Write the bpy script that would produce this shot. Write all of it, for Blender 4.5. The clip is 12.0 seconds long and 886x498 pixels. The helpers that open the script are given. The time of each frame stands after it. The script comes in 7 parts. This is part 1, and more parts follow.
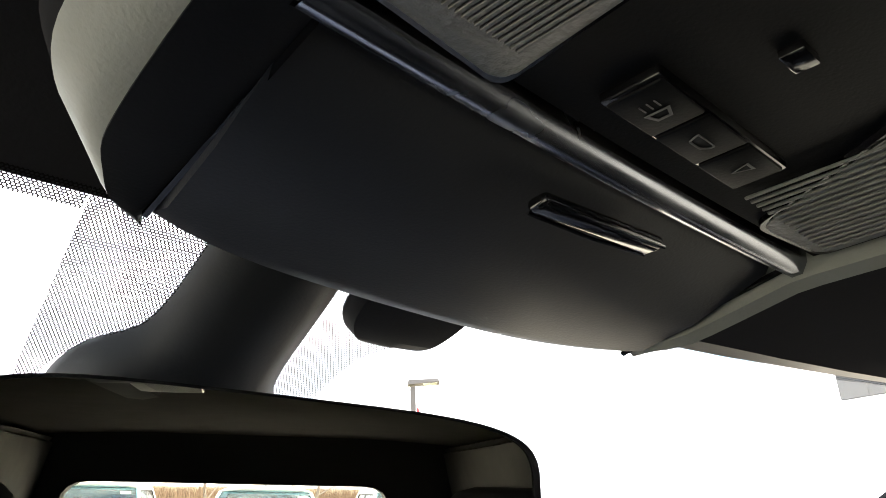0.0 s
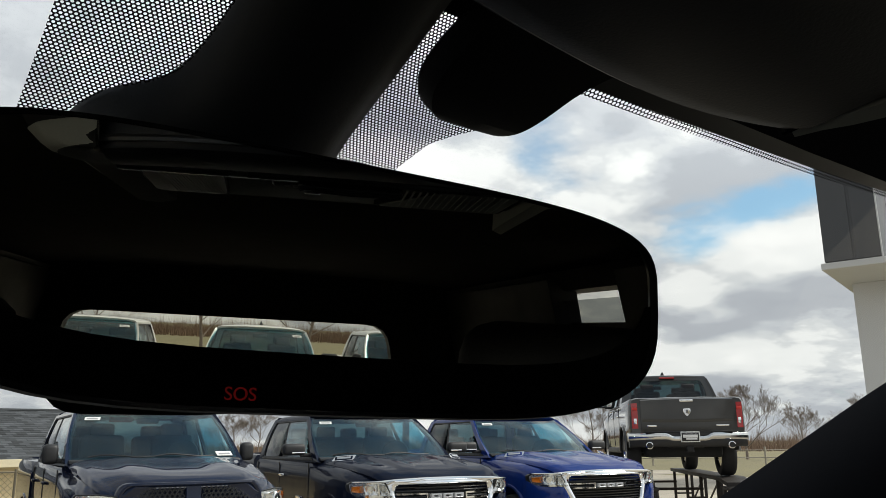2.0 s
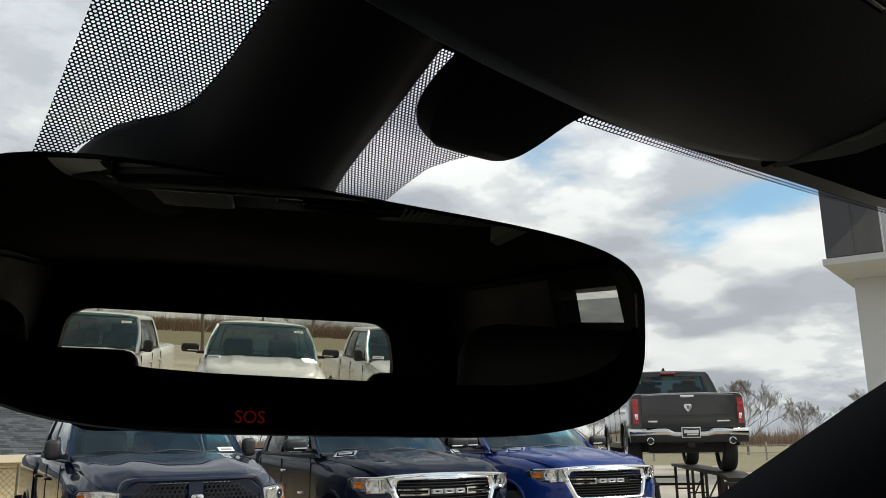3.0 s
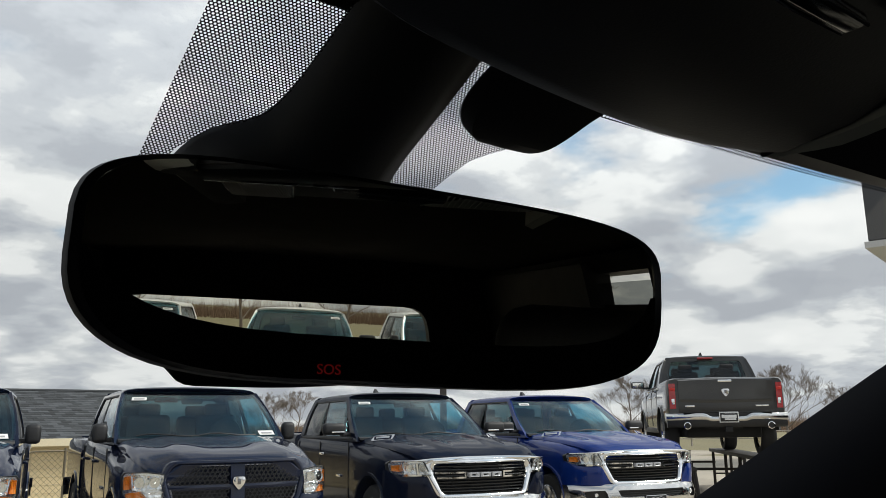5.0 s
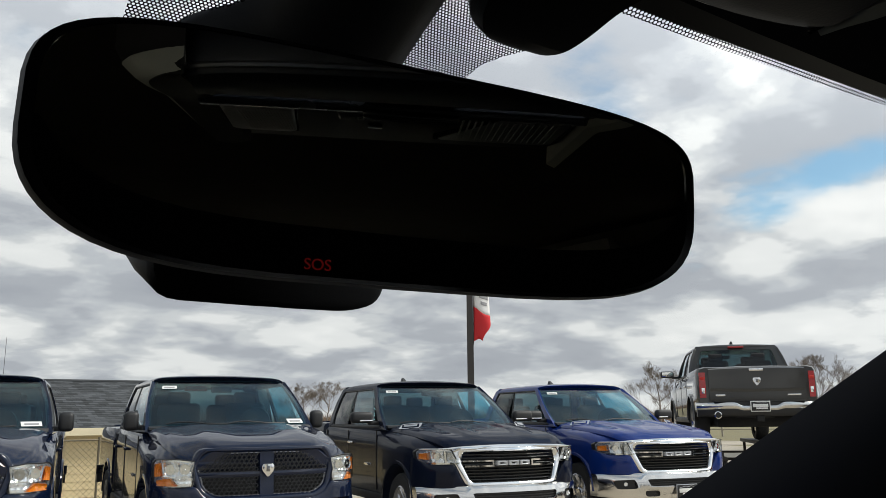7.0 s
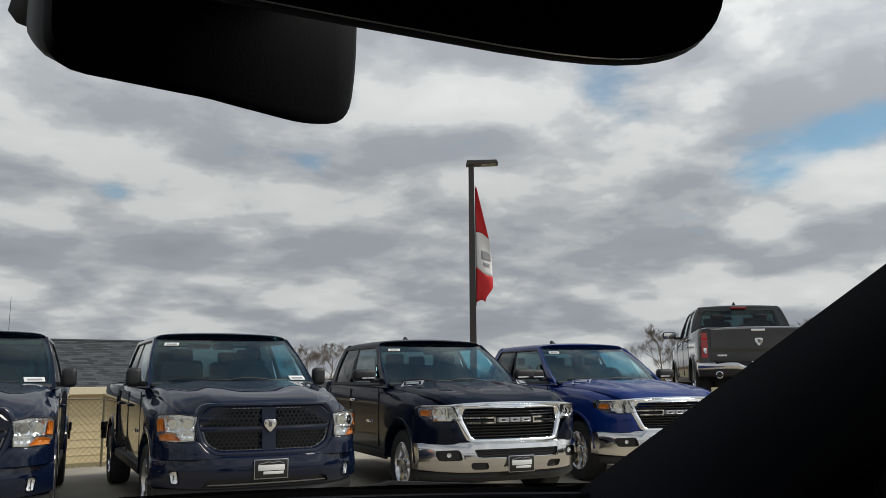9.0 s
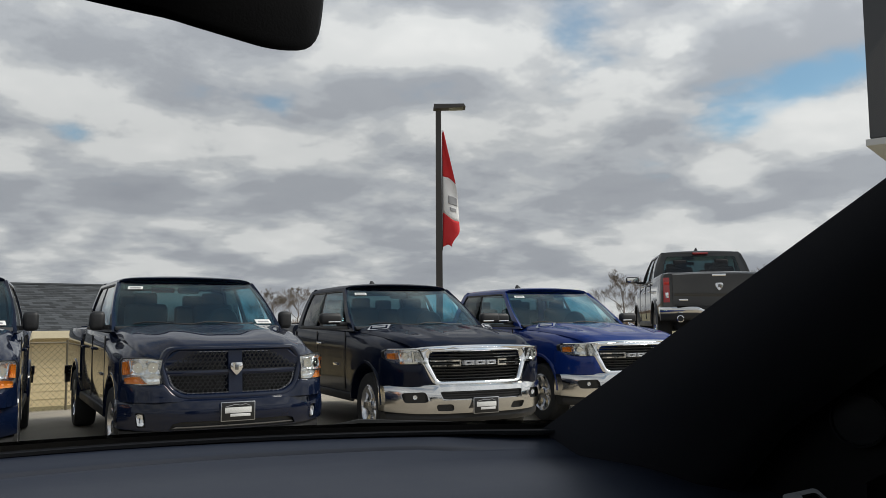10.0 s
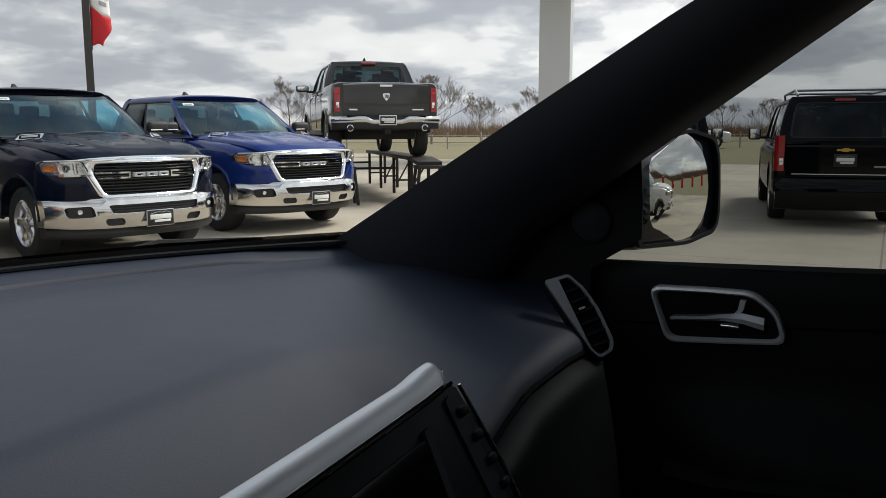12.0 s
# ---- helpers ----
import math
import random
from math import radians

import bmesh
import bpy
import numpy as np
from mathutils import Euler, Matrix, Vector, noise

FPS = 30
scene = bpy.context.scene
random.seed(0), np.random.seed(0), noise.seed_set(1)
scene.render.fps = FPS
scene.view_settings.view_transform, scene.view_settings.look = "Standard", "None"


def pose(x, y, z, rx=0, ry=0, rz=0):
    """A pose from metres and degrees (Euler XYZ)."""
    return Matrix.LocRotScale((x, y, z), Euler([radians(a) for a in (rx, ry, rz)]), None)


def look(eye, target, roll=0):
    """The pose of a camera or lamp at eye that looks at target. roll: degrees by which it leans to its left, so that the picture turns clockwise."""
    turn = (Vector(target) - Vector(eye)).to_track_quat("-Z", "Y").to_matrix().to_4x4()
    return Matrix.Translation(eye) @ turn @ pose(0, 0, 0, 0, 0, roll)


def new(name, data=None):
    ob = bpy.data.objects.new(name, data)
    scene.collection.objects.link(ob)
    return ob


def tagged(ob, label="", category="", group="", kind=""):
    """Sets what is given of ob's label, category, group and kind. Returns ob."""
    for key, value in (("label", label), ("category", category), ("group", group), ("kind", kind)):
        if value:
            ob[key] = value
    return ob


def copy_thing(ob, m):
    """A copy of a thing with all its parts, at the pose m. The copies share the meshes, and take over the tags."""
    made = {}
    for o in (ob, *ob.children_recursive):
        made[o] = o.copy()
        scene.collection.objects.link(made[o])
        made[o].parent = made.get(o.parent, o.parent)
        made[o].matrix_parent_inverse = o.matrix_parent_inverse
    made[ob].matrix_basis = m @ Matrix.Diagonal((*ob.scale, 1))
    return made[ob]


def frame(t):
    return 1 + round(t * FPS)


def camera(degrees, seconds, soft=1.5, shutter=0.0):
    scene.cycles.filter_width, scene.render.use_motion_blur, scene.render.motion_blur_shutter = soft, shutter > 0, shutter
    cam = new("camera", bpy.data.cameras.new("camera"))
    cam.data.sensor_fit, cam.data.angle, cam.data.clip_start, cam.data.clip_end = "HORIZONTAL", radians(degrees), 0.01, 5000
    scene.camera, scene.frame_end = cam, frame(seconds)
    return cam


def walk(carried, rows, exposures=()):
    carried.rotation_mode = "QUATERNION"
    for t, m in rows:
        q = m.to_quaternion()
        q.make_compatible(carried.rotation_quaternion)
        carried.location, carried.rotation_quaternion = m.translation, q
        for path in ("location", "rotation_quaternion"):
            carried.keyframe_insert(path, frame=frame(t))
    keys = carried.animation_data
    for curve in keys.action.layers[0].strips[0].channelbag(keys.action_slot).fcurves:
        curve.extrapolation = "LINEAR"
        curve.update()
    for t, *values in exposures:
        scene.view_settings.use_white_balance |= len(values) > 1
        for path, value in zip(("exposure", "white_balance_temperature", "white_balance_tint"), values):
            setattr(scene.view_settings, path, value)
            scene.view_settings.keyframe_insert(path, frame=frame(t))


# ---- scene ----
cam = camera(56.8, 12.0, 0.7)
PATH = [
    (0, (-0.149, -0.202, 1.499), (1.044, 1.186, 2.306), -2.7),
    (0.5, (-0.137, -0.167, 1.496), (1.076, 1.277, 2.162), -0.7),
    (1, (-0.133, -0.134, 1.501), (1.1, 1.335, 2.067), -0.5),
    (1.5, (-0.124, -0.126, 1.496), (1.141, 1.338, 2.002), -0.6),
    (2, (-0.129, -0.116, 1.495), (1.143, 1.356, 1.958), -0.7),
    (2.5, (-0.133, -0.122, 1.499), (1.137, 1.347, 1.975), -0.5),
    (3, (-0.139, -0.13, 1.502), (1.132, 1.346, 1.954), -0.7),
    (3.5, (-0.149, -0.139, 1.501), (1.104, 1.357, 1.938), -0.7),
    (5.5, (-0.175, -0.167, 1.487), (1.032, 1.372, 1.904), -0.6),
    (6, (-0.153, -0.143, 1.481), (1.055, 1.397, 1.895), -0.5),
    (6.5, (-0.1397, -0.1291, 1.4580), (1.0343, 1.4359, 1.8730), -0.6),
    (7, (-0.1420, -0.1370, 1.4615), (1.0190, 1.4430, 1.8605), -0.6),
    (8.8, (-0.112, -0.089, 1.422), (1.047, 1.505, 1.761), -0.6),
    (9, (-0.0925, -0.0865, 1.4118), (1.0705, 1.5105, 1.7218), -0.4),
    (9.5, (-0.0764, -0.0751, 1.4068), (1.1056, 1.5209, 1.6458), -0.2),
    (10, (-0.0915, -0.0816, 1.4075), (1.1455, 1.4794, 1.5835), -0.4),
    (10.5, (-0.063, -0.076, 1.395), (1.218, 1.455, 1.509), -0.4),
    (11, (-0.116, -0.005, 1.403), (1.236, 1.469, 1.409), -0.5),
    (11.5, (-0.134, 0.043, 1.428), (1.459, 1.249, 1.337), -0.2),
    (12, (-0.254, -0.035, 1.426), (1.482, 0.914, 1.133), -0.2),
]
EXPOSURES = [(0.0, 3.8, 6500, 10), (0.3, 2.3, 6500, 10), (0.5, 1.1, 6450, 9), (0.8, 0.35, 6500, 10), (1.1, 0.22, 6550, 10), (1.5, 0.40, 6500, 9), (2.5, 0.5, 6400, 8), (5.5, 0.42, 6350, 9), (7.0, 0.42, 6350, 9), (9.0, 0.0, 6350, 10), (11.0, 0.15, 6350, 10), (11.5, 0.25, 6350, 10), (12.0, 0.5, 6350, 10)]
walk(cam, [(t, look(eye, target, roll)) for t, eye, target, roll in PATH], EXPOSURES)

# ---- light: broken cloud with a veiled sun on the passenger side ----
SUN_AZ, SUN_EL = radians(122), radians(46)
world = bpy.data.worlds.new("sky")
scene.world = world
world.use_nodes = True
wt = world.node_tree
wt.nodes.clear()


def wnode(kind, **values):
    n = wt.nodes.new(kind)
    for key, value in values.items():
        n.inputs[key].default_value = value
    return n


def wmath(op, a, b=None, c=None):
    n = wt.nodes.new("ShaderNodeMath")
    n.operation = op
    for i, v in enumerate((a, b, c)):
        if v is None:
            continue
        if isinstance(v, (int, float)):
            n.inputs[i].default_value = v
        else:
            wt.links.new(v, n.inputs[i])
    return n.outputs[0]


def wramp(fac, stops):
    n = wt.nodes.new("ShaderNodeValToRGB")
    n.color_ramp.interpolation = "EASE"
    while len(n.color_ramp.elements) < len(stops):
        n.color_ramp.elements.new(0.5)
    for e, (p, c) in zip(n.color_ramp.elements, stops):
        e.position, e.color = p, (*c, 1) if len(c) == 3 else c
    wt.links.new(fac, n.inputs[0])
    return n.outputs[0]


sky = wt.nodes.new("ShaderNodeTexSky")
sky.sky_type, sky.sun_disc = "NISHITA", False
sky.sun_elevation, sky.sun_rotation = SUN_EL, SUN_AZ
sky.altitude, sky.air_density, sky.dust_density = 200, 1.0, 1.2
geo = wt.nodes.new("ShaderNodeTexCoord")
sep = wt.nodes.new("ShaderNodeSeparateXYZ")
wt.links.new(geo.outputs["Generated"], sep.inputs[0])
up = wmath("MAXIMUM", sep.outputs[2], 0.0)
# a flat cloud deck seen in perspective: direction over height
lift = wmath("ADD", up, 0.23)
deck = wt.nodes.new("ShaderNodeCombineXYZ")
deck_x, deck_y = wmath("DIVIDE", sep.outputs[0], lift), wmath("DIVIDE", sep.outputs[1], lift)
wt.links.new(deck_x, deck.inputs[0])
wt.links.new(deck_y, deck.inputs[1])
deck.inputs[2].default_value = 3.1


def wnoise(scale, detail, rough, distort=0.0, source=None):
    n = wnode("ShaderNodeTexNoise", Scale=scale, Detail=detail, Roughness=rough, Distortion=distort)
    wt.links.new((source or deck).outputs[0], n.inputs["Vector"])
    return n.outputs[0]


nearer = wt.nodes.new("ShaderNodeVectorMath")
nearer.operation = "MULTIPLY"
wt.links.new(deck.outputs[0], nearer.inputs[0])
nearer.inputs[1].default_value = (0.89, 0.89, 1.0)
cover = wnoise(1.3, 6, 0.52, 0.0)
lumps = wnoise(3.2, 10, 0.58, 0.10)
over = wnoise(3.2, 10, 0.58, 0.10, nearer)
shade = wnoise(1.55, 3, 0.5, 0.0)
shade_over = wnoise(1.55, 3, 0.5, 0.0, nearer)


def opening(az, el, wide, high, depth, lean=0.0):
    """A gap in the deck towards az, el (degrees), seen as blue sky."""
    a, e = radians(az), radians(el)
    across = wmath("SUBTRACT", wmath("MULTIPLY", sep.outputs[0], math.cos(a)), wmath("MULTIPLY", sep.outputs[1], math.sin(a)))
    rise = wmath("SUBTRACT", wmath("SUBTRACT", sep.outputs[2], math.sin(e)), wmath("MULTIPLY", across, lean))
    dx, dy = wmath("DIVIDE", across, math.sin(radians(wide))), wmath("DIVIDE", rise, math.sin(radians(high)))
    r2 = wmath("ADD", wmath("MULTIPLY", dx, dx), wmath("MULTIPLY", dy, dy))
    ahead = wmath("GREATER_THAN", wmath("ADD", wmath("MULTIPLY", sep.outputs[0], math.sin(a)), wmath("MULTIPLY", sep.outputs[1], math.cos(a))), 0.0)
    return wmath("MULTIPLY", wmath("MULTIPLY", wmath("POWER", 2.718, wmath("MULTIPLY", r2, -1.0)), depth), ahead)


low = wmath("SUBTRACT", 1.0, wmath("MINIMUM", wmath("MULTIPLY", up, 3.6), 1.0))
dens = wmath("ADD", wmath("ADD", wmath("MULTIPLY", cover, 0.50), wmath("MULTIPLY", lumps, 0.50)), wmath("MULTIPLY", low, 0.05))
over_head = wmath("MINIMUM", wmath("MAXIMUM", wmath("MULTIPLY", wmath("SUBTRACT", up, 0.45), 4.0), 0.0), 1.0)
dens = wmath("SUBTRACT", dens, wmath("MULTIPLY", over_head, 0.13))
for gap in ((60.8, 14.2, 5.6, 1.7, 0.21, 0.24), (47.3, 19.5, 1.7, 1.2, 0.08), (13.9, 12.0, 2.6, 1.1, 0.12), (41.2, 10.8, 3.0, 0.9, 0.12), (9.0, 23.5, 4.0, 1.5, 0.14), (27.0, 14.5, 1.8, 1.0, 0.10), (52.0, 10.5, 3.0, 0.9, 0.09)):
    dens = wmath("SUBTRACT", dens, opening(*gap))
mask = wramp(dens, [(0.0, (0.15, 0.15, 0.15)), (0.26, (0.15, 0.15, 0.15)), (0.43, (1, 1, 1)), (1.0, (1, 1, 1))])
# tops catch the light, undersides lie in shade; the deck is brighter overhead
wisps = wnoise(8.5, 6, 0.6, 0.25)
relief = wmath("ADD", wmath("MULTIPLY", wmath("SUBTRACT", lumps, over), 0.62), wmath("MULTIPLY", wmath("SUBTRACT", shade, shade_over), 0.95))
tone = wmath("ADD", wmath("ADD", wmath("ADD", relief, 0.5), wmath("MULTIPLY", wmath("SUBTRACT", lumps, 0.5), 0.30)), wmath("MULTIPLY", wmath("SUBTRACT", wisps, 0.5), 0.13))
cloud_tone = wramp(tone, [(0.0, (0.315, 0.33, 0.36)), (0.36, (0.37, 0.385, 0.41)), (0.47, (0.445, 0.46, 0.48)), (0.54, (0.525, 0.535, 0.54)), (0.65, (0.68, 0.68, 0.665)), (1.0, (0.79, 0.78, 0.755))])
high = wmath("MINIMUM", wmath("MAXIMUM", wmath("MULTIPLY", wmath("SUBTRACT", up, 0.22), 2.2), 0.0), 1.0)
cloud_node = wt.nodes.new("ShaderNodeVectorMath")
cloud_node.operation = "SCALE"
wt.links.new(cloud_tone, cloud_node.inputs[0])
toward = wmath("ADD", wmath("ADD", wmath("MULTIPLY", sep.outputs[0], math.sin(SUN_AZ) * math.cos(SUN_EL)), wmath("MULTIPLY", sep.outputs[1], math.cos(SUN_AZ) * math.cos(SUN_EL))), wmath("MULTIPLY", sep.outputs[2], math.sin(SUN_EL)))
veil = wmath("MULTIPLY", wmath("POWER", wmath("MAXIMUM", toward, 0.0), 3.0), 1.15)
wt.links.new(wmath("ADD", veil, wmath("SUBTRACT", wmath("ADD", wmath("MULTIPLY", high, 0.70), 1.0), wmath("MULTIPLY", over_head, 0.80))), cloud_node.inputs["Scale"])
cloud = cloud_node.outputs[0]
mul = wt.nodes.new("ShaderNodeVectorMath")
mul.operation = "MULTIPLY"
wt.links.new(sky.outputs[0], mul.inputs[0])
mul.inputs[1].default_value = (0.095, 0.125, 0.122)
mix = wt.nodes.new("ShaderNodeMix")
mix.data_type = "RGBA"
wt.links.new(mask, mix.inputs[0])
wt.links.new(mul.outputs[0], mix.inputs[6])
wt.links.new(cloud, mix.inputs[7])
back = wnode("ShaderNodeBackground", Strength=0.90)
wt.links.new(mix.outputs[2], back.inputs[0])
out = wt.nodes.new("ShaderNodeOutputWorld")
wt.links.new(back.outputs[0], out.inputs[0])

sun_data = bpy.data.lights.new("sun", "SUN")
sun_data.energy, sun_data.angle, sun_data.color = 2.4, radians(20), (1.0, 0.94, 0.84)
sun = new("sun", sun_data)
sun.matrix_world = look((0, 0, 0), (-math.sin(SUN_AZ) * math.cos(SUN_EL), -math.cos(SUN_AZ) * math.cos(SUN_EL), -math.sin(SUN_EL)))


# ---- materials ----
def mat(name, base, rough=0.5, metal=0.0, var=0.12, scale=6.0, bump=0.0, bscale=80.0, coat=0.0, wear=0.1, spec=0.5):
    m = bpy.data.materials.new(name)
    m.use_nodes = True
    nt = m.node_tree
    b = nt.nodes["Principled BSDF"]
    tc = nt.nodes.new("ShaderNodeTexCoord")

    def noise_of(s, detail=4):
        n = nt.nodes.new("ShaderNodeTexNoise")
        n.inputs["Scale"].default_value, n.inputs["Detail"].default_value = s, detail
        nt.links.new(tc.outputs["Object"], n.inputs["Vector"])
        return n.outputs[0]

    big, fine = noise_of(scale), noise_of(bscale, 2)
    lo = tuple(c * (1 - var) for c in base)
    hi = tuple(min(1.0, c * (1 + var)) for c in base)
    mx = nt.nodes.new("ShaderNodeMix")
    mx.data_type = "RGBA"
    mx.inputs[6].default_value, mx.inputs[7].default_value = (*lo, 1), (*hi, 1)
    add = nt.nodes.new("ShaderNodeMath")
    add.operation = "MULTIPLY_ADD"
    nt.links.new(fine, add.inputs[0])
    add.inputs[1].default_value = 0.4
    sub = nt.nodes.new("ShaderNodeMath")
    sub.operation = "MULTIPLY"
    nt.links.new(big, sub.inputs[0])
    sub.inputs[1].default_value = 0.6
    nt.links.new(sub.outputs[0], add.inputs[2])
    nt.links.new(add.outputs[0], mx.inputs[0])
    nt.links.new(mx.outputs[2], b.inputs["Base Color"])
    rr = nt.nodes.new("ShaderNodeMapRange")
    rr.inputs[1].default_value, rr.inputs[2].default_value = 0.3, 0.7
    rr.inputs[3].default_value, rr.inputs[4].default_value = max(0.0, rough - wear * rough), min(1.0, rough + wear * rough)
    nt.links.new(big, rr.inputs[0])
    nt.links.new(rr.outputs[0], b.inputs["Roughness"])
    b.inputs["Metallic"].default_value = metal
    b.inputs["Specular IOR Level"].default_value = spec
    b.inputs["Coat Weight"].default_value = coat
    b.inputs["Coat Roughness"].default_value = 0.04
    if bump:
        bp = nt.nodes.new("ShaderNodeBump")
        bp.inputs["Strength"].default_value = bump
        bp.inputs["Distance"].default_value = 0.3 / bscale
        nt.links.new(fine, bp.inputs["Height"])
        nt.links.new(bp.outputs[0], b.inputs["Normal"])
    return m


def glass(name, tint=(0.9, 0.93, 0.92), gloss=1.0, rough=0.0, ior=1.5):
    m = bpy.data.materials.new(name)
    m.use_nodes = True
    nt = m.node_tree
    nt.nodes.clear()
    t = nt.nodes.new("ShaderNodeBsdfTransparent")
    t.inputs[0].default_value = (*tint, 1)
    g = nt.nodes.new("ShaderNodeBsdfGlossy")
    g.inputs["Roughness"].default_value = rough
    g.inputs["Color"].default_value = (gloss, gloss, gloss, 1)
    f = nt.nodes.new("ShaderNodeLayerWeight")
    f.inputs[0].default_value = 0.5
    pw = nt.nodes.new("ShaderNodeMath")
    pw.operation = "POWER"
    pw.inputs[1].default_value = 5.0
    nt.links.new(f.outputs["Facing"], pw.inputs[0])
    f0 = ((ior - 1) / (ior + 1)) ** 2
    ml = nt.nodes.new("ShaderNodeMath")
    ml.operation = "MULTIPLY_ADD"
    ml.inputs[1].default_value, ml.inputs[2].default_value = 1 - f0, f0
    nt.links.new(pw.outputs[0], ml.inputs[0])
    mx = nt.nodes.new("ShaderNodeMixShader")
    nt.links.new(ml.outputs[0], mx.inputs[0])
    nt.links.new(t.outputs[0], mx.inputs[1])
    nt.links.new(g.outputs[0], mx.inputs[2])
    o = nt.nodes.new("ShaderNodeOutputMaterial")
    nt.links.new(mx.outputs[0], o.inputs[0])
    return m


def glow(name, color, strength):
    m = bpy.data.materials.new(name)
    m.use_nodes = True
    b = m.node_tree.nodes["Principled BSDF"]
    b.inputs["Base Color"].default_value = (0.05, 0.01, 0.01, 1)
    b.inputs["Emission Color"].default_value = (*color, 1)
    b.inputs["Emission Strength"].default_value = strength
    return m


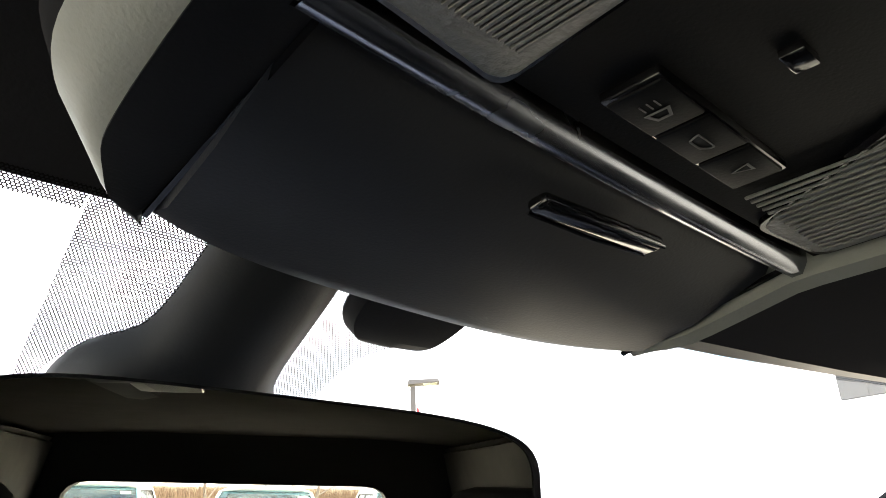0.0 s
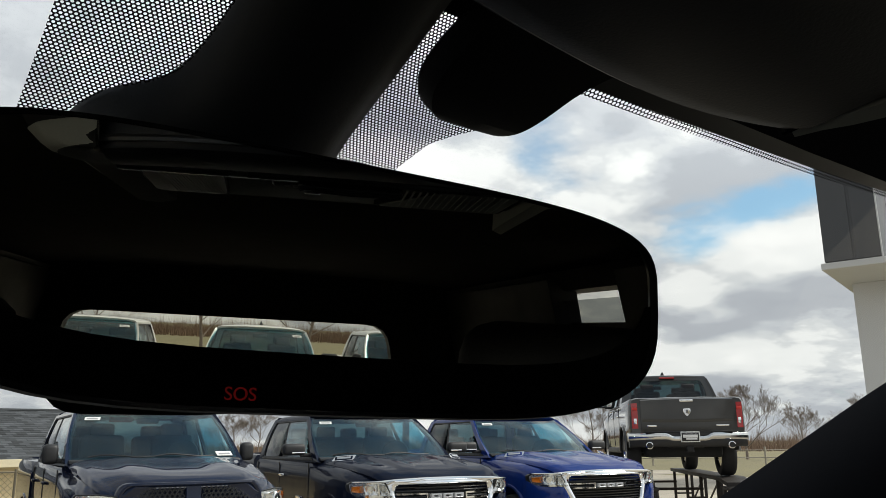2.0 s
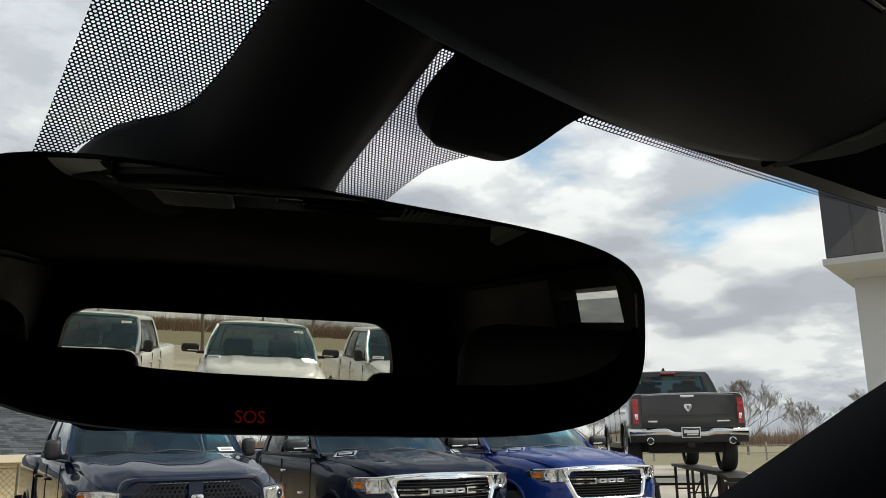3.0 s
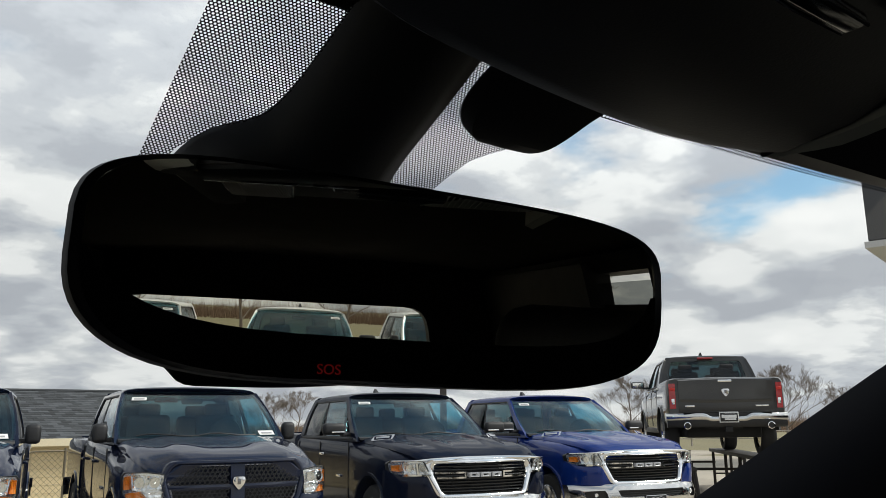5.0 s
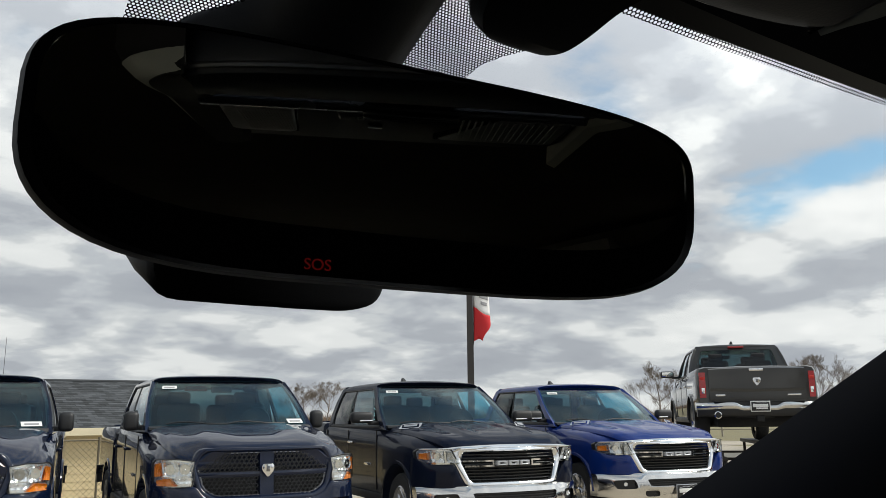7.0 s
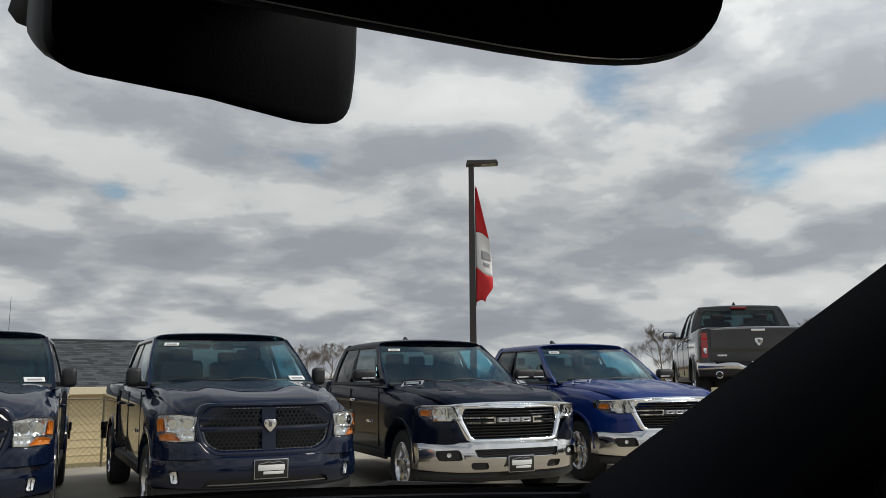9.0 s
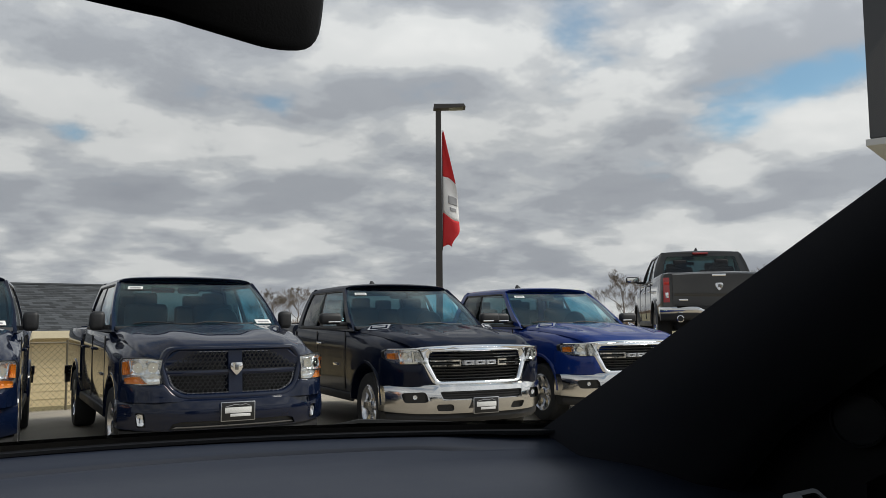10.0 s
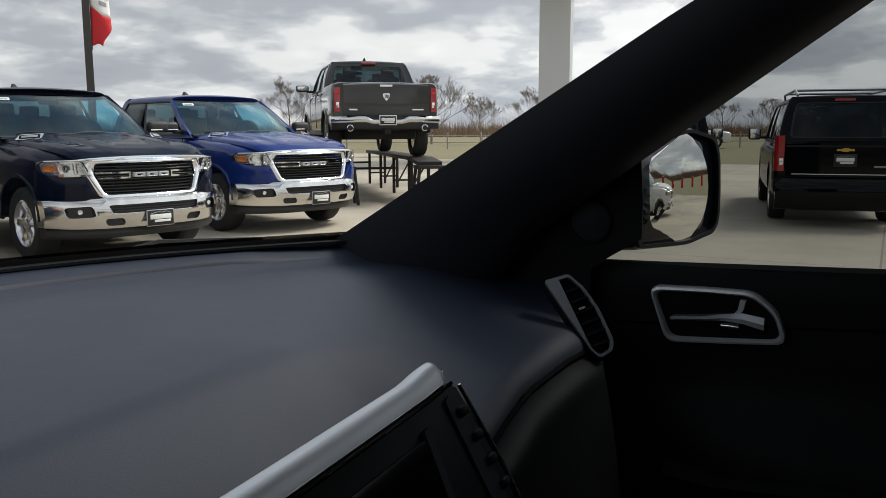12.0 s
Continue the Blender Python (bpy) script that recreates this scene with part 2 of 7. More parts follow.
M = dict(
    navy=mat("navy_paint", (0.0020, 0.0062, 0.0240), 0.5, 0.0, 0.15, 3, coat=0.90, spec=0.03),
    black=mat("black_paint", (0.0016, 0.0030, 0.0075), 0.5, 0.0, 0.15, 3, coat=1.0, spec=0.03),
    jet=mat("jet_black_paint", (0.0012, 0.0018, 0.0035), 0.5, 0.0, 0.15, 3, coat=0.45, spec=0.02),
    midnight=mat("midnight_paint", (0.0012, 0.0038, 0.0150), 0.5, 0.0, 0.15, 3, coat=0.40, spec=0.03),
    blue=mat("blue_paint", (0.0030, 0.0210, 0.150), 0.5, 0.0, 0.15, 3, coat=0.75, spec=0.05),
    grey=mat("granite_paint", (0.026, 0.0248, 0.0225), 0.5, 0.2, 0.12, 3, coat=1.0, spec=0.3),
    white=mat("white_paint", (0.78, 0.77, 0.74), 0.35, 0.0, 0.05, 3, coat=0.8),
    chrome=mat("chrome", (0.82, 0.82, 0.82), 0.06, 1.0, 0.06, 9, wear=0.5),
    darkchrome=mat("dark_chrome", (0.22, 0.22, 0.23), 0.25, 1.0, 0.1, 20),
    dullchrome=mat("satin_metal", (0.48, 0.49, 0.51), 0.34, 1.0, 0.08, 20),
    bumper=mat("bumper_chrome", (0.64, 0.63, 0.61), 0.13, 1.0, 0.08, 6, wear=0.4),
    browsatin=mat("brow_satin_silver", (0.52, 0.53, 0.55), 0.42, 0.8, 0.06, 20),
    ventsatin=mat("vent_satin_grey", (0.13, 0.134, 0.14), 0.42, 0.5, 0.08, 20),
    lampshell=mat("lamp_shell", (0.88, 0.89, 0.90), 0.12, 0.85, 0.12, 40, 0.3, 30, wear=0.6),
    satin=mat("satin_silver_paint", (0.45, 0.46, 0.48), 0.33, 0.45, 0.08, 20),
    trim=mat("black_plastic_trim", (0.016, 0.016, 0.017), 0.55, 0, 0.2, 9, 0.15, 300),
    grillemesh=mat("gloss_black_mesh", (0.012, 0.012, 0.013), 0.30, 0, 0.2, 9),
    rubber=mat("tyre_rubber", (0.020, 0.020, 0.020), 0.80, 0, 0.25, 7, 0.3, 60),
    rim=mat("cast_alloy", (0.68, 0.68, 0.69), 0.20, 1.0, 0.1, 12),
    under=mat("underbody", (0.012, 0.012, 0.012), 0.85, 0, 0.3, 5, 0.2, 40),
    seat=mat("seat_fabric", (0.022, 0.022, 0.024), 0.85, 0, 0.2, 12, 0.2, 250),
    carglass=glass("car_glass", (0.58, 0.79, 0.84), 1.0, ior=1.52),
    backglass=glass("rear_glass_tint", (0.42, 0.45, 0.44), 0.95),
    privacy=glass("privacy_glass", (0.15, 0.16, 0.165), 0.9),
    clear=glass("clear_glass", (0.97, 0.98, 0.975), 0.30, ior=1.25),
    lens=glass("lamp_lens", (0.96, 0.97, 0.97), 0.8),
    lampback=mat("lamp_reflector", (0.96, 0.96, 0.97), 0.08, 0.80, 0.05, 45, wear=0.6),
    amber=mat("amber_reflector", (0.85, 0.24, 0.012), 0.25, 0, 0.25, 30, 0.4, 60, coat=1.0),
    red=mat("red_tail_lens", (0.38, 0.008, 0.010), 0.18, 0, 0.3, 25, 0.2, 60, coat=1.0),
    paper=mat("white_paper", (0.80, 0.80, 0.78), 0.7, 0, 0.05, 20),
    plateink=mat("plate_black", (0.012, 0.012, 0.012), 0.4, 0, 0.1, 20),
    ink=mat("grey_print", (0.30, 0.30, 0.31), 0.6, 0, 0.1, 20),
    gold=mat("gold_badge", (0.65, 0.42, 0.10), 0.3, 0.8, 0.1, 20),
    steel=mat("rusty_dark_steel", (0.035, 0.030, 0.027), 0.65, 0.4, 0.5, 4, 0.4, 60),
    pole=mat("bronze_pole", (0.050, 0.044, 0.040), 0.6, 0.1, 0.15, 2),
    flagred=mat("flag_red", (0.60, 0.025, 0.03), 0.8, 0, 0.1, 5, 0.2, 90),
    flagwhite=mat("flag_white", (0.80, 0.79, 0.78), 0.8, 0, 0.05, 5, 0.2, 90),
    signdark=mat("sign_dark_panel", (0.055, 0.058, 0.064), 0.45, 0.2, 0.15, 1),
    signwhite=mat("sign_white_metal", (0.50, 0.51, 0.52), 0.5, 0, 0.08, 0.8),
    tan=mat("tan_siding", (0.80, 0.66, 0.40), 0.8, 0, 0.1, 1.5, 0.2, 20),
    cream=mat("cream_fascia", (0.72, 0.64, 0.45), 0.6, 0, 0.06, 2),
    shingle=mat("dark_shingle", (0.050, 0.054, 0.058), 0.9, 0, 0.65, 4.5, 0.6, 22),
    wire=mat("fence_wire", (0.16, 0.14, 0.10), 0.5, 0.6, 0.2, 4),
    barrel=mat("red_barrel", (0.62, 0.03, 0.02), 0.5, 0, 0.12, 3),
    yellow=mat("yellow_paint", (0.65, 0.45, 0.04), 0.5, 0, 0.12, 5),
    bark=mat("grey_bark", (0.200, 0.165, 0.140), 0.9, 0, 0.35, 2, 0.5, 20),
    railwood=mat("weathered_rail", (0.34, 0.31, 0.26), 0.9, 0, 0.25, 2, 0.4, 20),
    brush=mat("winter_brush", (0.19, 0.125, 0.085), 0.95, 0, 0.5, 0.05, 0, 3),
    # cabin of the parked car
    dashpad=mat("dash_soft_pad", (0.0092, 0.0142, 0.0285), 0.56, 0, 0.10, 5, 0.25, 700, spec=0.45),
    cabin=mat("cabin_black_plastic", (0.0068, 0.0076, 0.0100), 0.62, 0, 0.15, 8, 0.10, 800, spec=0.25),
    liner=mat("headliner_cloth", (0.022, 0.022, 0.023), 0.95, 0, 0.12, 14, 0.5, 500, spec=0.1),
    keyblack=mat("matt_black_print", (0.0015, 0.0015, 0.0018), 0.6, 0, 0.1, 8, spec=0.03),
    gloss=mat("piano_black", (0.006, 0.006, 0.007), 0.12, 0, 0.1, 8),
    # console side: windscreen light is put into this pale grey, the plastic is darker
    fairing=mat("console_side_lit", (0.23, 0.238, 0.22), 0.6, 0, 0.1, 12, 0.3, 700),
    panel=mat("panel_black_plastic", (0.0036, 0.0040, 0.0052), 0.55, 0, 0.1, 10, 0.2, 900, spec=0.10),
    visorcloth=mat("visor_cloth", (0.022, 0.022, 0.024), 1.0, 0, 0.15, 12, 0.3, 600, spec=0.0),
    stem=mat("stem_cover_plastic", (0.013, 0.0150, 0.0185), 0.6, 0, 0.12, 8, 0.15, 600, spec=0.3),
    pillartrim=mat("pillar_trim", (0.015, 0.0165, 0.022), 0.7, 0, 0.12, 8, 0.15, 600, spec=0.3),
    strip=mat("strip_chrome", (0.26, 0.27, 0.30), 0.20, 1.0, 0.15, 24, wear=0.5),
    console=mat("console_black_plastic", (0.0098, 0.0124, 0.0205), 0.52, 0, 0.1, 10, 0.25, 900, spec=0.35),
    lamplens=mat("frosted_lamp_lens", (0.165, 0.165, 0.16), 0.4, 0, 0.1, 30, 1.0, 500),
    symbol=mat("button_symbol", (0.10, 0.10, 0.10), 0.6, 0, 0.1, 30),
    leather=mat("black_leather", (0.010, 0.010, 0.011), 0.6, 0, 0.15, 9, 0.4, 220),
    screen=mat("screen_glass", (0.004, 0.004, 0.005), 0.06, 0, 0.1, 5, spec=0.6),
    sos=glow("sos_lamp", (1.0, 0.02, 0.02), 0.032),
    driverglass=glass("driver_door_glass", (0.66, 0.69, 0.68), 0.5, ior=1.25),
    sideglass=glass("tinted_door_glass", (0.36, 0.375, 0.375), 0.5, ior=1.25),
)


def mirror_material(name, tint):
    m = bpy.data.materials.new(name)
    m.use_nodes = True
    b = m.node_tree.nodes["Principled BSDF"]
    b.inputs["Base Color"].default_value = (*tint, 1)
    b.inputs["Metallic"].default_value, b.inputs["Roughness"].default_value = 1.0, 0.0
    return m


M["mirror"] = mirror_material("mirror_silver", (0.60, 0.58, 0.50))


def tab_material(name, island):
    """Grey roofing that differs from tab to tab."""
    m = mat(name, (0.050, 0.054, 0.058), 0.9, 0, 0.35, 4.5, 0.6, 22)
    nt = m.node_tree
    b = nt.nodes["Principled BSDF"]
    old = b.inputs["Base Color"].links[0].from_socket
    src = nt.nodes.new("ShaderNodeNewGeometry").outputs["Random Per Island"] if island else nt.nodes.new("ShaderNodeObjectInfo").outputs["Random"]
    rr = nt.nodes.new("ShaderNodeMapRange")
    rr.inputs[3].default_value, rr.inputs[4].default_value = 0.45, 1.65
    nt.links.new(src, rr.inputs[0])
    ml = nt.nodes.new("ShaderNodeVectorMath")
    ml.operation = "SCALE"
    nt.links.new(old, ml.inputs[0])
    nt.links.new(rr.outputs[0], ml.inputs["Scale"])
    nt.links.new(ml.outputs[0], b.inputs["Base Color"])
    return m


M["tab"] = tab_material("shingle_tab", False)
M["tab_rest"] = tab_material("shingle_tab_rest", True)
M["sidemirror"] = mirror_material("side_mirror_silver", (0.86, 0.85, 0.80))


def frit_material(name="frit_print", radius=0.325):
    """Black ceramic print on the glass with rows of round clear holes."""
    m = bpy.data.materials.new(name)
    m.use_nodes = True
    nt = m.node_tree
    nt.nodes.clear()
    tc = nt.nodes.new("ShaderNodeTexCoord")
    sp = nt.nodes.new("ShaderNodeSeparateXYZ")
    nt.links.new(tc.outputs["UV"], sp.inputs[0])

    def ma(op, a, b=0.0):
        n = nt.nodes.new("ShaderNodeMath")
        n.operation = op
        for i, v in enumerate((a, b)):
            if isinstance(v, (int, float)):
                n.inputs[i].default_value = v
            else:
                nt.links.new(v, n.inputs[i])
        return n.outputs[0]

    def grid(ou, ov):
        du = ma("SUBTRACT", ma("FRACT", ma("ADD", sp.outputs[0], ou)), 0.5)
        dv = ma("SUBTRACT", ma("FRACT", ma("ADD", sp.outputs[1], ov)), 0.5)
        dv = ma("MULTIPLY", dv, 1.7)
        return ma("SQRT", ma("ADD", ma("MULTIPLY", du, du), ma("MULTIPLY", dv, dv)))

    near = ma("MINIMUM", grid(0.0, 0.0), grid(0.5, 0.5))
    hole = ma("LESS_THAN", near, radius)
    dark = nt.nodes.new("ShaderNodeBsdfDiffuse")
    dark.inputs[0].default_value = (0.008, 0.008, 0.008, 1)
    clear = nt.nodes.new("ShaderNodeBsdfTransparent")
    mx = nt.nodes.new("ShaderNodeMixShader")
    nt.links.new(hole, mx.inputs[0])
    nt.links.new(dark.outputs[0], mx.inputs[1])
    nt.links.new(clear.outputs[0], mx.inputs[2])
    o = nt.nodes.new("ShaderNodeOutputMaterial")
    nt.links.new(mx.outputs[0], o.inputs[0])
    return m


M["frit"] = frit_material()
M["frit_edge"] = frit_material("frit_print_edge", 0.37)
M["frit_fine"] = frit_material("frit_print_fine", 0.11)


# ---- shape helpers ----
def smooth(a, b, x):
    t = min(1.0, max(0.0, (x - a) / (b - a)))
    return t * t * (3 - 2 * t)


def lin(a, b, n):
    return [a + (b - a) * k / (n - 1) for k in range(n)]


def thing(name, label, category, m=Matrix(), group="", kind=""):
    e = new(name)
    e.empty_display_size = 0.1
    e.matrix_world = m
    return tagged(e, label, category, group, kind)


def part(name, bm, material, parent, label="", smooth=35, m=None):
    me = bpy.data.meshes.new(name)
    bmesh.ops.recalc_face_normals(bm, faces=bm.faces)
    bm.to_mesh(me)
    bm.free()
    mats = material if isinstance(material, (list, tuple)) else [material]
    for x in mats:
        me.materials.append(x)
    if smooth:
        for p in me.polygons:
            p.use_smooth = True
        me.set_sharp_from_angle(angle=radians(smooth))
    ob = new(name, me)
    if parent is not None:
        ob.parent = parent
    if m is not None:
        ob.matrix_basis = m
    if label:
        ob["label"] = label
    return ob


def box(c, s, bev=0.0, seg=2, m=None, bm=None):
    own = bmesh.new()
    bmesh.ops.create_cube(own, size=1.0)
    for v in own.verts:
        v.co = Vector((v.co.x * s[0], v.co.y * s[1], v.co.z * s[2]))
    if bev:
        bmesh.ops.bevel(own, geom=own.edges[:], offset=bev, segments=seg, profile=0.5, affect="EDGES")
    for v in own.verts:
        v.co = (m @ v.co if m is not None else v.co) + Vector(c)
    return own if bm is None else join(bm, own)


def join(bm, other):
    tmp = bpy.data.meshes.new("tmp")
    other.to_mesh(tmp)
    other.free()
    bm.from_mesh(tmp)
    bpy.data.meshes.remove(tmp)
    return bm


def loft(rings, cap=True, closed=True, bm=None):
    """Skins rings of equal length, one after the other."""
    bm = bm or bmesh.new()
    vs = [[bm.verts.new(p) for p in r] for r in rings]
    n = len(vs[0])
    for a, b in zip(vs, vs[1:]):
        for i in range(n if closed else n - 1):
            j = (i + 1) % n
            try:
                bm.faces.new((a[i], a[j], b[j], b[i]))
            except ValueError:
                pass
    if cap and closed:
        for r in (vs[0], vs[-1]):
            try:
                bm.faces.new(r)
            except ValueError:
                pass
    return bm


def prism(poly, place, depth, bm=None, bev=0.0):
    """A plate: the outline poly (2D), laid by place((u, v, w)), from w = 0 to w = depth."""
    own = bmesh.new()
    a = [own.verts.new(place((u, v, 0.0))) for u, v in poly]
    b = [own.verts.new(place((u, v, depth))) for u, v in poly]
    own.faces.new(a)
    own.faces.new(b[::-1])
    n = len(poly)
    for i in range(n):
        j = (i + 1) % n
        own.faces.new((a[i], a[j], b[j], b[i]))
    if bev:
        bmesh.ops.bevel(own, geom=own.edges[:], offset=bev, segments=2, profile=0.5, affect="EDGES")
    return own if bm is None else join(bm, own)


def ring_plate(outer, inner, place, depth):
    """A flat frame between two outlines of equal length."""
    bm = bmesh.new()
    vs = [[bm.verts.new(place((u, v, w))) for u, v in poly] for poly, w in ((outer, 0), (outer, depth), (inner, depth), (inner, 0))]
    n = len(outer)
    for a, b in zip(vs, vs[1:] + vs[:1]):
        for i in range(n):
            j = (i + 1) % n
            bm.faces.new((a[i], a[j], b[j], b[i]))
    return bm


def rounded(poly, r, seg=4):
    """Rounds the corners of a 2D outline."""
    out = []
    n = len(poly)
    for i in range(n):
        p, a, b = Vector(poly[i]), Vector(poly[i - 1]), Vector(poly[(i + 1) % n])
        da, db = (a - p), (b - p)
        d = min(r, da.length * 0.48, db.length * 0.48)
        s, e = p + da.normalized() * d, p + db.normalized() * d
        for k in range(seg + 1):
            t = k / seg
            out.append(tuple((1 - t) ** 2 * s + 2 * t * (1 - t) * p + t * t * e))
    return out


def tube(path, radius, n=8, bm=None, cap=True):
    """A round bar along a path; radius: one number or one per point."""
    pts = [Vector(p) for p in path]
    rad = radius if isinstance(radius, (list, tuple)) else [radius] * len(pts)
    rings = []
    side = None
    for i, p in enumerate(pts):
        d = (pts[min(i + 1, len(pts) - 1)] - pts[max(i - 1, 0)]).normalized()
        ref = side if side is not None else (Vector((0, 0, 1)) if abs(d.z) < 0.9 else Vector((1, 0, 0)))
        x = ref.cross(d)
        if x.length < 1e-4:
            x = Vector((1, 0, 0)).cross(d)
        x.normalize()
        y = d.cross(x).normalized()
        side = y
        rings.append([p + rad[i] * (math.cos(2 * math.pi * k / n) * x + math.sin(2 * math.pi * k / n) * y) for k in range(n)])
    return loft(rings, cap, bm=bm)


def lathe(profile, n=28, bm=None, cap=True):
    """Turns a profile of (radius, x) about the x axis."""
    rings = [[(x, r * math.cos(2 * math.pi * k / n), r * math.sin(2 * math.pi * k / n)) for k in range(n)] for r, x in profile]
    return loft(rings, cap=cap, bm=bm)


def cut(ob, cutters):
    """Cuts closed shapes out of a mesh once and for all."""
    made = []
    for bm in cutters:
        me = bpy.data.meshes.new("cutter")
        bmesh.ops.recalc_face_normals(bm, faces=bm.faces)
        bm.to_mesh(me)
        bm.free()
        c = new("cutter", me)
        c.matrix_world = ob.matrix_world
        md = ob.modifiers.new("cut", "BOOLEAN")
        md.operation, md.object, md.solver = "DIFFERENCE", c, "EXACT"
        made.append(c)
    bpy.context.view_layer.update()
    dg = bpy.context.evaluated_depsgraph_get()
    me = bpy.data.meshes.new_from_object(ob.evaluated_get(dg))
    ob.modifiers.clear()
    old, ob.data = ob.data, me
    bpy.data.meshes.remove(old)
    for c in made:
        data = c.data
        bpy.data.objects.remove(c)
        bpy.data.meshes.remove(data)
    for p in me.polygons:
        p.use_smooth = True
    me.set_sharp_from_angle(angle=radians(32))
    return ob


def dense(poly, k=6):
    """Splits every side of an outline into k pieces."""
    n = len(poly)
    return [tuple(Vector(poly[i]).lerp(Vector(poly[(i + 1) % n]), j / k)) for i in range(n) for j in range(k)]


def span(poly, u):
    """Lowest and highest v of a convex outline at u."""
    hits = []
    n = len(poly)
    for i in range(n):
        (a, b), (c, d) = poly[i], poly[(i + 1) % n]
        if min(a, c) - 1e-7 <= u <= max(a, c) + 1e-7:
            hits += [b, d] if abs(a - c) < 1e-7 else [b + (d - b) * (u - a) / (c - a)]
    return min(hits), max(hits)


def plate_on(poly, yf, d0, d1, n=12, s=1):
    """A plate with a convex outline (x, z) that follows the front y = yf(x), from d0 to d1 behind it."""
    us = [p[0] for p in poly]
    lo, hi = min(us), max(us)
    rows = []
    for i in range(n + 1):
        u = lo + (hi - lo) * (0.5 - 0.5 * math.cos(math.pi * (0.02 + 0.96 * i / n)))
        z0, z1 = span(poly, u)
        rows.append([(s * u, yf(u) + d0, z0), (s * u, yf(u) + d0, z1), (s * u, yf(u) + d1, z1), (s * u, yf(u) + d1, z0)])
    return loft(rows)


def frame_on(outer, inner, place, depth):
    """A rounded frame between two outlines of equal length, standing depth proud of place."""
    def mixed(f, w):
        return [place((a + (c - a) * f, b + (d - b) * f, w)) for (a, b), (c, d) in zip(outer, inner)]
    rings = [mixed(0, -0.04), mixed(0, depth * 0.5), mixed(0.12, depth), mixed(0.5, depth * 1.12), mixed(0.8, depth * 0.85), mixed(1, depth * 0.2), mixed(1, -0.05)]
    return loft(rings, cap=False)


def glide(rows, k=3):
    """Adds rows between rows on a smooth curve."""
    out = []
    for i in range(len(rows) - 1):
        a, b, c, d = (rows[max(i - 1, 0)], rows[i], rows[i + 1], rows[min(i + 2, len(rows) - 1)])
        for j in range(k):
            t = j / k
            row = []
            for p0, p1, p2, p3 in zip(a, b, c, d):
                row.append(tuple(0.5 * (2 * q1 + (q2 - q0) * t + (2 * q0 - 5 * q1 + 4 * q2 - q3) * t * t + (3 * q1 - q0 - 3 * q2 + q3) * t ** 3) for q0, q1, q2, q3 in zip(p0, p1, p2, p3)))
            out.append(row)
    return out + [rows[-1]]


# ---- vehicles: front towards -y, origin on the ground under the front bumper ----
def section(y, hw, zb, zs, zt, crown=0.04):
    d = zs - zb
    half = [(hw * 0.84, zb), (hw * 0.965, zb + 0.04), (hw * 0.990, zb + 0.12), (hw * 0.999, zb + d * 0.36), (hw, zb + d * 0.55), (hw * 0.999, zb + d * 0.78),
            (hw * 0.990, zs - 0.06), (hw * 0.955, zs - 0.008), (hw * 0.88, zs + (zt - zs) * 0.55), (hw * 0.66, zt - crown * 0.3), (hw * 0.30, zt)]
    return [(x, y, z) for x, z in half] + [(-x, y, z) for x, z in half[::-1]]


def wheel(parent, x, y, r, side, spokes=6):
    tyre = lathe([(r * 0.62, -0.12), (r * 0.80, -0.135), (r * 0.93, -0.13), (r * 0.985, -0.105), (r, -0.06), (r, 0.06), (r * 0.985, 0.105), (r * 0.93, 0.13), (r * 0.80, 0.135), (r * 0.62, 0.12)], 36, cap=False)
    m = Matrix.Translation((x, y, r)) @ (Matrix.Rotation(math.pi, 4, "Z") if side < 0 else Matrix())
    t = part("wheel", tyre, M["rubber"], parent, "black rubber tyre on a cast alloy rim", m=m)
    rim = lathe([(r * 0.60, -0.10), (r * 0.65, 0.118), (r * 0.61, 0.125), (r * 0.57, 0.10), (r * 0.55, 0.02), (r * 0.10, 0.01)], 32)
    for k in range(spokes):
        a = 2 * math.pi * k / spokes
        ca, sa = math.cos(a), math.sin(a)
        rows = []
        for rr, w, d in ((0.06, 0.055, 0.085), (r * 0.32, 0.040, 0.075), (r * 0.60, 0.058, 0.105)):
            rows.append([(d + dx, rr * ca - ww * sa, rr * sa + ww * ca) for ww, dx in ((-w, -0.035), (-w * 0.7, 0), (w * 0.7, 0), (w, -0.035))])
        loft(rows, bm=rim)
    join(rim, lathe([(0.07, 0.04), (0.07, 0.10), (0.055, 0.112), (0.01, 0.114)], 16))
    part("rim", rim, M["rim"], t, "silver alloy rim with flat spokes")
    return t


def curved_pane(poly, place, thick=0.008, n=12, m=6, bm=None):
    """A pane with a convex outline (u, v) on a curved surface place((u, v, w)), thick towards -w."""
    us = [p[0] for p in poly]
    lo, hi = min(us), max(us)
    rings = []
    for i in range(n + 1):
        u = lo + (hi - lo) * (0.5 - 0.5 * math.cos(math.pi * (0.015 + 0.97 * i / n)))
        v0, v1 = span(poly, u)
        vs = [v0 + (v1 - v0) * k / m for k in range(m + 1)]
        rings.append([place((u, v, 0.0)) for v in vs] + [place((u, v, -thick)) for v in vs[::-1]])
    return loft(rings, bm=bm)


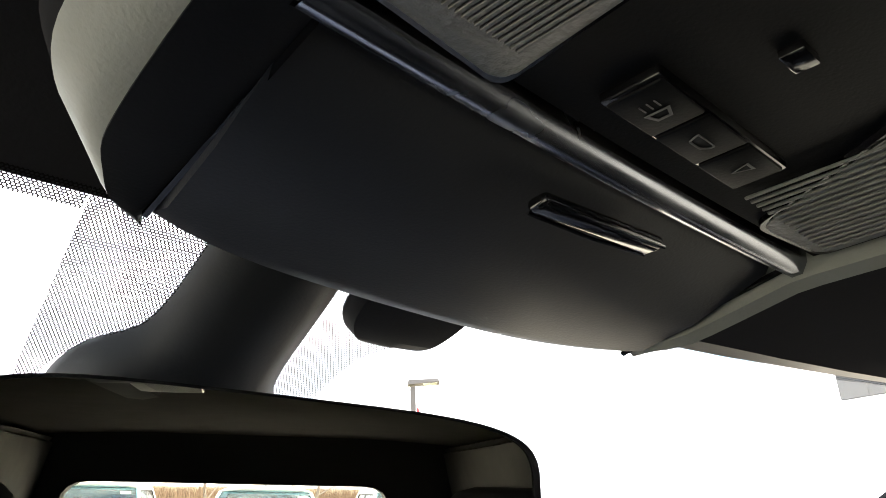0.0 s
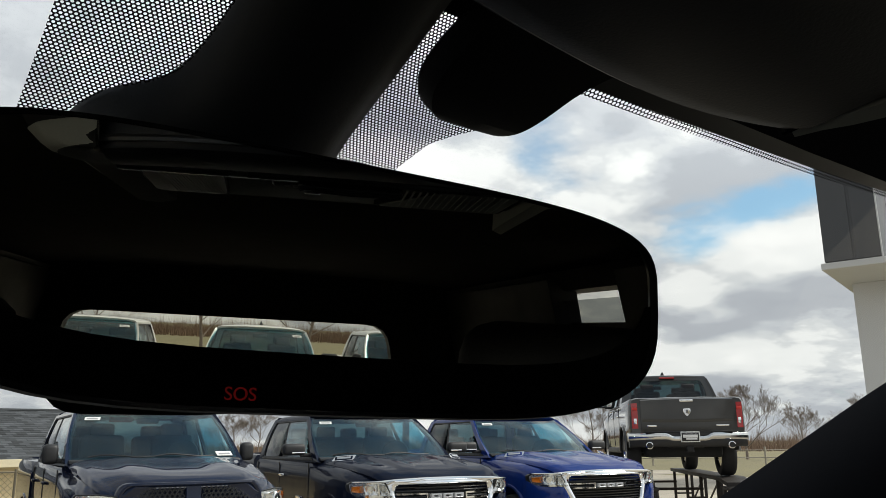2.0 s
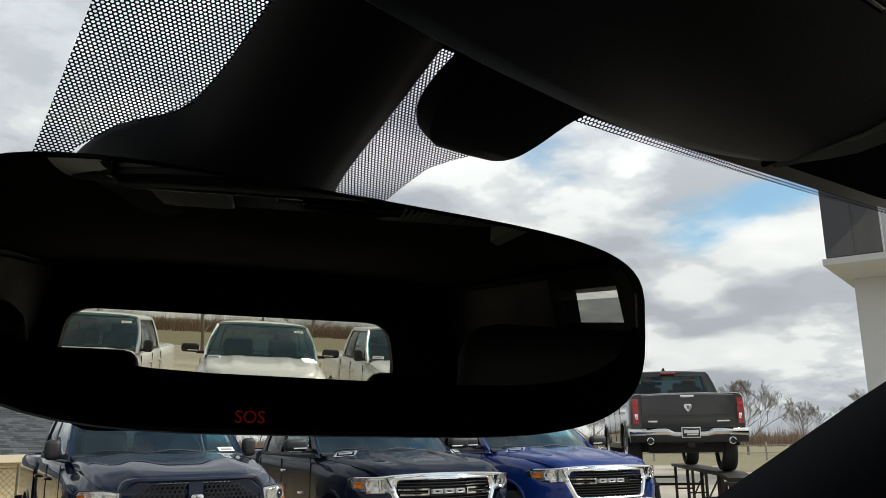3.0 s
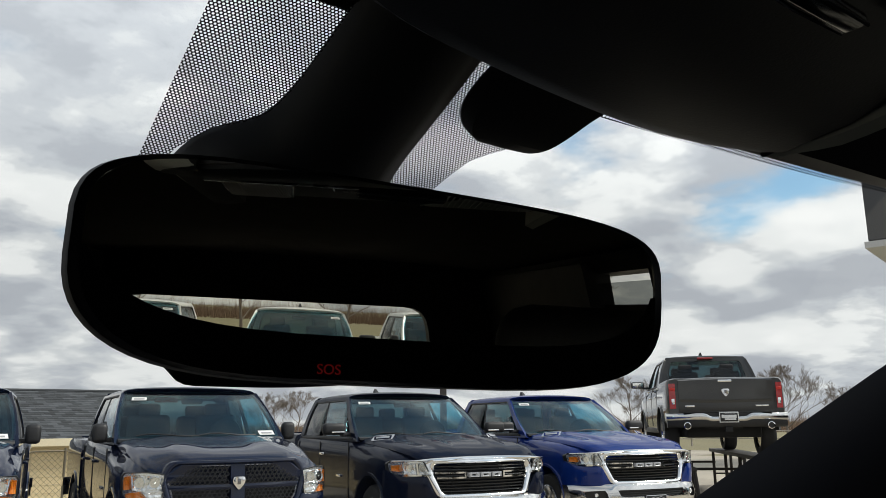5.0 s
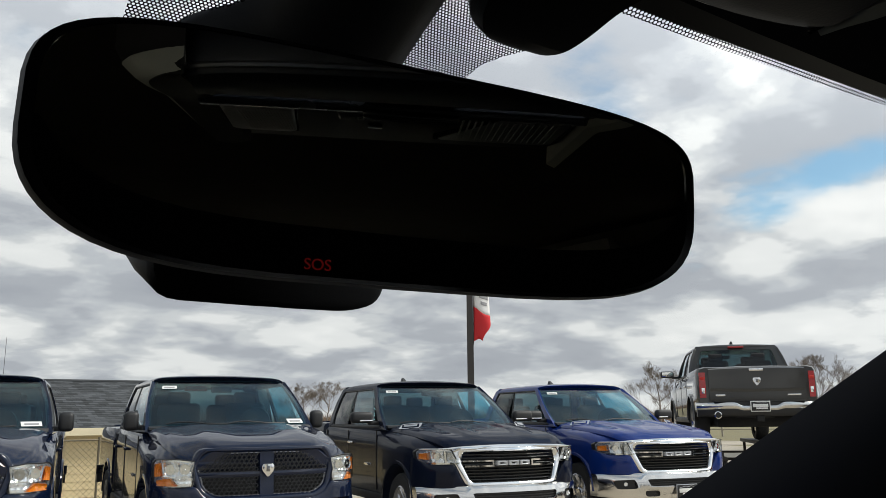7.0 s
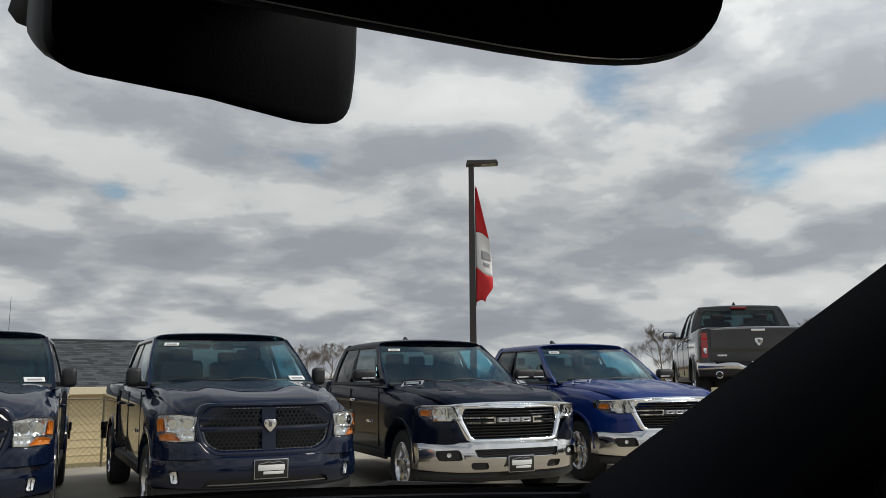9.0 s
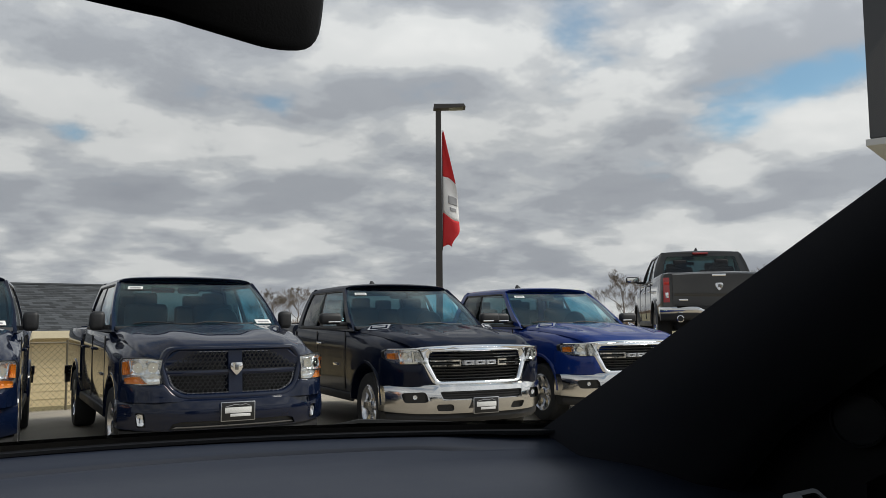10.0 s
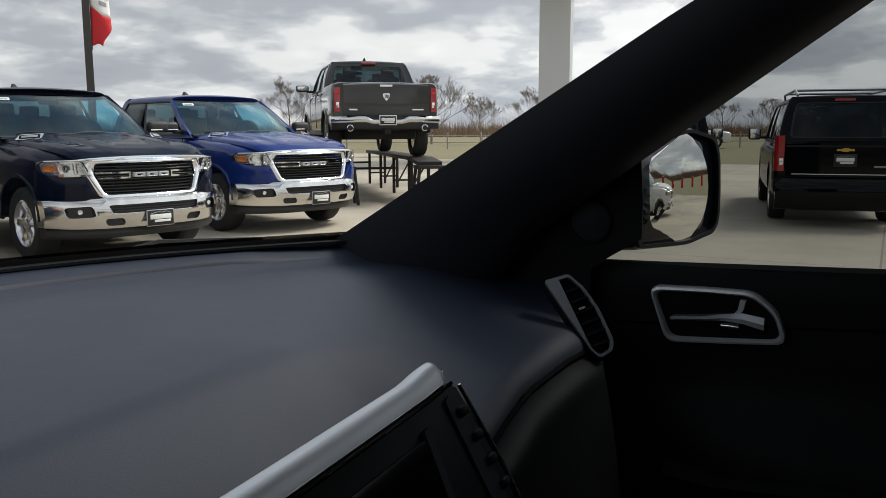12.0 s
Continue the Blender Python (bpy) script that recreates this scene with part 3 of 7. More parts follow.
def cab(parent, paint, g, rear_glass="privacy"):
    """Roof, pillars, curved panes and seats. g: the cab's key points. Returns the windscreen's surface."""
    zb, zr, hwb, hwr = g["zb"], g["zr"], g["hwb"], g["hwr"]
    yb0, yr0, yr1, yb1, yB = g["yb0"], g["yr0"], g["yr1"], g["yb1"], g["yB"]
    crown, H = g["crown"], zr - zb
    A0, A1, C1, C2 = yb0 + 0.10, yr0 + 0.10, yb1, yr1

    def half(t):  # upright at the belt, rolling in under the roof
        return hwb + (hwr - hwb) * (0.40 * t + 0.60 * t * t)

    def side_of(s):
        def place(q):
            u, v, w = q
            t = v / H
            y = u + (A1 - A0 + (C2 - C1 - A1 + A0) * (u - A0) / (C1 - A0)) * t
            n = Vector((s, 0, 0.22 + 0.45 * t)).normalized()
            return Vector((s * half(t), y, zb + v)) + n * w
        return place

    def screen(q):
        u, v, w = q
        t = v / H
        n = Vector((0.28 * u, -0.62, 0.78)).normalized()
        y = A0 + (A1 - A0) * t + 0.015 - (0.17 - 0.05 * t) * (1 - u * u)
        return Vector((u * (half(t) - 0.018), y, zb + 0.012 + v * 0.955)) + n * (w + 0.022 * math.sin(math.pi * min(1, max(0, t))))

    def backlight(q):
        u, v, w = q
        t = v / H
        y = C1 + (C2 - C1) * t - 0.012 + 0.035 * (1 - u * u)
        return Vector((u * (half(t) - 0.012), y + w, zb + v))

    # roof: crowned both ways, its front edge bowed forward over the windscreen
    rings = []
    us = [-1.0, -0.992, -0.965, -0.91, -0.80, -0.6, -0.35, -0.1, 0.1, 0.35, 0.6, 0.80, 0.91, 0.965, 0.992, 1.0]
    for r, dz, k in ((0.0, -0.009, 0.42), (0.012, -0.005, 0.50), (0.04, -0.002, 0.60), (0.12, 0.0, 0.80), (0.3, 0.0, 0.97), (0.55, 0.0, 1.0), (0.8, 0.0, 0.85), (0.95, -0.002, 0.60), (0.99, -0.012, 0.45), (1.0, -0.040, 0.30)):
        row = []
        for u in us:
            yf, yr_ = A1 - 0.135 + 0.125 * u * u, C2 + 0.035 - 0.045 * u * u
            edge = -0.060 * smooth(0.955, 1.0, abs(u)) - 0.016 * smooth(0.86, 0.965, abs(u))
            row.append((u * (hwr + 0.012), yf + (yr_ - yf) * r, zr + 0.012 + dz * (1 - smooth(0.96, 1.0, abs(u))) + crown * k * (1 - abs(u) ** 2.2) + edge))
        rings.append(row)
    part("roof", loft(rings), paint, parent, smooth=60)
    pane, dark = M["carglass"], M[rear_glass]
    for s in (-1, 1):
        place = side_of(s)
        outer = rounded([(A0 - 0.03, -0.035), (C1 + 0.005, -0.035), (C1 + 0.005, H - 0.022), (A0 - 0.02, H - 0.022)], 0.03, 5)
        inner = rounded([(A0 + 0.13, 0.018), (C1 - 0.17, 0.018), (C1 - 0.19, H * 0.905), (A0 + 0.11, H * 0.905)], 0.055, 5)
        part("side_frame", ring_plate(dense(outer, 3), dense(inner, 3), lambda q: place((q[0], q[1], q[2] - 0.045)), 0.045), paint, parent, smooth=30)
        seal = [(u + (0.018 if u < (A0 + C1) / 2 else -0.018), v + (0.014 if v < H / 2 else -0.014)) for u, v in inner]
        part("window_seal", ring_plate(inner, seal, lambda q: place((q[0], q[1], q[2] - 0.030)), 0.026), M["trim"], parent, "black window seal", smooth=0)
        part("pillar", curved_pane([(yB - 0.055, 0.0), (yB + 0.055, 0.0), (yB + 0.045, H * 0.92), (yB - 0.045, H * 0.92)], lambda q: place((q[0], q[1], q[2] - 0.008)), 0.03, 2), M["trim"], parent, "black door pillar")
        for y0, y1, mt in ((A0 + 0.12, yB - 0.04, pane), (yB + 0.04, C1 - 0.165, dark)):
            part("side_window", curved_pane([(y0, 0.0), (y1, 0.0), (y1, H * 0.92), (y0 - 0.012, H * 0.92)], lambda q: place((q[0], q[1], q[2] - 0.016)), 0.006, 3), mt, parent, "tinted side window glass")
        part("belt_trim", loft([[place((y, v, w)) for v, w in ((-0.012, 0.002), (-0.006, 0.010), (0.012, 0.010), (0.020, 0.0))] for y in lin(A0 + 0.12, C1 - 0.15, 5)]), M["trim"], parent, "black belt moulding")
    wsp = rounded([(-0.985, 0.0), (0.985, 0.0), (0.985, H), (-0.985, H)], 0.07)
    part("windscreen", curved_pane(wsp, screen, 0.008, 20, 8), pane, parent, "curved windscreen with a green tint", smooth=60)
    band = [(u * 0.97, H / 2 + (v - H / 2) * 0.945) for u, v in wsp]
    part("screen_edge", ring_plate(dense(wsp, 2), dense(band, 2), lambda q: screen((q[0], q[1], q[2] - 0.018)), 0.006), M["plateink"], parent, "black printed glass edge", smooth=60)
    part("cowl", loft([[screen((u, 0.0, 0.0)) + Vector(d) for d in ((0, -0.085, -0.022), (0, -0.075, 0.0), (0, 0.0, 0.014), (0, 0.015, -0.03))] for u in lin(-0.98, 0.98, 15)]), M["trim"], parent, "black plastic cowl", smooth=50)
    back = rounded([(-1.0, -0.04), (1.0, -0.04), (1.0, H + 0.01), (-1.0, H + 0.01)], 0.03)
    rw = rounded([(-0.84, 0.075), (0.84, 0.075), (0.86, H * 0.885), (-0.86, H * 0.885)], 0.06)
    part("rear_panel", ring_plate(dense(back, 3), dense(rw, 3), lambda q: backlight((q[0], q[1], q[2] - 0.035)), 0.035), paint, parent, smooth=40)
    part("rear_window", curved_pane(rw, lambda q: backlight((q[0], q[1], q[2] - 0.006)), 0.006, 10, 4), M[rear_glass], parent, "tinted rear window", smooth=60)
    part("window_seal", ring_plate(dense(rw, 2), dense([(u * 0.965, H / 2 + (v - H / 2) * 0.945) for u, v in rw], 2), lambda q: backlight((q[0], q[1], q[2] - 0.006)), 0.010), M["trim"], parent, "black window seal", smooth=0)
    # wipers and a mirror behind the glass
    for u0 in (-0.78, -0.06):
        part("wiper", tube([screen((u0 + 0.70 * k / 6, 0.030 + 0.012 * math.sin(k), 0.018 - 0.008 * (k in (0, 6)))) for k in range(7)], 0.009, 6), M["trim"], parent, "black wiper")
    part("cabin_mirror", box((0.02, yr0 + 0.10, zr - 0.125), (0.25, 0.04, 0.075), 0.02), M["trim"], parent, "black cabin mirror")
    part("cabin_floor", box((0, (yb0 + yb1) / 2 + 0.05, zb - 0.05), (hwb * 1.86, yb1 - yb0 - 0.12, 0.02)), M["under"], parent, "dark cabin interior")
    part("dash_cover", loft([[(u * (hwb - 0.07), yy, zz) for yy, zz in ((A0 - 0.13 * (1 - u * u), zb - 0.02), (A0 + 0.02 - 0.13 * (1 - u * u), zb + 0.015), (A0 + 0.28, zb + 0.035), (A0 + 0.40, zb + 0.01), (A0 + 0.42, zb - 0.06))] for u in lin(-1, 1, 9)]), M["seat"], parent, "grey dashboard", smooth=60)
    for x in (-0.40, 0.40):
        for y in (yb0 + 1.16, yB + 0.88):
            bm = box((x, y, zb + 0.06), (0.50, 0.14, 0.46), 0.06, 3, Matrix.Rotation(-0.2, 3, "X"))
            box((x, y + 0.07, zb + 0.345), (0.27, 0.09, 0.16), 0.04, 3, bm=bm)
            part("seat", bm, M["seat"], parent, "grey cloth seat with a headrest")
    bm = lathe([(0.165, -0.012), (0.18, -0.012), (0.185, 0), (0.18, 0.012), (0.165, 0.012), (0.16, 0)], 20)
    bmesh.ops.rotate(bm, verts=bm.verts, matrix=Matrix.Rotation(math.pi / 2 - 0.4, 3, "Z"))
    bmesh.ops.translate(bm, verts=bm.verts, vec=(0.40, yb0 + 0.66, zb + 0.05))
    part("steering_wheel", bm, M["trim"], parent)
    if g.get("fin", True):
        za = zr + 0.012 + crown * 0.93
        part("antenna", loft([[(0.035, yr0 + 0.95, za - 0.01), (0.035, yr0 + 1.10, za - 0.01), (-0.035, yr0 + 1.10, za - 0.01), (-0.035, yr0 + 0.95, za - 0.01)], [(0.022, yr0 + 1.01, za + 0.04), (0.022, yr0 + 1.10, za + 0.04), (-0.022, yr0 + 1.10, za + 0.04), (-0.022, yr0 + 1.01, za + 0.04)], [(0.008, yr0 + 1.05, za + 0.075), (0.008, yr0 + 1.10, za + 0.075), (-0.008, yr0 + 1.10, za + 0.075), (-0.008, yr0 + 1.05, za + 0.075)]]), M["trim"], parent, "black roof antenna")
    return screen


def sticker(parent, screen, u, v, w=0.16, h=0.065):
    """A paper sheet on the windscreen at (u, v)."""
    c = screen((u, v, 0.006))
    ex = (screen((u + 0.05, v, 0)) - screen((u - 0.05, v, 0))).normalized()
    ez = (screen((u, v + 0.02, 0)) - screen((u, v - 0.02, 0))).normalized()
    ey = ez.cross(ex).normalized()
    m = Matrix.Translation(c) @ Matrix((ex, ey, ex.cross(ey))).transposed().to_4x4()
    s = part("window_sticker", box((0, 0, 0), (w, 0.004, h), 0.001), M["paper"], parent, "white paper window sticker", 0, m)
    part("print", box((0.0, -0.004, -0.006), (w * 0.7, 0.002, h * 0.35)), M["ink"], s, "", 0)


def plate(parent, c, flip=1, rim=""):
    """A dark dealer plate in a bright frame; its writing is plain bars."""
    m = Matrix.Translation(c) @ (Matrix() if flip > 0 else Matrix.Rotation(math.pi, 4, "Z"))
    p = part("license_plate", box((0, 0, 0), (0.325, 0.014, 0.18), 0.006), M[rim or ("dullchrome" if flip > 0 else "paper")], parent, "black dealer plate with white print", m=m)
    part("plate_face", box((0, -0.008, 0), (0.308, 0.006, 0.164) if flip > 0 else (0.295, 0.006, 0.150), 0.003), M["plateink"], p)
    part("plate_bar", box((0, -0.0125, 0.012), (0.25, 0.004, 0.052), 0.002), M["paper"], p)
    part("plate_bar", box((0.02, -0.0125, -0.034), (0.19, 0.004, 0.026), 0.002), M["paper"], p)
    bm = tube([(-0.12, -0.0125, 0.045), (-0.03, -0.0125, 0.064), (0.02, -0.0125, 0.056), (0.07, -0.0125, 0.066), (0.12, -0.0125, 0.045)], 0.0035, 5)
    part("plate_line", bm, M["ink"], p)


def emblem(parent, c, flip=1, s=1.0):
    """A plain silver shield."""
    poly = rounded([(-0.055 * s, 0.05 * s), (0.055 * s, 0.05 * s), (0.06 * s, -0.005 * s), (0.0, -0.075 * s), (-0.06 * s, -0.005 * s)], 0.02 * s)
    e = part("emblem", prism(poly, lambda q: (q[0], -q[2] * flip, q[1]), 0.03, bev=0.004), M["chrome"], parent, "plain silver shield emblem", m=Matrix.Translation(c))
    part("emblem_field", box((0, -0.030 * flip, 0.005), (0.034 * s, 0.008, 0.050 * s), 0.003), M["darkchrome"], e)


def side_mirror_of(parent, s, x, y, z, w=0.30, h=0.17, lamp=False):
    bm = box((s * (x + w / 2), y, z), (w, 0.13, h), 0.045, 3)
    box((s * (x - 0.03), y + 0.02, z - 0.07), (0.16, 0.07, 0.05), 0.015, 2, bm=bm)
    t = part("door_mirror", bm, M["trim"], parent, "black plastic door mirror")
    part("mirror_glass", box((s * (x + w / 2), y + 0.067, z), (w - 0.06, 0.006, h - 0.045), 0.002), M["sidemirror"], t, "mirror glass")
    if lamp:
        part("marker_lamp", box((s * (x + w * 0.35), y - 0.064, z - 0.04), (0.17, 0.012, 0.018), 0.005), M["lampback"], t, "clear marker lamp")


def bar_curve(front, ends, hw, z0, z1, depth, n=15, belly=0.02):
    """A bumper bar: swept across the front, running back at its ends."""
    rings = []
    for i in range(n):
        u = -1 + 2 * i / (n - 1)
        x = u * hw
        y = front + (ends - front) * abs(u) ** 3.2
        zc, hz = (z0 + z1) / 2, (z1 - z0) / 2 * (1 - 0.12 * abs(u) ** 6)
        rings.append([(x, y + dy, zc + dz * hz) for dy, dz in ((depth, -1), (0.02, -1), (-0.0, -0.8), (-belly, -0.1), (-belly * 0.6, 0.4), (0.0, 0.85), (0.03, 1), (depth, 1))])
    return loft(rings)


def pickup(paint, label, m, style="new", group=""):
    t = thing("pickup_truck", label, "pickup truck", group=group)
    newer = style == "new"
    if newer:
        st = [(0.22, 0.76, 0.62, 1.03, 1.09), (0.33, 0.90, 0.58, 1.07, 1.14), (0.47, 0.99, 0.55, 1.12, 1.19), (0.80, 1.025, 0.50, 1.17, 1.255), (1.30, 1.025, 0.47, 1.21, 1.30), (1.72, 1.005, 0.45, 1.25, 1.335), (1.80, 1.0, 0.45, 1.285, 1.315),
              (4.10, 1.0, 0.45, 1.325, 1.345), (4.17, 0.995, 0.46, 1.33, 1.35), (4.20, 0.985, 0.48, 1.33, 1.35), (4.24, 1.01, 0.50, 1.37, 1.385), (5.70, 1.01, 0.56, 1.385, 1.40), (5.80, 0.995, 0.58, 1.385, 1.40), (5.84, 0.97, 0.60, 1.37, 1.385)]
        ax0, ax1, r = 1.02, 4.69, 0.405
        g = dict(zb=1.325, zr=1.895, hwb=0.950, hwr=0.775, yb0=1.60, yr0=2.38, yr1=3.92, yb1=4.14, yB=3.02, crown=0.05)
    else:
        st = [(0.22, 0.76, 0.64, 1.02, 1.09), (0.32, 0.88, 0.60, 1.06, 1.14), (0.45, 0.96, 0.56, 1.10, 1.19), (0.80, 0.99, 0.52, 1.15, 1.265), (1.25, 0.99, 0.48, 1.19, 1.30), (1.62, 0.975, 0.45, 1.25, 1.345), (1.70, 0.97, 0.45, 1.305, 1.35),
              (4.00, 0.97, 0.45, 1.345, 1.365), (4.07, 0.965, 0.46, 1.345, 1.365), (4.10, 0.955, 0.48, 1.345, 1.365), (4.14, 0.985, 0.50, 1.345, 1.36), (5.93, 0.985, 0.56, 1.36, 1.375), (6.05, 0.97, 0.58, 1.36, 1.375), (6.09, 0.95, 0.60, 1.345, 1.36)]
        ax0, ax1, r = 1.0, 4.78, 0.395
        g = dict(zb=1.355, zr=1.922, hwb=0.925, hwr=0.775, yb0=1.50, yr0=2.22, yr1=3.80, yb1=4.04, yB=2.92, crown=0.045, fin=False)
    body = part("body", loft([section(*s) for s in st]), paint, t, m=Matrix())
    cutters = []
    for ax in (ax0, ax1):
        for s in (-1, 1):
            c = lathe([(r * 1.20, 0.60), (r * 1.22, 1.3)], 40)
            bmesh.ops.scale(c, vec=(s, 1, 1), verts=c.verts)
            bmesh.ops.translate(c, verts=c.verts, vec=(0, ax, r + 0.03))
            cutters.append(c)
    cutters.append(box((0, (st[-1][0] + st[10][0]) / 2, 1.25), (1.55, st[-1][0] - st[10][0] - 0.22, 0.9)))
    cut(body, cutters)
    for ax in (ax0, ax1):
        part("axle", tube([(-0.85, ax, r), (0.85, ax, r)], 0.055, 10), M["under"], t)
        for s in (-1, 1):
            wheel(t, s * 0.86, ax, r, s, 6 if newer else 5)
            arch = []
            for k in range(15):
                a = math.pi * (0.02 + 0.96 * k / 14)
                y, z = ax + math.cos(a) * r * 1.235, r + 0.03 + math.sin(a) * r * 1.235
                hw = 1.022 if newer else 0.985
                arch.append([(s * (hw + dx), y + math.cos(a) * dr, z + math.sin(a) * dr) for dx, dr in ((-0.10, -0.02), (0.012, -0.02), (0.014, 0.012), (-0.02, 0.03))])
            part("wheel_arch", loft(arch, closed=True), paint, t)
    part("chassis", box((0, 2.9, 0.46), (1.3, 5.2, 0.22), 0.04), M["under"], t, "dark chassis")
    screen = cab(t, paint, g, "backglass")
    hwx = 1.0 if newer else 0.97
    # door seams, handles, sill
    for s in (-1, 1):
        for y in (g["yb0"] + 0.22, g["yB"] - 0.02, g["yb1"] - 0.10):
            part("door_seam", box((s * (hwx - 0.002), y, 0.92), (0.012, 0.010, 0.72)), M["plateink"], t, "", 0)
        part("sill", box((s * (hwx - 0.02), (ax0 + ax1) / 2, 0.47), (0.05, 2.6, 0.10), 0.02), M["trim"], t, "black sill trim")
        for y in (g["yB"] - 0.16, g["yb1"] - 0.24):
            part("door_handle", box((s * (hwx + 0.012), y, 1.12), (0.035, 0.20, 0.035), 0.012), paint if not newer else M["chrome"], t, "pull handle")
        part("fender_badge", box((s * (hwx + 0.006), g["yb0"] + 0.55, 0.86), (0.008, 0.26, 0.03), 0.003), M["chrome"], t, "small chrome badge bar")
        side_mirror_of(t, s, hwx + (0.0 if not newer else 0.03), g["yb0"] + 0.30, g["zb"] + (0.085 if not newer else 0.125), 0.150 if not newer else 0.29, 0.205 if not newer else 0.145, newer)
    # hood: a crowned lid with two creases and a raised middle
    rows = []
    nose = (0.105, 0.67, 1.112) if newer else (0.085, 0.67, 1.168)
    keys = [nose, (nose[0] + 0.05, nose[1] + 0.05, nose[2] + 0.035), (0.30, 0.80, 1.208 if newer else 1.250), (0.60, 0.865, 1.258 if newer else 1.290), (1.0, 0.89, 1.298 if newer else 1.324), (g["yb0"] - 0.06, 0.905, g["zb"] + 0.012), (g["yb0"] + 0.09, 0.885, g["zb"] + 0.008)]
    for (key,) in glide([[k] for k in keys], 4):
        y, w, z = key
        f = min(1.0, max(0.0, (y - 0.1) / 0.35))
        rise, end = smooth(0.12, 0.75, y), smooth(0.8, 1.6, y)
        row = []
        for u in lin(-1, 1, 49):
            e = abs(u)
            dz = 0.018 - 0.012 * e * e - 0.024 * smooth(0.82, 0.97, e) - 0.040 * smooth(0.955, 1.0, e)
            if not newer:
                dz -= 0.085 * smooth(0.66, 0.92, e) * smooth(1.1, 0.15, y)
            dz += (0.034 * smooth(0.60, 0.50, e) - 0.020 * smooth(0.37, 0.25, e)) * rise * (1 - 0.5 * smooth(1.2, 1.65, y)) if newer else (0.030 * smooth(0.72, 0.52, e) - 0.022 * smooth(0.46, 0.16, e)) * rise * (1 - 0.6 * smooth(1.15, 1.6, y))
            row.append((w * u, y + 0.12 * (u * w) ** 2 * (1 - f) - 0.15 * end * (1 - u * u), z + dz))
        rows.append(row)
    hood = part("hood", loft([r + [(r[-1][0] * 0.97, r[-1][1] + 0.02, r[-1][2] - 0.05), (r[0][0] * 0.97, r[0][1] + 0.02, r[0][2] - 0.05)] for r in rows]), paint, t, "sculpted painted hood", smooth=50)
    for s in (-1, 1):
        if newer:
            bm = prism(rounded([(-0.15, -0.042), (0.12, -0.042), (0.15, 0.042), (-0.11, 0.042)], 0.02), lambda q: (q[0], q[1], q[2]), 0.012)
            nz = Vector((s * 0.45, -0.50, 0.74)).normalized()
            nx = Vector((0.80, s * 0.55, 0.0))
            nx = (nx - nz * nx.dot(nz)).normalized()
            ny = nz.cross(nx)
            turn = Matrix((nx, ny, nz)).transposed().to_4x4()
            b = part("hood_badge", bm, M["chrome"], t, "bright hood badge", m=Matrix.Translation((s * 0.76, 1.24, 1.335)) @ turn)
            part("badge_bar", box((0, 0, 0.012), (0.22, 0.060, 0.006), 0.002), paint, b)
            part("badge_print", box((0, 0, 0.016), (0.17, 0.030, 0.004), 0.002), M["satin"], b)
    if newer:
        front_new(t, paint)
    else:
        front_classic(t, paint)
    tail(t, paint, st, newer)
    top = g["zr"] - g["zb"]
    sticker(t, screen, -0.76, top * 0.80)
    if not newer:
        sticker(t, screen, 0.80, top * 0.085, 0.20, 0.07)
    t.matrix_world = m
    return t


def bowl_on(poly, yf, d, depth, n, s):
    """A fluted concave reflector with a convex outline (x, z) set into the front y = yf(x)."""
    us = [p[0] for p in poly]
    lo, hi = min(us) + 1e-4, max(us) - 1e-4
    rows = []
    for i in range(n + 1):
        u = lo + (hi - lo) * i / n
        z0, z1 = span(poly, u)
        k = depth * (1.0 if i % 2 else 0.62)
        pts = [(z0, 0.0), (z0 + (z1 - z0) * 0.30, k * 0.75), (z0 + (z1 - z0) * 0.58, k), (z0 + (z1 - z0) * 0.85, k * 0.55), (z1, 0.0)]
        rows.append([(s * u, yf(u) + d + dy, z) for z, dy in pts] + [(s * u, yf(u) + d + depth + 0.01, z1), (s * u, yf(u) + d + depth + 0.01, z0)])
    return loft(rows)


def headlight(t, s, outline, yf, pieces, label, bowls=()):
    """A lamp on the front y = yf(x): shell, fluted and amber pieces, a clear cover. All outlines (x, z)."""
    h = part("headlight", plate_on(grow(outline, 0.97), yf, 0.046, 0.12, 14, s), M["lampshell"], t, label)
    for kind, poly, d in pieces:
        mt = dict(turn_lamp="amber", bulb="lampback", lamp_rim="chrome", lamp_mask="plateink")[kind]
        text = dict(turn_lamp="amber turn lamp", bulb="bright fluted lamp reflector", lamp_rim="bright lamp rim", lamp_mask="dark lamp divider")[kind]
        if kind in ("bulb", "turn_lamp"):
            part(kind, bowl_on(poly, yf, d - 0.014, 0.040, 7, s), M[mt], h, text, smooth=15)
        else:
            part(kind, plate_on(poly, yf, d, 0.060, 6, s), M[mt], h, text)
    for x, z, r in bowls:
        bm = lathe([(r * 1.08, 0.004), (r, -0.006), (r * 0.92, 0.002), (r * 0.7, 0.018), (r * 0.35, 0.028), (r * 0.16, 0.026), (r * 0.16, 0.002), (r * 0.02, -0.004)], 20)
        slope = (yf(x + 0.01) - yf(x - 0.01)) / 0.02
        bmesh.ops.rotate(bm, verts=bm.verts, matrix=Matrix.Rotation(math.pi / 2 + s * 0.6 * math.atan(slope), 3, "Z"))
        bmesh.ops.translate(bm, verts=bm.verts, vec=(s * x, yf(x) + 0.026, z))
        part("bowl", bm, M["chrome"], h, "round chrome reflector bowl")
    part("lamp_gasket", plate_on(grow(outline, 1.05), yf, 0.050, 0.110, 14, s), M["plateink"], h, "dark lamp gasket")
    part("lens", plate_on(outline, yf, -0.004, 0.004, 14, s), M["lens"], h, "clear lamp cover", smooth=0)


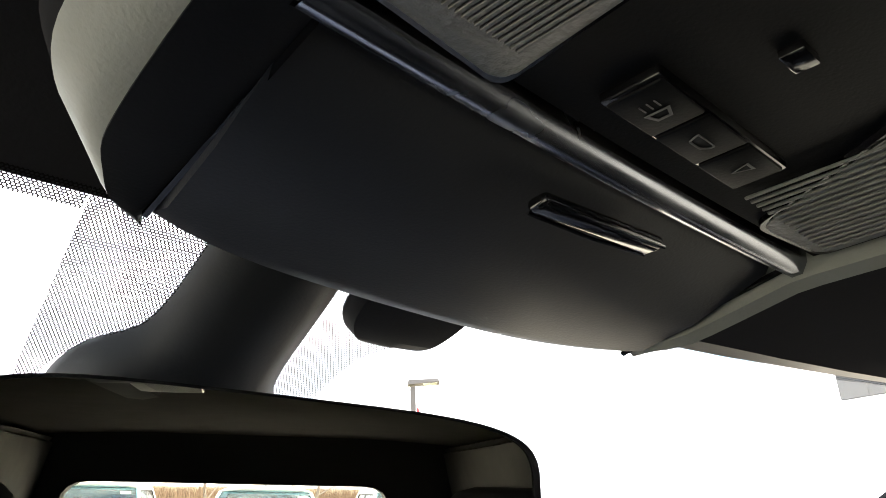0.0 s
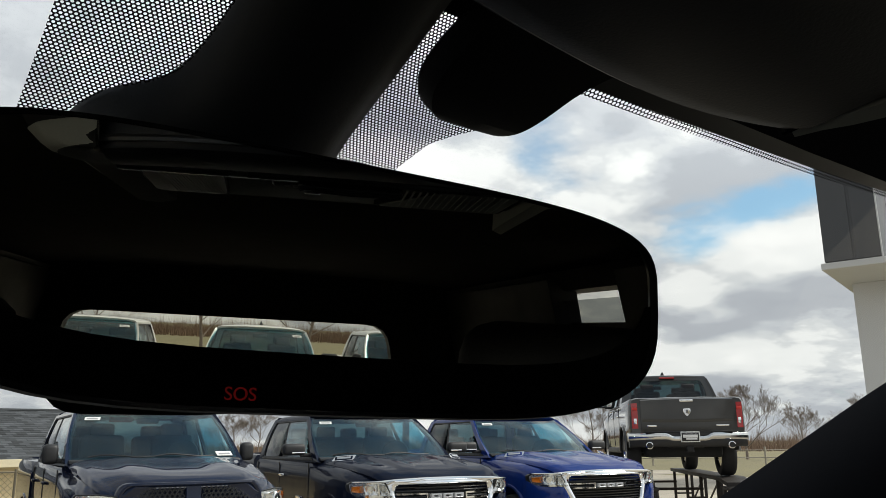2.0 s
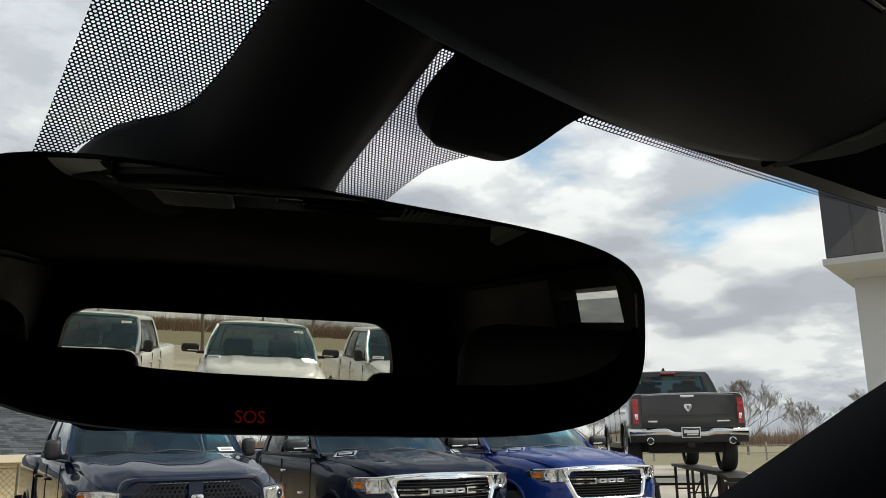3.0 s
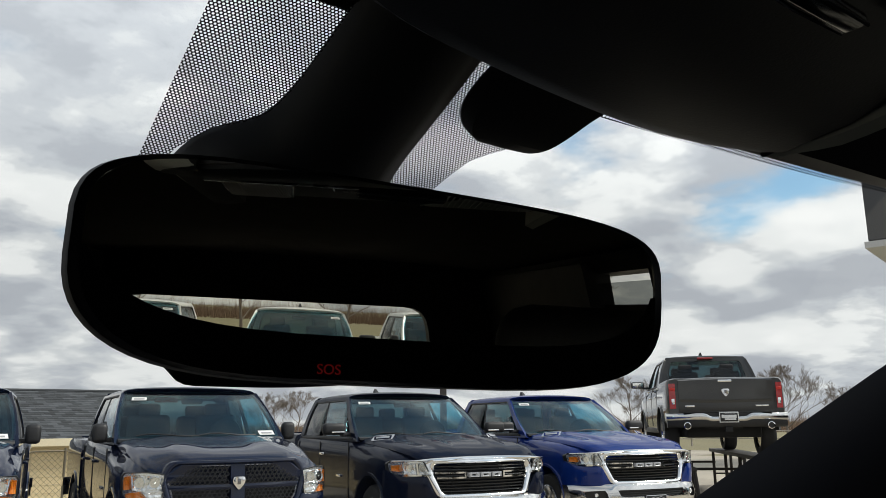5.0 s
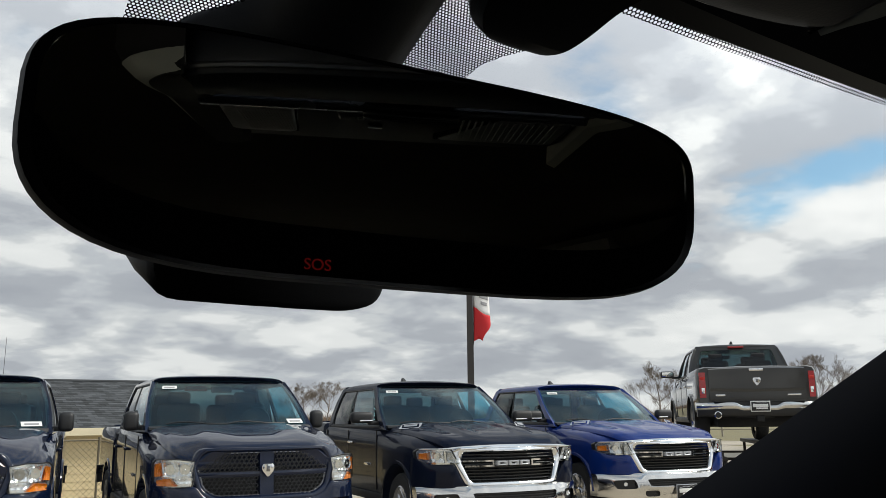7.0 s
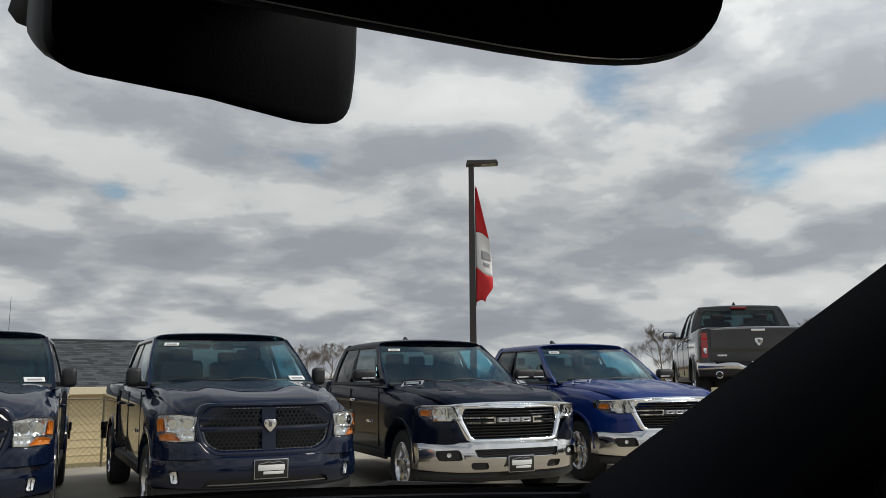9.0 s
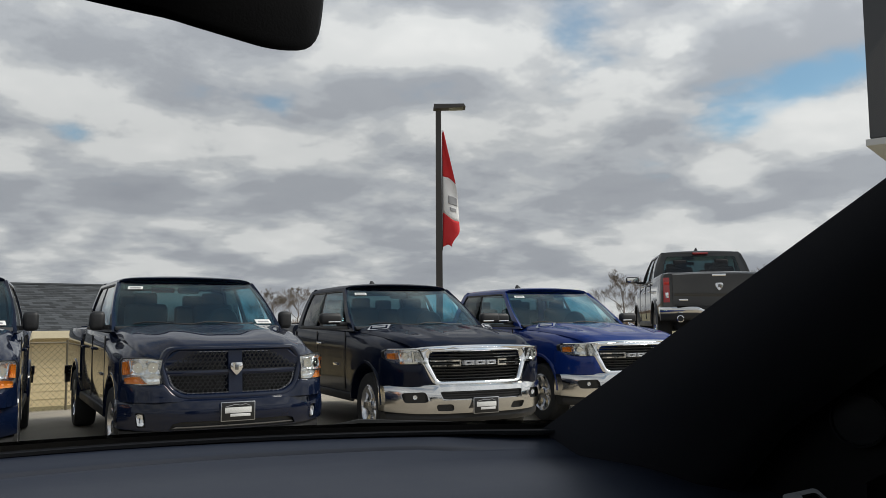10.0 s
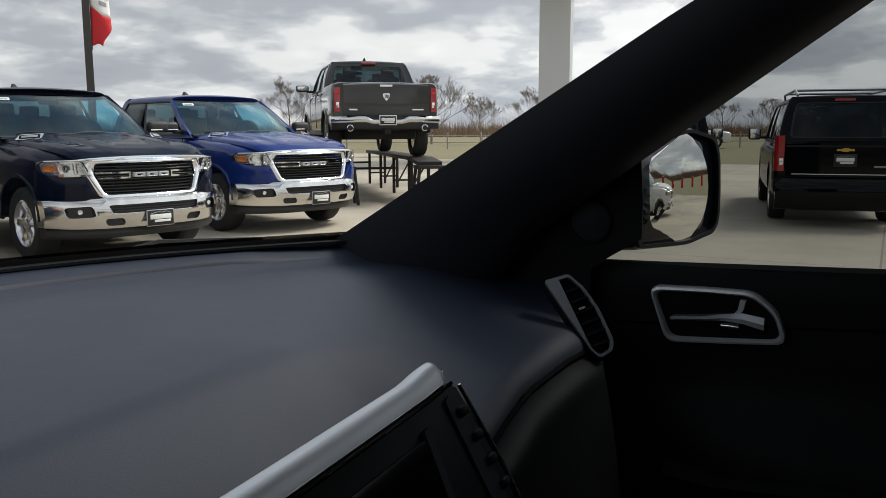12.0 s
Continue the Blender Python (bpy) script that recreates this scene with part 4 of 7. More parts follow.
def grow(poly, f):
    cx, cz = sum(p[0] for p in poly) / len(poly), sum(p[1] for p in poly) / len(poly)
    return [(cx + (u - cx) * f, cz + (v - cz) * f) for u, v in poly]


def round_lamp(parent, x, y, z, r, name, label, yaw=0.0):
    bm = lathe([(r, 0.0), (r * 1.05, -0.012), (r * 0.9, -0.016), (r * 0.5, 0.008), (r * 0.1, 0.012)], 18)
    bmesh.ops.rotate(bm, verts=bm.verts, matrix=Matrix.Rotation(math.pi / 2 + yaw, 3, "Z"))
    bmesh.ops.translate(bm, verts=bm.verts, vec=(x, y, z))
    return part(name, bm, M["lampshell"], parent, label)


def front_new(t, paint):
    # grille: a broad bright funnel, dark bars, a plain bright crossbar
    outer = dense(rounded([(-0.705, 1.105), (0.705, 1.105), (0.735, 0.99), (0.565, 0.690), (-0.565, 0.690), (-0.735, 0.99)], 0.06, 4))
    inner = dense(rounded([(-0.575, 1.058), (0.575, 1.058), (0.60, 0.975), (0.505, 0.748), (-0.505, 0.748), (-0.60, 0.975)], 0.045, 4))

    def yg(x):
        return 0.045 + 0.13 * abs(x / 0.69) ** 2.2

    def bend(q):
        u, v, w = q
        return (u, yg(u) - w + (v - 0.76) * 0.12, v)

    gr = part("grille", frame_on(outer, inner, bend, 0.045), M["chrome"], t, "bright chrome grille surround", smooth=50)
    part("grille_back", plate_on([(-0.56, 0.745), (0.56, 0.745), (0.60, 1.06), (-0.60, 1.06)], yg, 0.10, 0.11), M["plateink"], gr)
    for k in range(9):
        z = 0.768 + k * 0.033
        w = 0.51 + 0.09 * min(1, max(0, (z - 0.76) / 0.20))
        rows = []
        for i in range(11):
            x = (-1 + i / 5) * w
            y = yg(x) + (z - 0.76) * 0.12 + 0.012
            rows.append([(x, y - 0.004, z - 0.007), (x, y - 0.008, z + 0.003), (x, y + 0.04, z + 0.012), (x, y + 0.04, z - 0.004)])
        part("grille_bar", loft(rows), M["grillemesh"], gr)
    for x0, x1 in ((-0.210, -0.078), (-0.066, 0.066), (0.078, 0.210)):
        part("grille_badge", frame_on(dense([(x0, 0.912), (x1, 0.912), (x1, 0.964), (x0, 0.964)]), dense([(x0 + 0.046, 0.931), (x1 - 0.046, 0.931), (x1 - 0.046, 0.943), (x0 + 0.046, 0.943)]), lambda q: (q[0], yg(q[0]) - 0.002 - q[2], q[1]), 0.018), M["satin"], gr, "plain chrome badge block")
    for sx in (-1, 1):
        for zz, x1 in ((0.965, 0.585), (0.911, 0.565)):
            part("grille_bracket", plate_on([(0.245, zz - 0.009), (x1, zz - 0.009), (x1, zz + 0.009), (0.245, zz + 0.009)], yg, -0.005, 0.04, 6, sx), M["chrome"], gr, "bright grille bracket")
        part("grille_bracket", plate_on([(0.238, 0.902), (0.256, 0.902), (0.256, 0.974), (0.238, 0.974)], yg, -0.006, 0.04, 2, sx), M["chrome"], gr)
    def yl(x):
        return 0.085 + 0.36 * max(0.0, (x - 0.60) / 0.42) ** 2.2

    brow = []
    for x, z, h in ((-1.0, 1.094, 0.008), (-0.94, 1.096, 0.009), (-0.86, 1.098, 0.010), (-0.76, 1.101, 0.013), (-0.64, 1.106, 0.020), (-0.3, 1.115, 0.023), (0, 1.117, 0.024), (0.3, 1.115, 0.023), (0.64, 1.106, 0.020), (0.76, 1.101, 0.013), (0.86, 1.098, 0.010), (0.94, 1.096, 0.009), (1.0, 1.094, 0.008)):
        y = 0.060 + (yl(abs(x)) - 0.085) + 0.015 * abs(x)
        brow.append([(x, y + dy, z + dz * h) for dy, dz in ((0.01, -0.5), (-0.004, 0.2), (0.012, 0.75), (0.07, 1.0), (0.07, -0.5))])
    part("hood_trim", loft(glide(brow, 2)), M["chrome"], t, "bright trim over the grille")

    for s in (-1, 1):
        outline = [(0.64, 0.935), (0.93, 0.930), (1.0, 0.965), (1.012, 1.06), (1.0, 1.088), (0.72, 1.098)]
        pieces = [("turn_lamp", [(0.935, 0.985), (0.99, 0.99), (0.99, 1.05), (0.94, 1.055)], 0.016),
                  ("bulb", [(0.79, 0.965), (0.905, 0.965), (0.915, 1.07), (0.80, 1.075)], 0.034), ("bulb", [(0.69, 0.96), (0.77, 0.96), (0.78, 1.075), (0.73, 1.08)], 0.034),
                  ("lamp_rim", [(0.65, 0.940), (0.94, 0.938), (0.94, 0.954), (0.65, 0.956)], 0.012), ("lamp_rim", [(0.775, 0.955), (0.79, 0.955), (0.800, 1.08), (0.785, 1.08)], 0.012)]
        headlight(t, s, outline, yl, pieces, "clear headlight with an amber corner", ((0.735, 1.018, 0.040), (0.850, 1.018, 0.044)))
        # painted corner below the lamp
        rows = []
        for x, y, z in ((0.50, 0.105, 0.705), (0.58, 0.105, 0.735), (0.66, 0.105, 0.850), (0.72, 0.112, 0.932), (0.82, 0.178, 0.930), (0.91, 0.272, 0.934), (0.97, 0.360, 0.955), (1.020, 0.50, 1.00)):
            rows.append([(s * x, y + 0.10, z), (s * x, y + 0.006, z), (s * x, y, z - 0.006), (s * x, y - 0.006, 0.700 + (z - 0.700) * 0.6), (s * x, y, 0.700 + (z - 0.700) * 0.25), (s * x, y + 0.01, 0.690), (s * x, y + 0.12, 0.690)])
        part("lower_fender", loft(glide(rows, 3)), paint, t, smooth=50)

    def yb(x):
        return -0.03 + 0.45 * abs(x / 1.03) ** 3.2

    bar = part("front_bumper", bar_curve(-0.03, 0.42, 1.03, 0.385, 0.705, 0.18, 25, 0.040), M["bumper"], t, "chrome front bumper")
    part("valance", bar_curve(0.06, 0.46, 1.0, 0.275, 0.392, 0.14, 17), M["trim"], bar, "black plastic air dam")
    slot = rounded([(-0.50, 0.545), (0.50, 0.545), (0.53, 0.632), (-0.53, 0.632)], 0.02)
    fog = rounded([(0.65, 0.515), (0.88, 0.505), (0.90, 0.615), (0.67, 0.630)], 0.035)
    tow = rounded([(0.36, 0.415), (0.55, 0.415), (0.57, 0.492), (0.38, 0.492)], 0.035)
    cut(bar, [plate_on(slot, yb, -0.2, 0.035)] + [plate_on(p, yb, -0.2, 0.045, 10, s) for p in (fog, tow) for s in (-1, 1)])
    sl = part("bumper_slot", plate_on(grow(slot, 0.995), yb, 0.020, 0.034), M["plateink"], bar, "dark intake slot")
    for k in range(3):
        z = 0.562 + k * 0.026
        part("slot_bar", plate_on([(-0.50, z), (0.50, z), (0.50, z + 0.010), (-0.50, z + 0.010)], yb, -0.004, 0.022), M["trim"], sl)
    for s in (-1, 1):
        p = part("fog_pocket", plate_on(grow(fog, 0.99), yb, 0.030, 0.044, 10, s), M["grillemesh"], bar, "dark fog lamp pocket")
        round_lamp(p, s * 0.765, yb(0.765) + 0.016, 0.568, 0.026, "fog_lamp", "round clear fog lamp", s * 0.25)
        part("tow_pocket", plate_on(grow(tow, 0.99), yb, 0.030, 0.044, 10, s), M["grillemesh"], bar, "dark tow hook opening")
    plate(t, (0.0, -0.088, 0.470))


def front_classic(t, paint):
    # deep painted grille surround with four mesh windows and a painted cross
    outer = dense(rounded([(-0.62, 1.192), (0.62, 1.192), (0.71, 1.04), (0.64, 0.79), (0.51, 0.70), (-0.51, 0.70), (-0.64, 0.79), (-0.71, 1.04)], 0.07, 4), 4)
    inner = dense(rounded([(-0.565, 1.142), (0.565, 1.142), (0.635, 1.02), (0.575, 0.82), (0.465, 0.755), (-0.465, 0.755), (-0.575, 0.82), (-0.635, 1.02)], 0.05, 4), 4)

    def yg(x):
        return 0.06 + 0.10 * abs(x / 0.70) ** 2.2

    def bend(q):
        u, v, w = q
        return (u, yg(u) - w + (v - 0.70) * 0.10, v)

    gr = part("grille", frame_on(outer, inner, bend, 0.045), paint, t, "body-coloured grille surround", smooth=50)
    line = [(u * 0.975, 0.950 + (v - 0.950) * 0.960) for u, v in inner]
    part("grille_liner", ring_plate(inner, line, lambda q: bend((q[0], q[1], q[2] + 0.004)), 0.008), M["darkchrome"], gr, "thin dark bright edge")
    part("grille_back", plate_on([(-0.62, 0.75), (0.62, 0.75), (0.58, 1.15), (-0.58, 1.15)], yg, 0.085, 0.095), M["plateink"], gr)
    for sx in (-1, 1):
        for z0, z1 in ((0.975, 1.140), (0.765, 0.912)):
            bm = bmesh.new()
            nx, nz = 14, 5
            for i in range(nx):
                for k in range(nz):
                    x = 0.10 + (i + 0.5 * (k % 2)) * 0.044
                    z = z0 + 0.012 + k * (z1 - z0 - 0.02) / (nz - 1)
                    lim = (0.645 - 0.40 * max(0.0, z - 1.03)) if z > 0.94 else 0.50 + (z - 0.765) * 0.95
                    if x > lim:
                        continue
                    a, b = 0.0235, 0.0185
                    hexa = [(x - a, z), (x - a * 0.5, z + b), (x + a * 0.5, z + b), (x + a, z), (x + a * 0.5, z - b), (x - a * 0.5, z - b)]
                    hexi = [(x + (u - x) * 0.80, z + (v - z) * 0.72) for u, v in hexa]
                    join(bm, ring_plate(hexa, hexi, lambda q: (sx * q[0], bend((q[0], q[1], 0))[1] - 0.016 + q[2], q[1]), 0.02))
            part("grille_mesh", bm, M["grillemesh"], gr, "black honeycomb grille mesh", smooth=0)
    rows = [[(u, yg(u) + 0.024 + dy, 0.945 + dz) for dy, dz in ((0.05, -0.030), (-0.010, -0.026), (-0.018, 0.0), (-0.010, 0.024), (0.05, 0.030))] for u in (-0.63, -0.5, -0.35, -0.2, 0, 0.2, 0.35, 0.5, 0.63)]
    part("grille_crossbar", loft(rows), paint, gr, "body-coloured crossbar")
    rows = [[(dx, bend((0, z, 0))[1] + dy, z) for dx, dy in ((-0.085, 0.05), (-0.065, -0.018), (0.065, -0.018), (0.085, 0.05))] for z in (0.73, 0.82, 0.92, 1.03, 1.165)]
    part("grille_upright", loft(rows), paint, gr, "body-coloured centre bar")
    emblem(t, (0, 0.050, 0.985), s=1.0)

    def yl(x):
        return 0.085 + 0.33 * max(0.0, (x - 0.64) / 0.36) ** 2.2

    for s in (-1, 1):
        outline = [(0.665, 0.848), (0.93, 0.838), (0.975, 0.87), (0.980, 1.05), (0.965, 1.084), (0.80, 1.090), (0.655, 1.070)]
        pieces = [("turn_lamp", [(0.925, 0.945), (0.972, 0.935), (0.972, 1.05), (0.935, 1.06)], 0.016), ("turn_lamp", [(0.80, 0.856), (0.955, 0.856), (0.955, 0.905), (0.87, 0.925)], 0.016),
                  ("bulb", [(0.685, 0.945), (0.80, 0.945), (0.80, 1.065), (0.685, 1.055)], 0.036), ("bulb", [(0.81, 0.935), (0.915, 0.935), (0.925, 1.07), (0.81, 1.07)], 0.042), ("bulb", [(0.685, 0.858), (0.79, 0.856), (0.845, 0.925), (0.685, 0.930)], 0.022)]
        headlight(t, s, outline, yl, pieces, "tall clear headlight with amber corners", ((0.742, 1.0, 0.050), (0.862, 1.0, 0.050)))
        rows = []
        for x, y, z in ((0.0, 0.05, 0.722), (0.30, 0.055, 0.722), (0.48, 0.068, 0.728), (0.57, 0.080, 0.765), (0.64, 0.09, 0.842), (0.70, 0.10, 0.848), (0.78, 0.128, 0.842), (0.87, 0.205, 0.842), (0.935, 0.300, 0.855), (0.988, 0.46, 0.93)):
            rows.append([(s * x, y + 0.10, z), (s * x, y + 0.006, z), (s * x, y, z - 0.006), (s * x, y - 0.010, 0.70 + (z - 0.70) * 0.6), (s * x, y - 0.014, 0.70 + (z - 0.70) * 0.25), (s * x, y - 0.02, 0.69), (s * x, y + 0.12, 0.69)])
        part("lower_fender", loft(glide(rows, 3)), paint, t, smooth=50)

    def yb(x):
        return 0.0 + 0.44 * abs(x) ** 3.2

    bar = part("front_bumper", bar_curve(0.0, 0.44, 1.0, 0.42, 0.715, 0.17, 25, 0.03), paint, t, "body-coloured front bumper", smooth=50)
    intake = [(-0.60, 0.432), (0.60, 0.432), (0.56, 0.505), (-0.56, 0.505)]
    fog = rounded([(0.785, 0.455), (0.855, 0.455), (0.872, 0.590), (0.795, 0.590)], 0.02)
    cut(bar, [plate_on(intake, yb, -0.2, 0.05)] + [plate_on(fog, yb, -0.2, 0.03, 8, s) for s in (-1, 1)])
    part("bumper_slot", plate_on(grow(intake, 0.99), yb, 0.035, 0.048), M["plateink"], bar, "dark lower intake")
    part("bumper_strip", plate_on([(-0.57, 0.450), (0.57, 0.450), (0.56, 0.462), (-0.56, 0.462)], yb, -0.006, 0.03), M["darkchrome"], bar, "dark metal lower strip")
    part("valance", bar_curve(0.05, 0.48, 0.97, 0.30, 0.425, 0.14, 17), M["trim"], bar, "black plastic air dam")
    for s in (-1, 1):
        fl = part("fog_lamp", plate_on(grow(fog, 0.97), yb, 0.016, 0.028, 8, s), M["plateink"], bar, "upright clear fog lamp in a dark pocket")
        part("fog_reflector", bowl_on(grow(fog, 0.78), yb, -0.004, 0.020, 5, s), M["lampshell"], fl, "fluted fog lamp reflector", smooth=15)
    plate(t, (0.0, -0.045, 0.585))


def tail(t, paint, st, newer):
    ye = st[-1][0]
    hx = 1.0 if newer else 0.965
    tg = part("tailgate", loft([[(x, ye + 0.01, z), (x, ye + 0.035, z + 0.01), (x, ye + 0.04, z2 - 0.03), (x, ye - 0.02, z2)] for x, z, z2 in ((-0.80, 0.74, 1.375), (-0.4, 0.74, 1.39), (0, 0.74, 1.395), (0.4, 0.74, 1.39), (0.80, 0.74, 1.375))]), paint, t, "painted tailgate")
    part("tailgate_crease", loft([[(x, ye + 0.030, z0), (x, ye + 0.043, z0 + 0.03), (x, ye + 0.030, z0 + 0.12)] for x, z0 in ((-0.78, 0.955), (-0.4, 0.945), (0, 0.94), (0.4, 0.945), (0.78, 0.955))]), paint, tg, smooth=60)
    part("tailgate_handle", box((0.0, ye + 0.045, 1.335), (0.24, 0.03, 0.045), 0.012), M["chrome"], tg, "chrome tailgate handle")
    emblem(tg, (0, ye + 0.035, 1.14), -1, 1.15)
    part("badge_bar", box((-0.60, ye + 0.045, 0.90), (0.22, 0.01, 0.025), 0.003), M["chrome"], tg)
    part("badge_bar", box((0.62, ye + 0.045, 0.90), (0.16, 0.01, 0.03), 0.003), M["chrome"], tg)
    for s in (-1, 1):
        bm = loft([[(s * 0.855, ye + 0.03, z), (s * (hx - 0.045), ye + 0.015, z), (s * (hx - 0.008), ye - 0.06, z), (s * (hx + 0.0), ye - 0.16, z), (s * 0.855, ye - 0.16, z)] for z in (0.86, 1.30)])
        tl = part("tail_light", bm, M["red"], t, "red tail light with a clear band")
        part("reverse_lamp", box((s * 0.900, ye + 0.022, 0.985), (0.055, 0.02, 0.10), 0.008, 2, Matrix.Rotation(-s * 0.12, 3, "Z")), M["lampback"], tl, "clear reversing lamp")
        part("tail_rib", box((s * 0.905, ye + 0.024, 1.20), (0.09, 0.016, 0.05), 0.006, 2, Matrix.Rotation(-s * 0.12, 3, "Z")), M["barrel"], tl)
        tip = None
        for nm, prof, mt in (("exhaust_tip", [(0.058, 0.0), (0.062, -0.15), (0.050, -0.155), (0.046, -0.06)], "chrome"), ("tip_bore", [(0.046, -0.128), (0.002, -0.126)], "plateink")):
            bm = lathe(prof, 18)
            bmesh.ops.rotate(bm, verts=bm.verts, matrix=Matrix.Rotation(-math.pi / 2, 3, "Z"))
            bmesh.ops.translate(bm, verts=bm.verts, vec=(s * 0.70, ye + 0.035, 0.565))
            tip = part(nm, bm, M[mt], tip or t, "round chrome exhaust tip" if not tip else "dark pipe bore")
    rows, low = [], []
    for i in range(41):
        u = -1 + i / 20
        x = u * 1.03
        y = ye + 0.19 - 0.19 * abs(u) ** 4
        dip = 0.060 * (1 - smooth(0.27, 0.40, abs(x)))
        z0, z1 = 0.655 - 0.5 * dip, 0.785 - dip
        rows.append([(x, y - 0.16, z0), (x, y - 0.03, z0), (x, y - 0.004, z0 + 0.03), (x, y, z1 - 0.05), (x, y - 0.02, z1 - 0.010), (x, y - 0.06, z1), (x, y - 0.20, z1)])
        low.append([(x * 0.985, y - 0.16, 0.535), (x * 0.985, y - 0.06, 0.535), (x * 0.985, y - 0.022, 0.57), (x * 0.985, y - 0.020, z0 + 0.01), (x * 0.985, y - 0.16, z0 + 0.01)])
    rb = part("rear_bumper", loft(rows), M["bumper"], t, "chrome rear bumper", smooth=50)
    part("rear_valance", loft(low), M["trim"], rb, "black lower bumper cover", smooth=50)
    part("plate_recess", box((0, ye + 0.075, 0.755), (0.74, 0.12, 0.075), 0.01), M["trim"], rb, "black plate recess")
    part("bumper_step", box((0, ye + 0.07, 0.795), (1.5, 0.16, 0.02), 0.008), M["trim"], rb, "black step pad")
    plate(t, (0.0, ye + 0.200, 0.705), -1)
    part("hitch", box((0, ye + 0.08, 0.50), (0.12, 0.16, 0.10), 0.01), M["under"], t, "black tow hitch")
    bm = lathe([(0.20, -0.11), (0.36, -0.11), (0.385, -0.05), (0.385, 0.05), (0.36, 0.11), (0.20, 0.11)], 28)
    bmesh.ops.rotate(bm, verts=bm.verts, matrix=Matrix.Rotation(math.pi / 2, 3, "Y"))
    bmesh.ops.translate(bm, verts=bm.verts, vec=(0, ye - 0.5, 0.62))
    part("spare_tyre", bm, M["rubber"], t, "spare tyre under the bed")
    g_y = 3.95 if newer else 3.83
    part("high_brake_lamp", box((0, g_y + 0.02, 1.875 if newer else 1.845), (0.30, 0.05, 0.045), 0.012), M["red"], t, "red high brake lamp")


def estate(paint, label, m, group="", rack=True):
    """A long five-door SUV."""
    t = thing("parked_suv", label, "SUV", group=group)
    st = [(0.02, 0.82, 0.45, 0.95, 1.02), (0.12, 0.92, 0.40, 1.02, 1.10), (0.4, 0.99, 0.38, 1.06, 1.14), (1.5, 1.01, 0.36, 1.12, 1.20), (1.75, 1.01, 0.36, 1.16, 1.21), (4.9, 1.01, 0.38, 1.18, 1.22), (5.45, 0.99, 0.40, 1.18, 1.22), (5.56, 0.95, 0.44, 1.16, 1.20)]
    body = part("body", loft([section(*s) for s in st]), paint, t)
    cs = []
    for ax in (1.0, 4.3):
        for s in (-1, 1):
            c = lathe([(0.47, 0.6), (0.47, 1.3)], 36)
            bmesh.ops.scale(c, vec=(s, 1, 1), verts=c.verts)
            bmesh.ops.translate(c, verts=c.verts, vec=(0, ax, 0.42))
            cs.append(c)
    cut(body, cs)
    for ax in (1.0, 4.3):
        for s in (-1, 1):
            wheel(t, s * 0.86, ax, 0.40, s, 6)
    g = dict(zb=1.19, zr=1.84, hwb=0.955, hwr=0.79, yb0=1.55, yr0=2.35, yr1=5.15, yb1=5.42, yB=3.0, crown=0.04, fin=False)
    cab(t, paint, g)
    for s in (-1, 1):
        side_mirror_of(t, s, 1.05, 1.95, 1.30, 0.24, 0.22)
        part("pillar", loft([[(s * (0.955 + 0.01), 4.05 + d, 1.19) for d in (0, 0.14)] + [(s * 0.90, 4.05 + d, 1.19) for d in (0.14, 0)], [(s * 0.80, 4.05 + d, 1.80) for d in (0, 0.12)] + [(s * 0.74, 4.05 + d, 1.80) for d in (0.12, 0)]]), paint, t)
        tl = part("tail_light", loft([[(s * 0.865, 5.595, z), (s * 0.950, 5.580, z), (s * 1.004, 5.50, z), (s * 1.004, 5.36, z), (s * 0.865, 5.36, z)] for z in (0.80, 0.84, 1.26, 1.30)]), M["red"], t, "tall red tail light")
        part("reverse_lamp", box((s * 0.905, 5.590, 0.93), (0.06, 0.02, 0.10), 0.006), M["lampback"], tl)
        if rack:
            part("roof_rail", tube([(s * 0.68, 2.6, 1.87), (s * 0.70, 2.75, 1.95), (s * 0.70, 4.9, 1.95), (s * 0.68, 5.1, 1.87)], 0.02, 8), M["dullchrome"], t, "bright roof rail")
    if rack:
        for y in (3.2, 4.7):
            part("roof_crossbar", tube([(-0.70, y, 1.955), (0.70, y, 1.955)], 0.018, 8), M["dullchrome"], t, "roof cross bar")
    tg = part("liftgate", loft([[(x, 5.55, 0.70), (x, 5.585, 0.72), (x, 5.58, 1.14), (x, 5.53, 1.20)] for x in (-0.84, -0.4, 0, 0.4, 0.84)]), paint, t, "painted lift gate")
    part("chrome_strip", box((0, 5.59, 0.76), (1.5, 0.02, 0.012), 0.004), M["chrome"], tg, "chrome strip")
    part("badge", prism(rounded([(-0.13, 1.085), (-0.045, 1.085), (-0.035, 1.073), (0.045, 1.073), (0.055, 1.085), (0.13, 1.085), (0.115, 1.115), (0.045, 1.115), (0.035, 1.127), (-0.045, 1.127), (-0.055, 1.115), (-0.115, 1.115)], 0.004), lambda q: (q[0], 5.585 + q[2], q[1]), 0.015), M["gold"], tg, "plain gold badge")
    part("badge_bar", box((-0.55, 5.59, 0.87), (0.30, 0.01, 0.028), 0.004), M["ink"], tg)
    plate(t, (0, 5.60, 0.955), -1, "plateink")
    part("rear_bumper", loft([[(u * 0.97, 5.66 - 0.12 * abs(u) ** 4 + dy, z) for dy, z in ((-0.1, 0.25), (-0.02, 0.27), (0.0, 0.42), (0.01, 0.62), (-0.02, 0.70), (-0.15, 0.71))] for u in (-1, -0.9, -0.6, 0, 0.6, 0.9, 1)]), paint, t, "painted rear bumper")
    part("brake_lamp", box((0, 5.19, 1.80), (0.3, 0.04, 0.035), 0.01), M["red"], t, "red high brake lamp")
    t.matrix_world = m
    return t


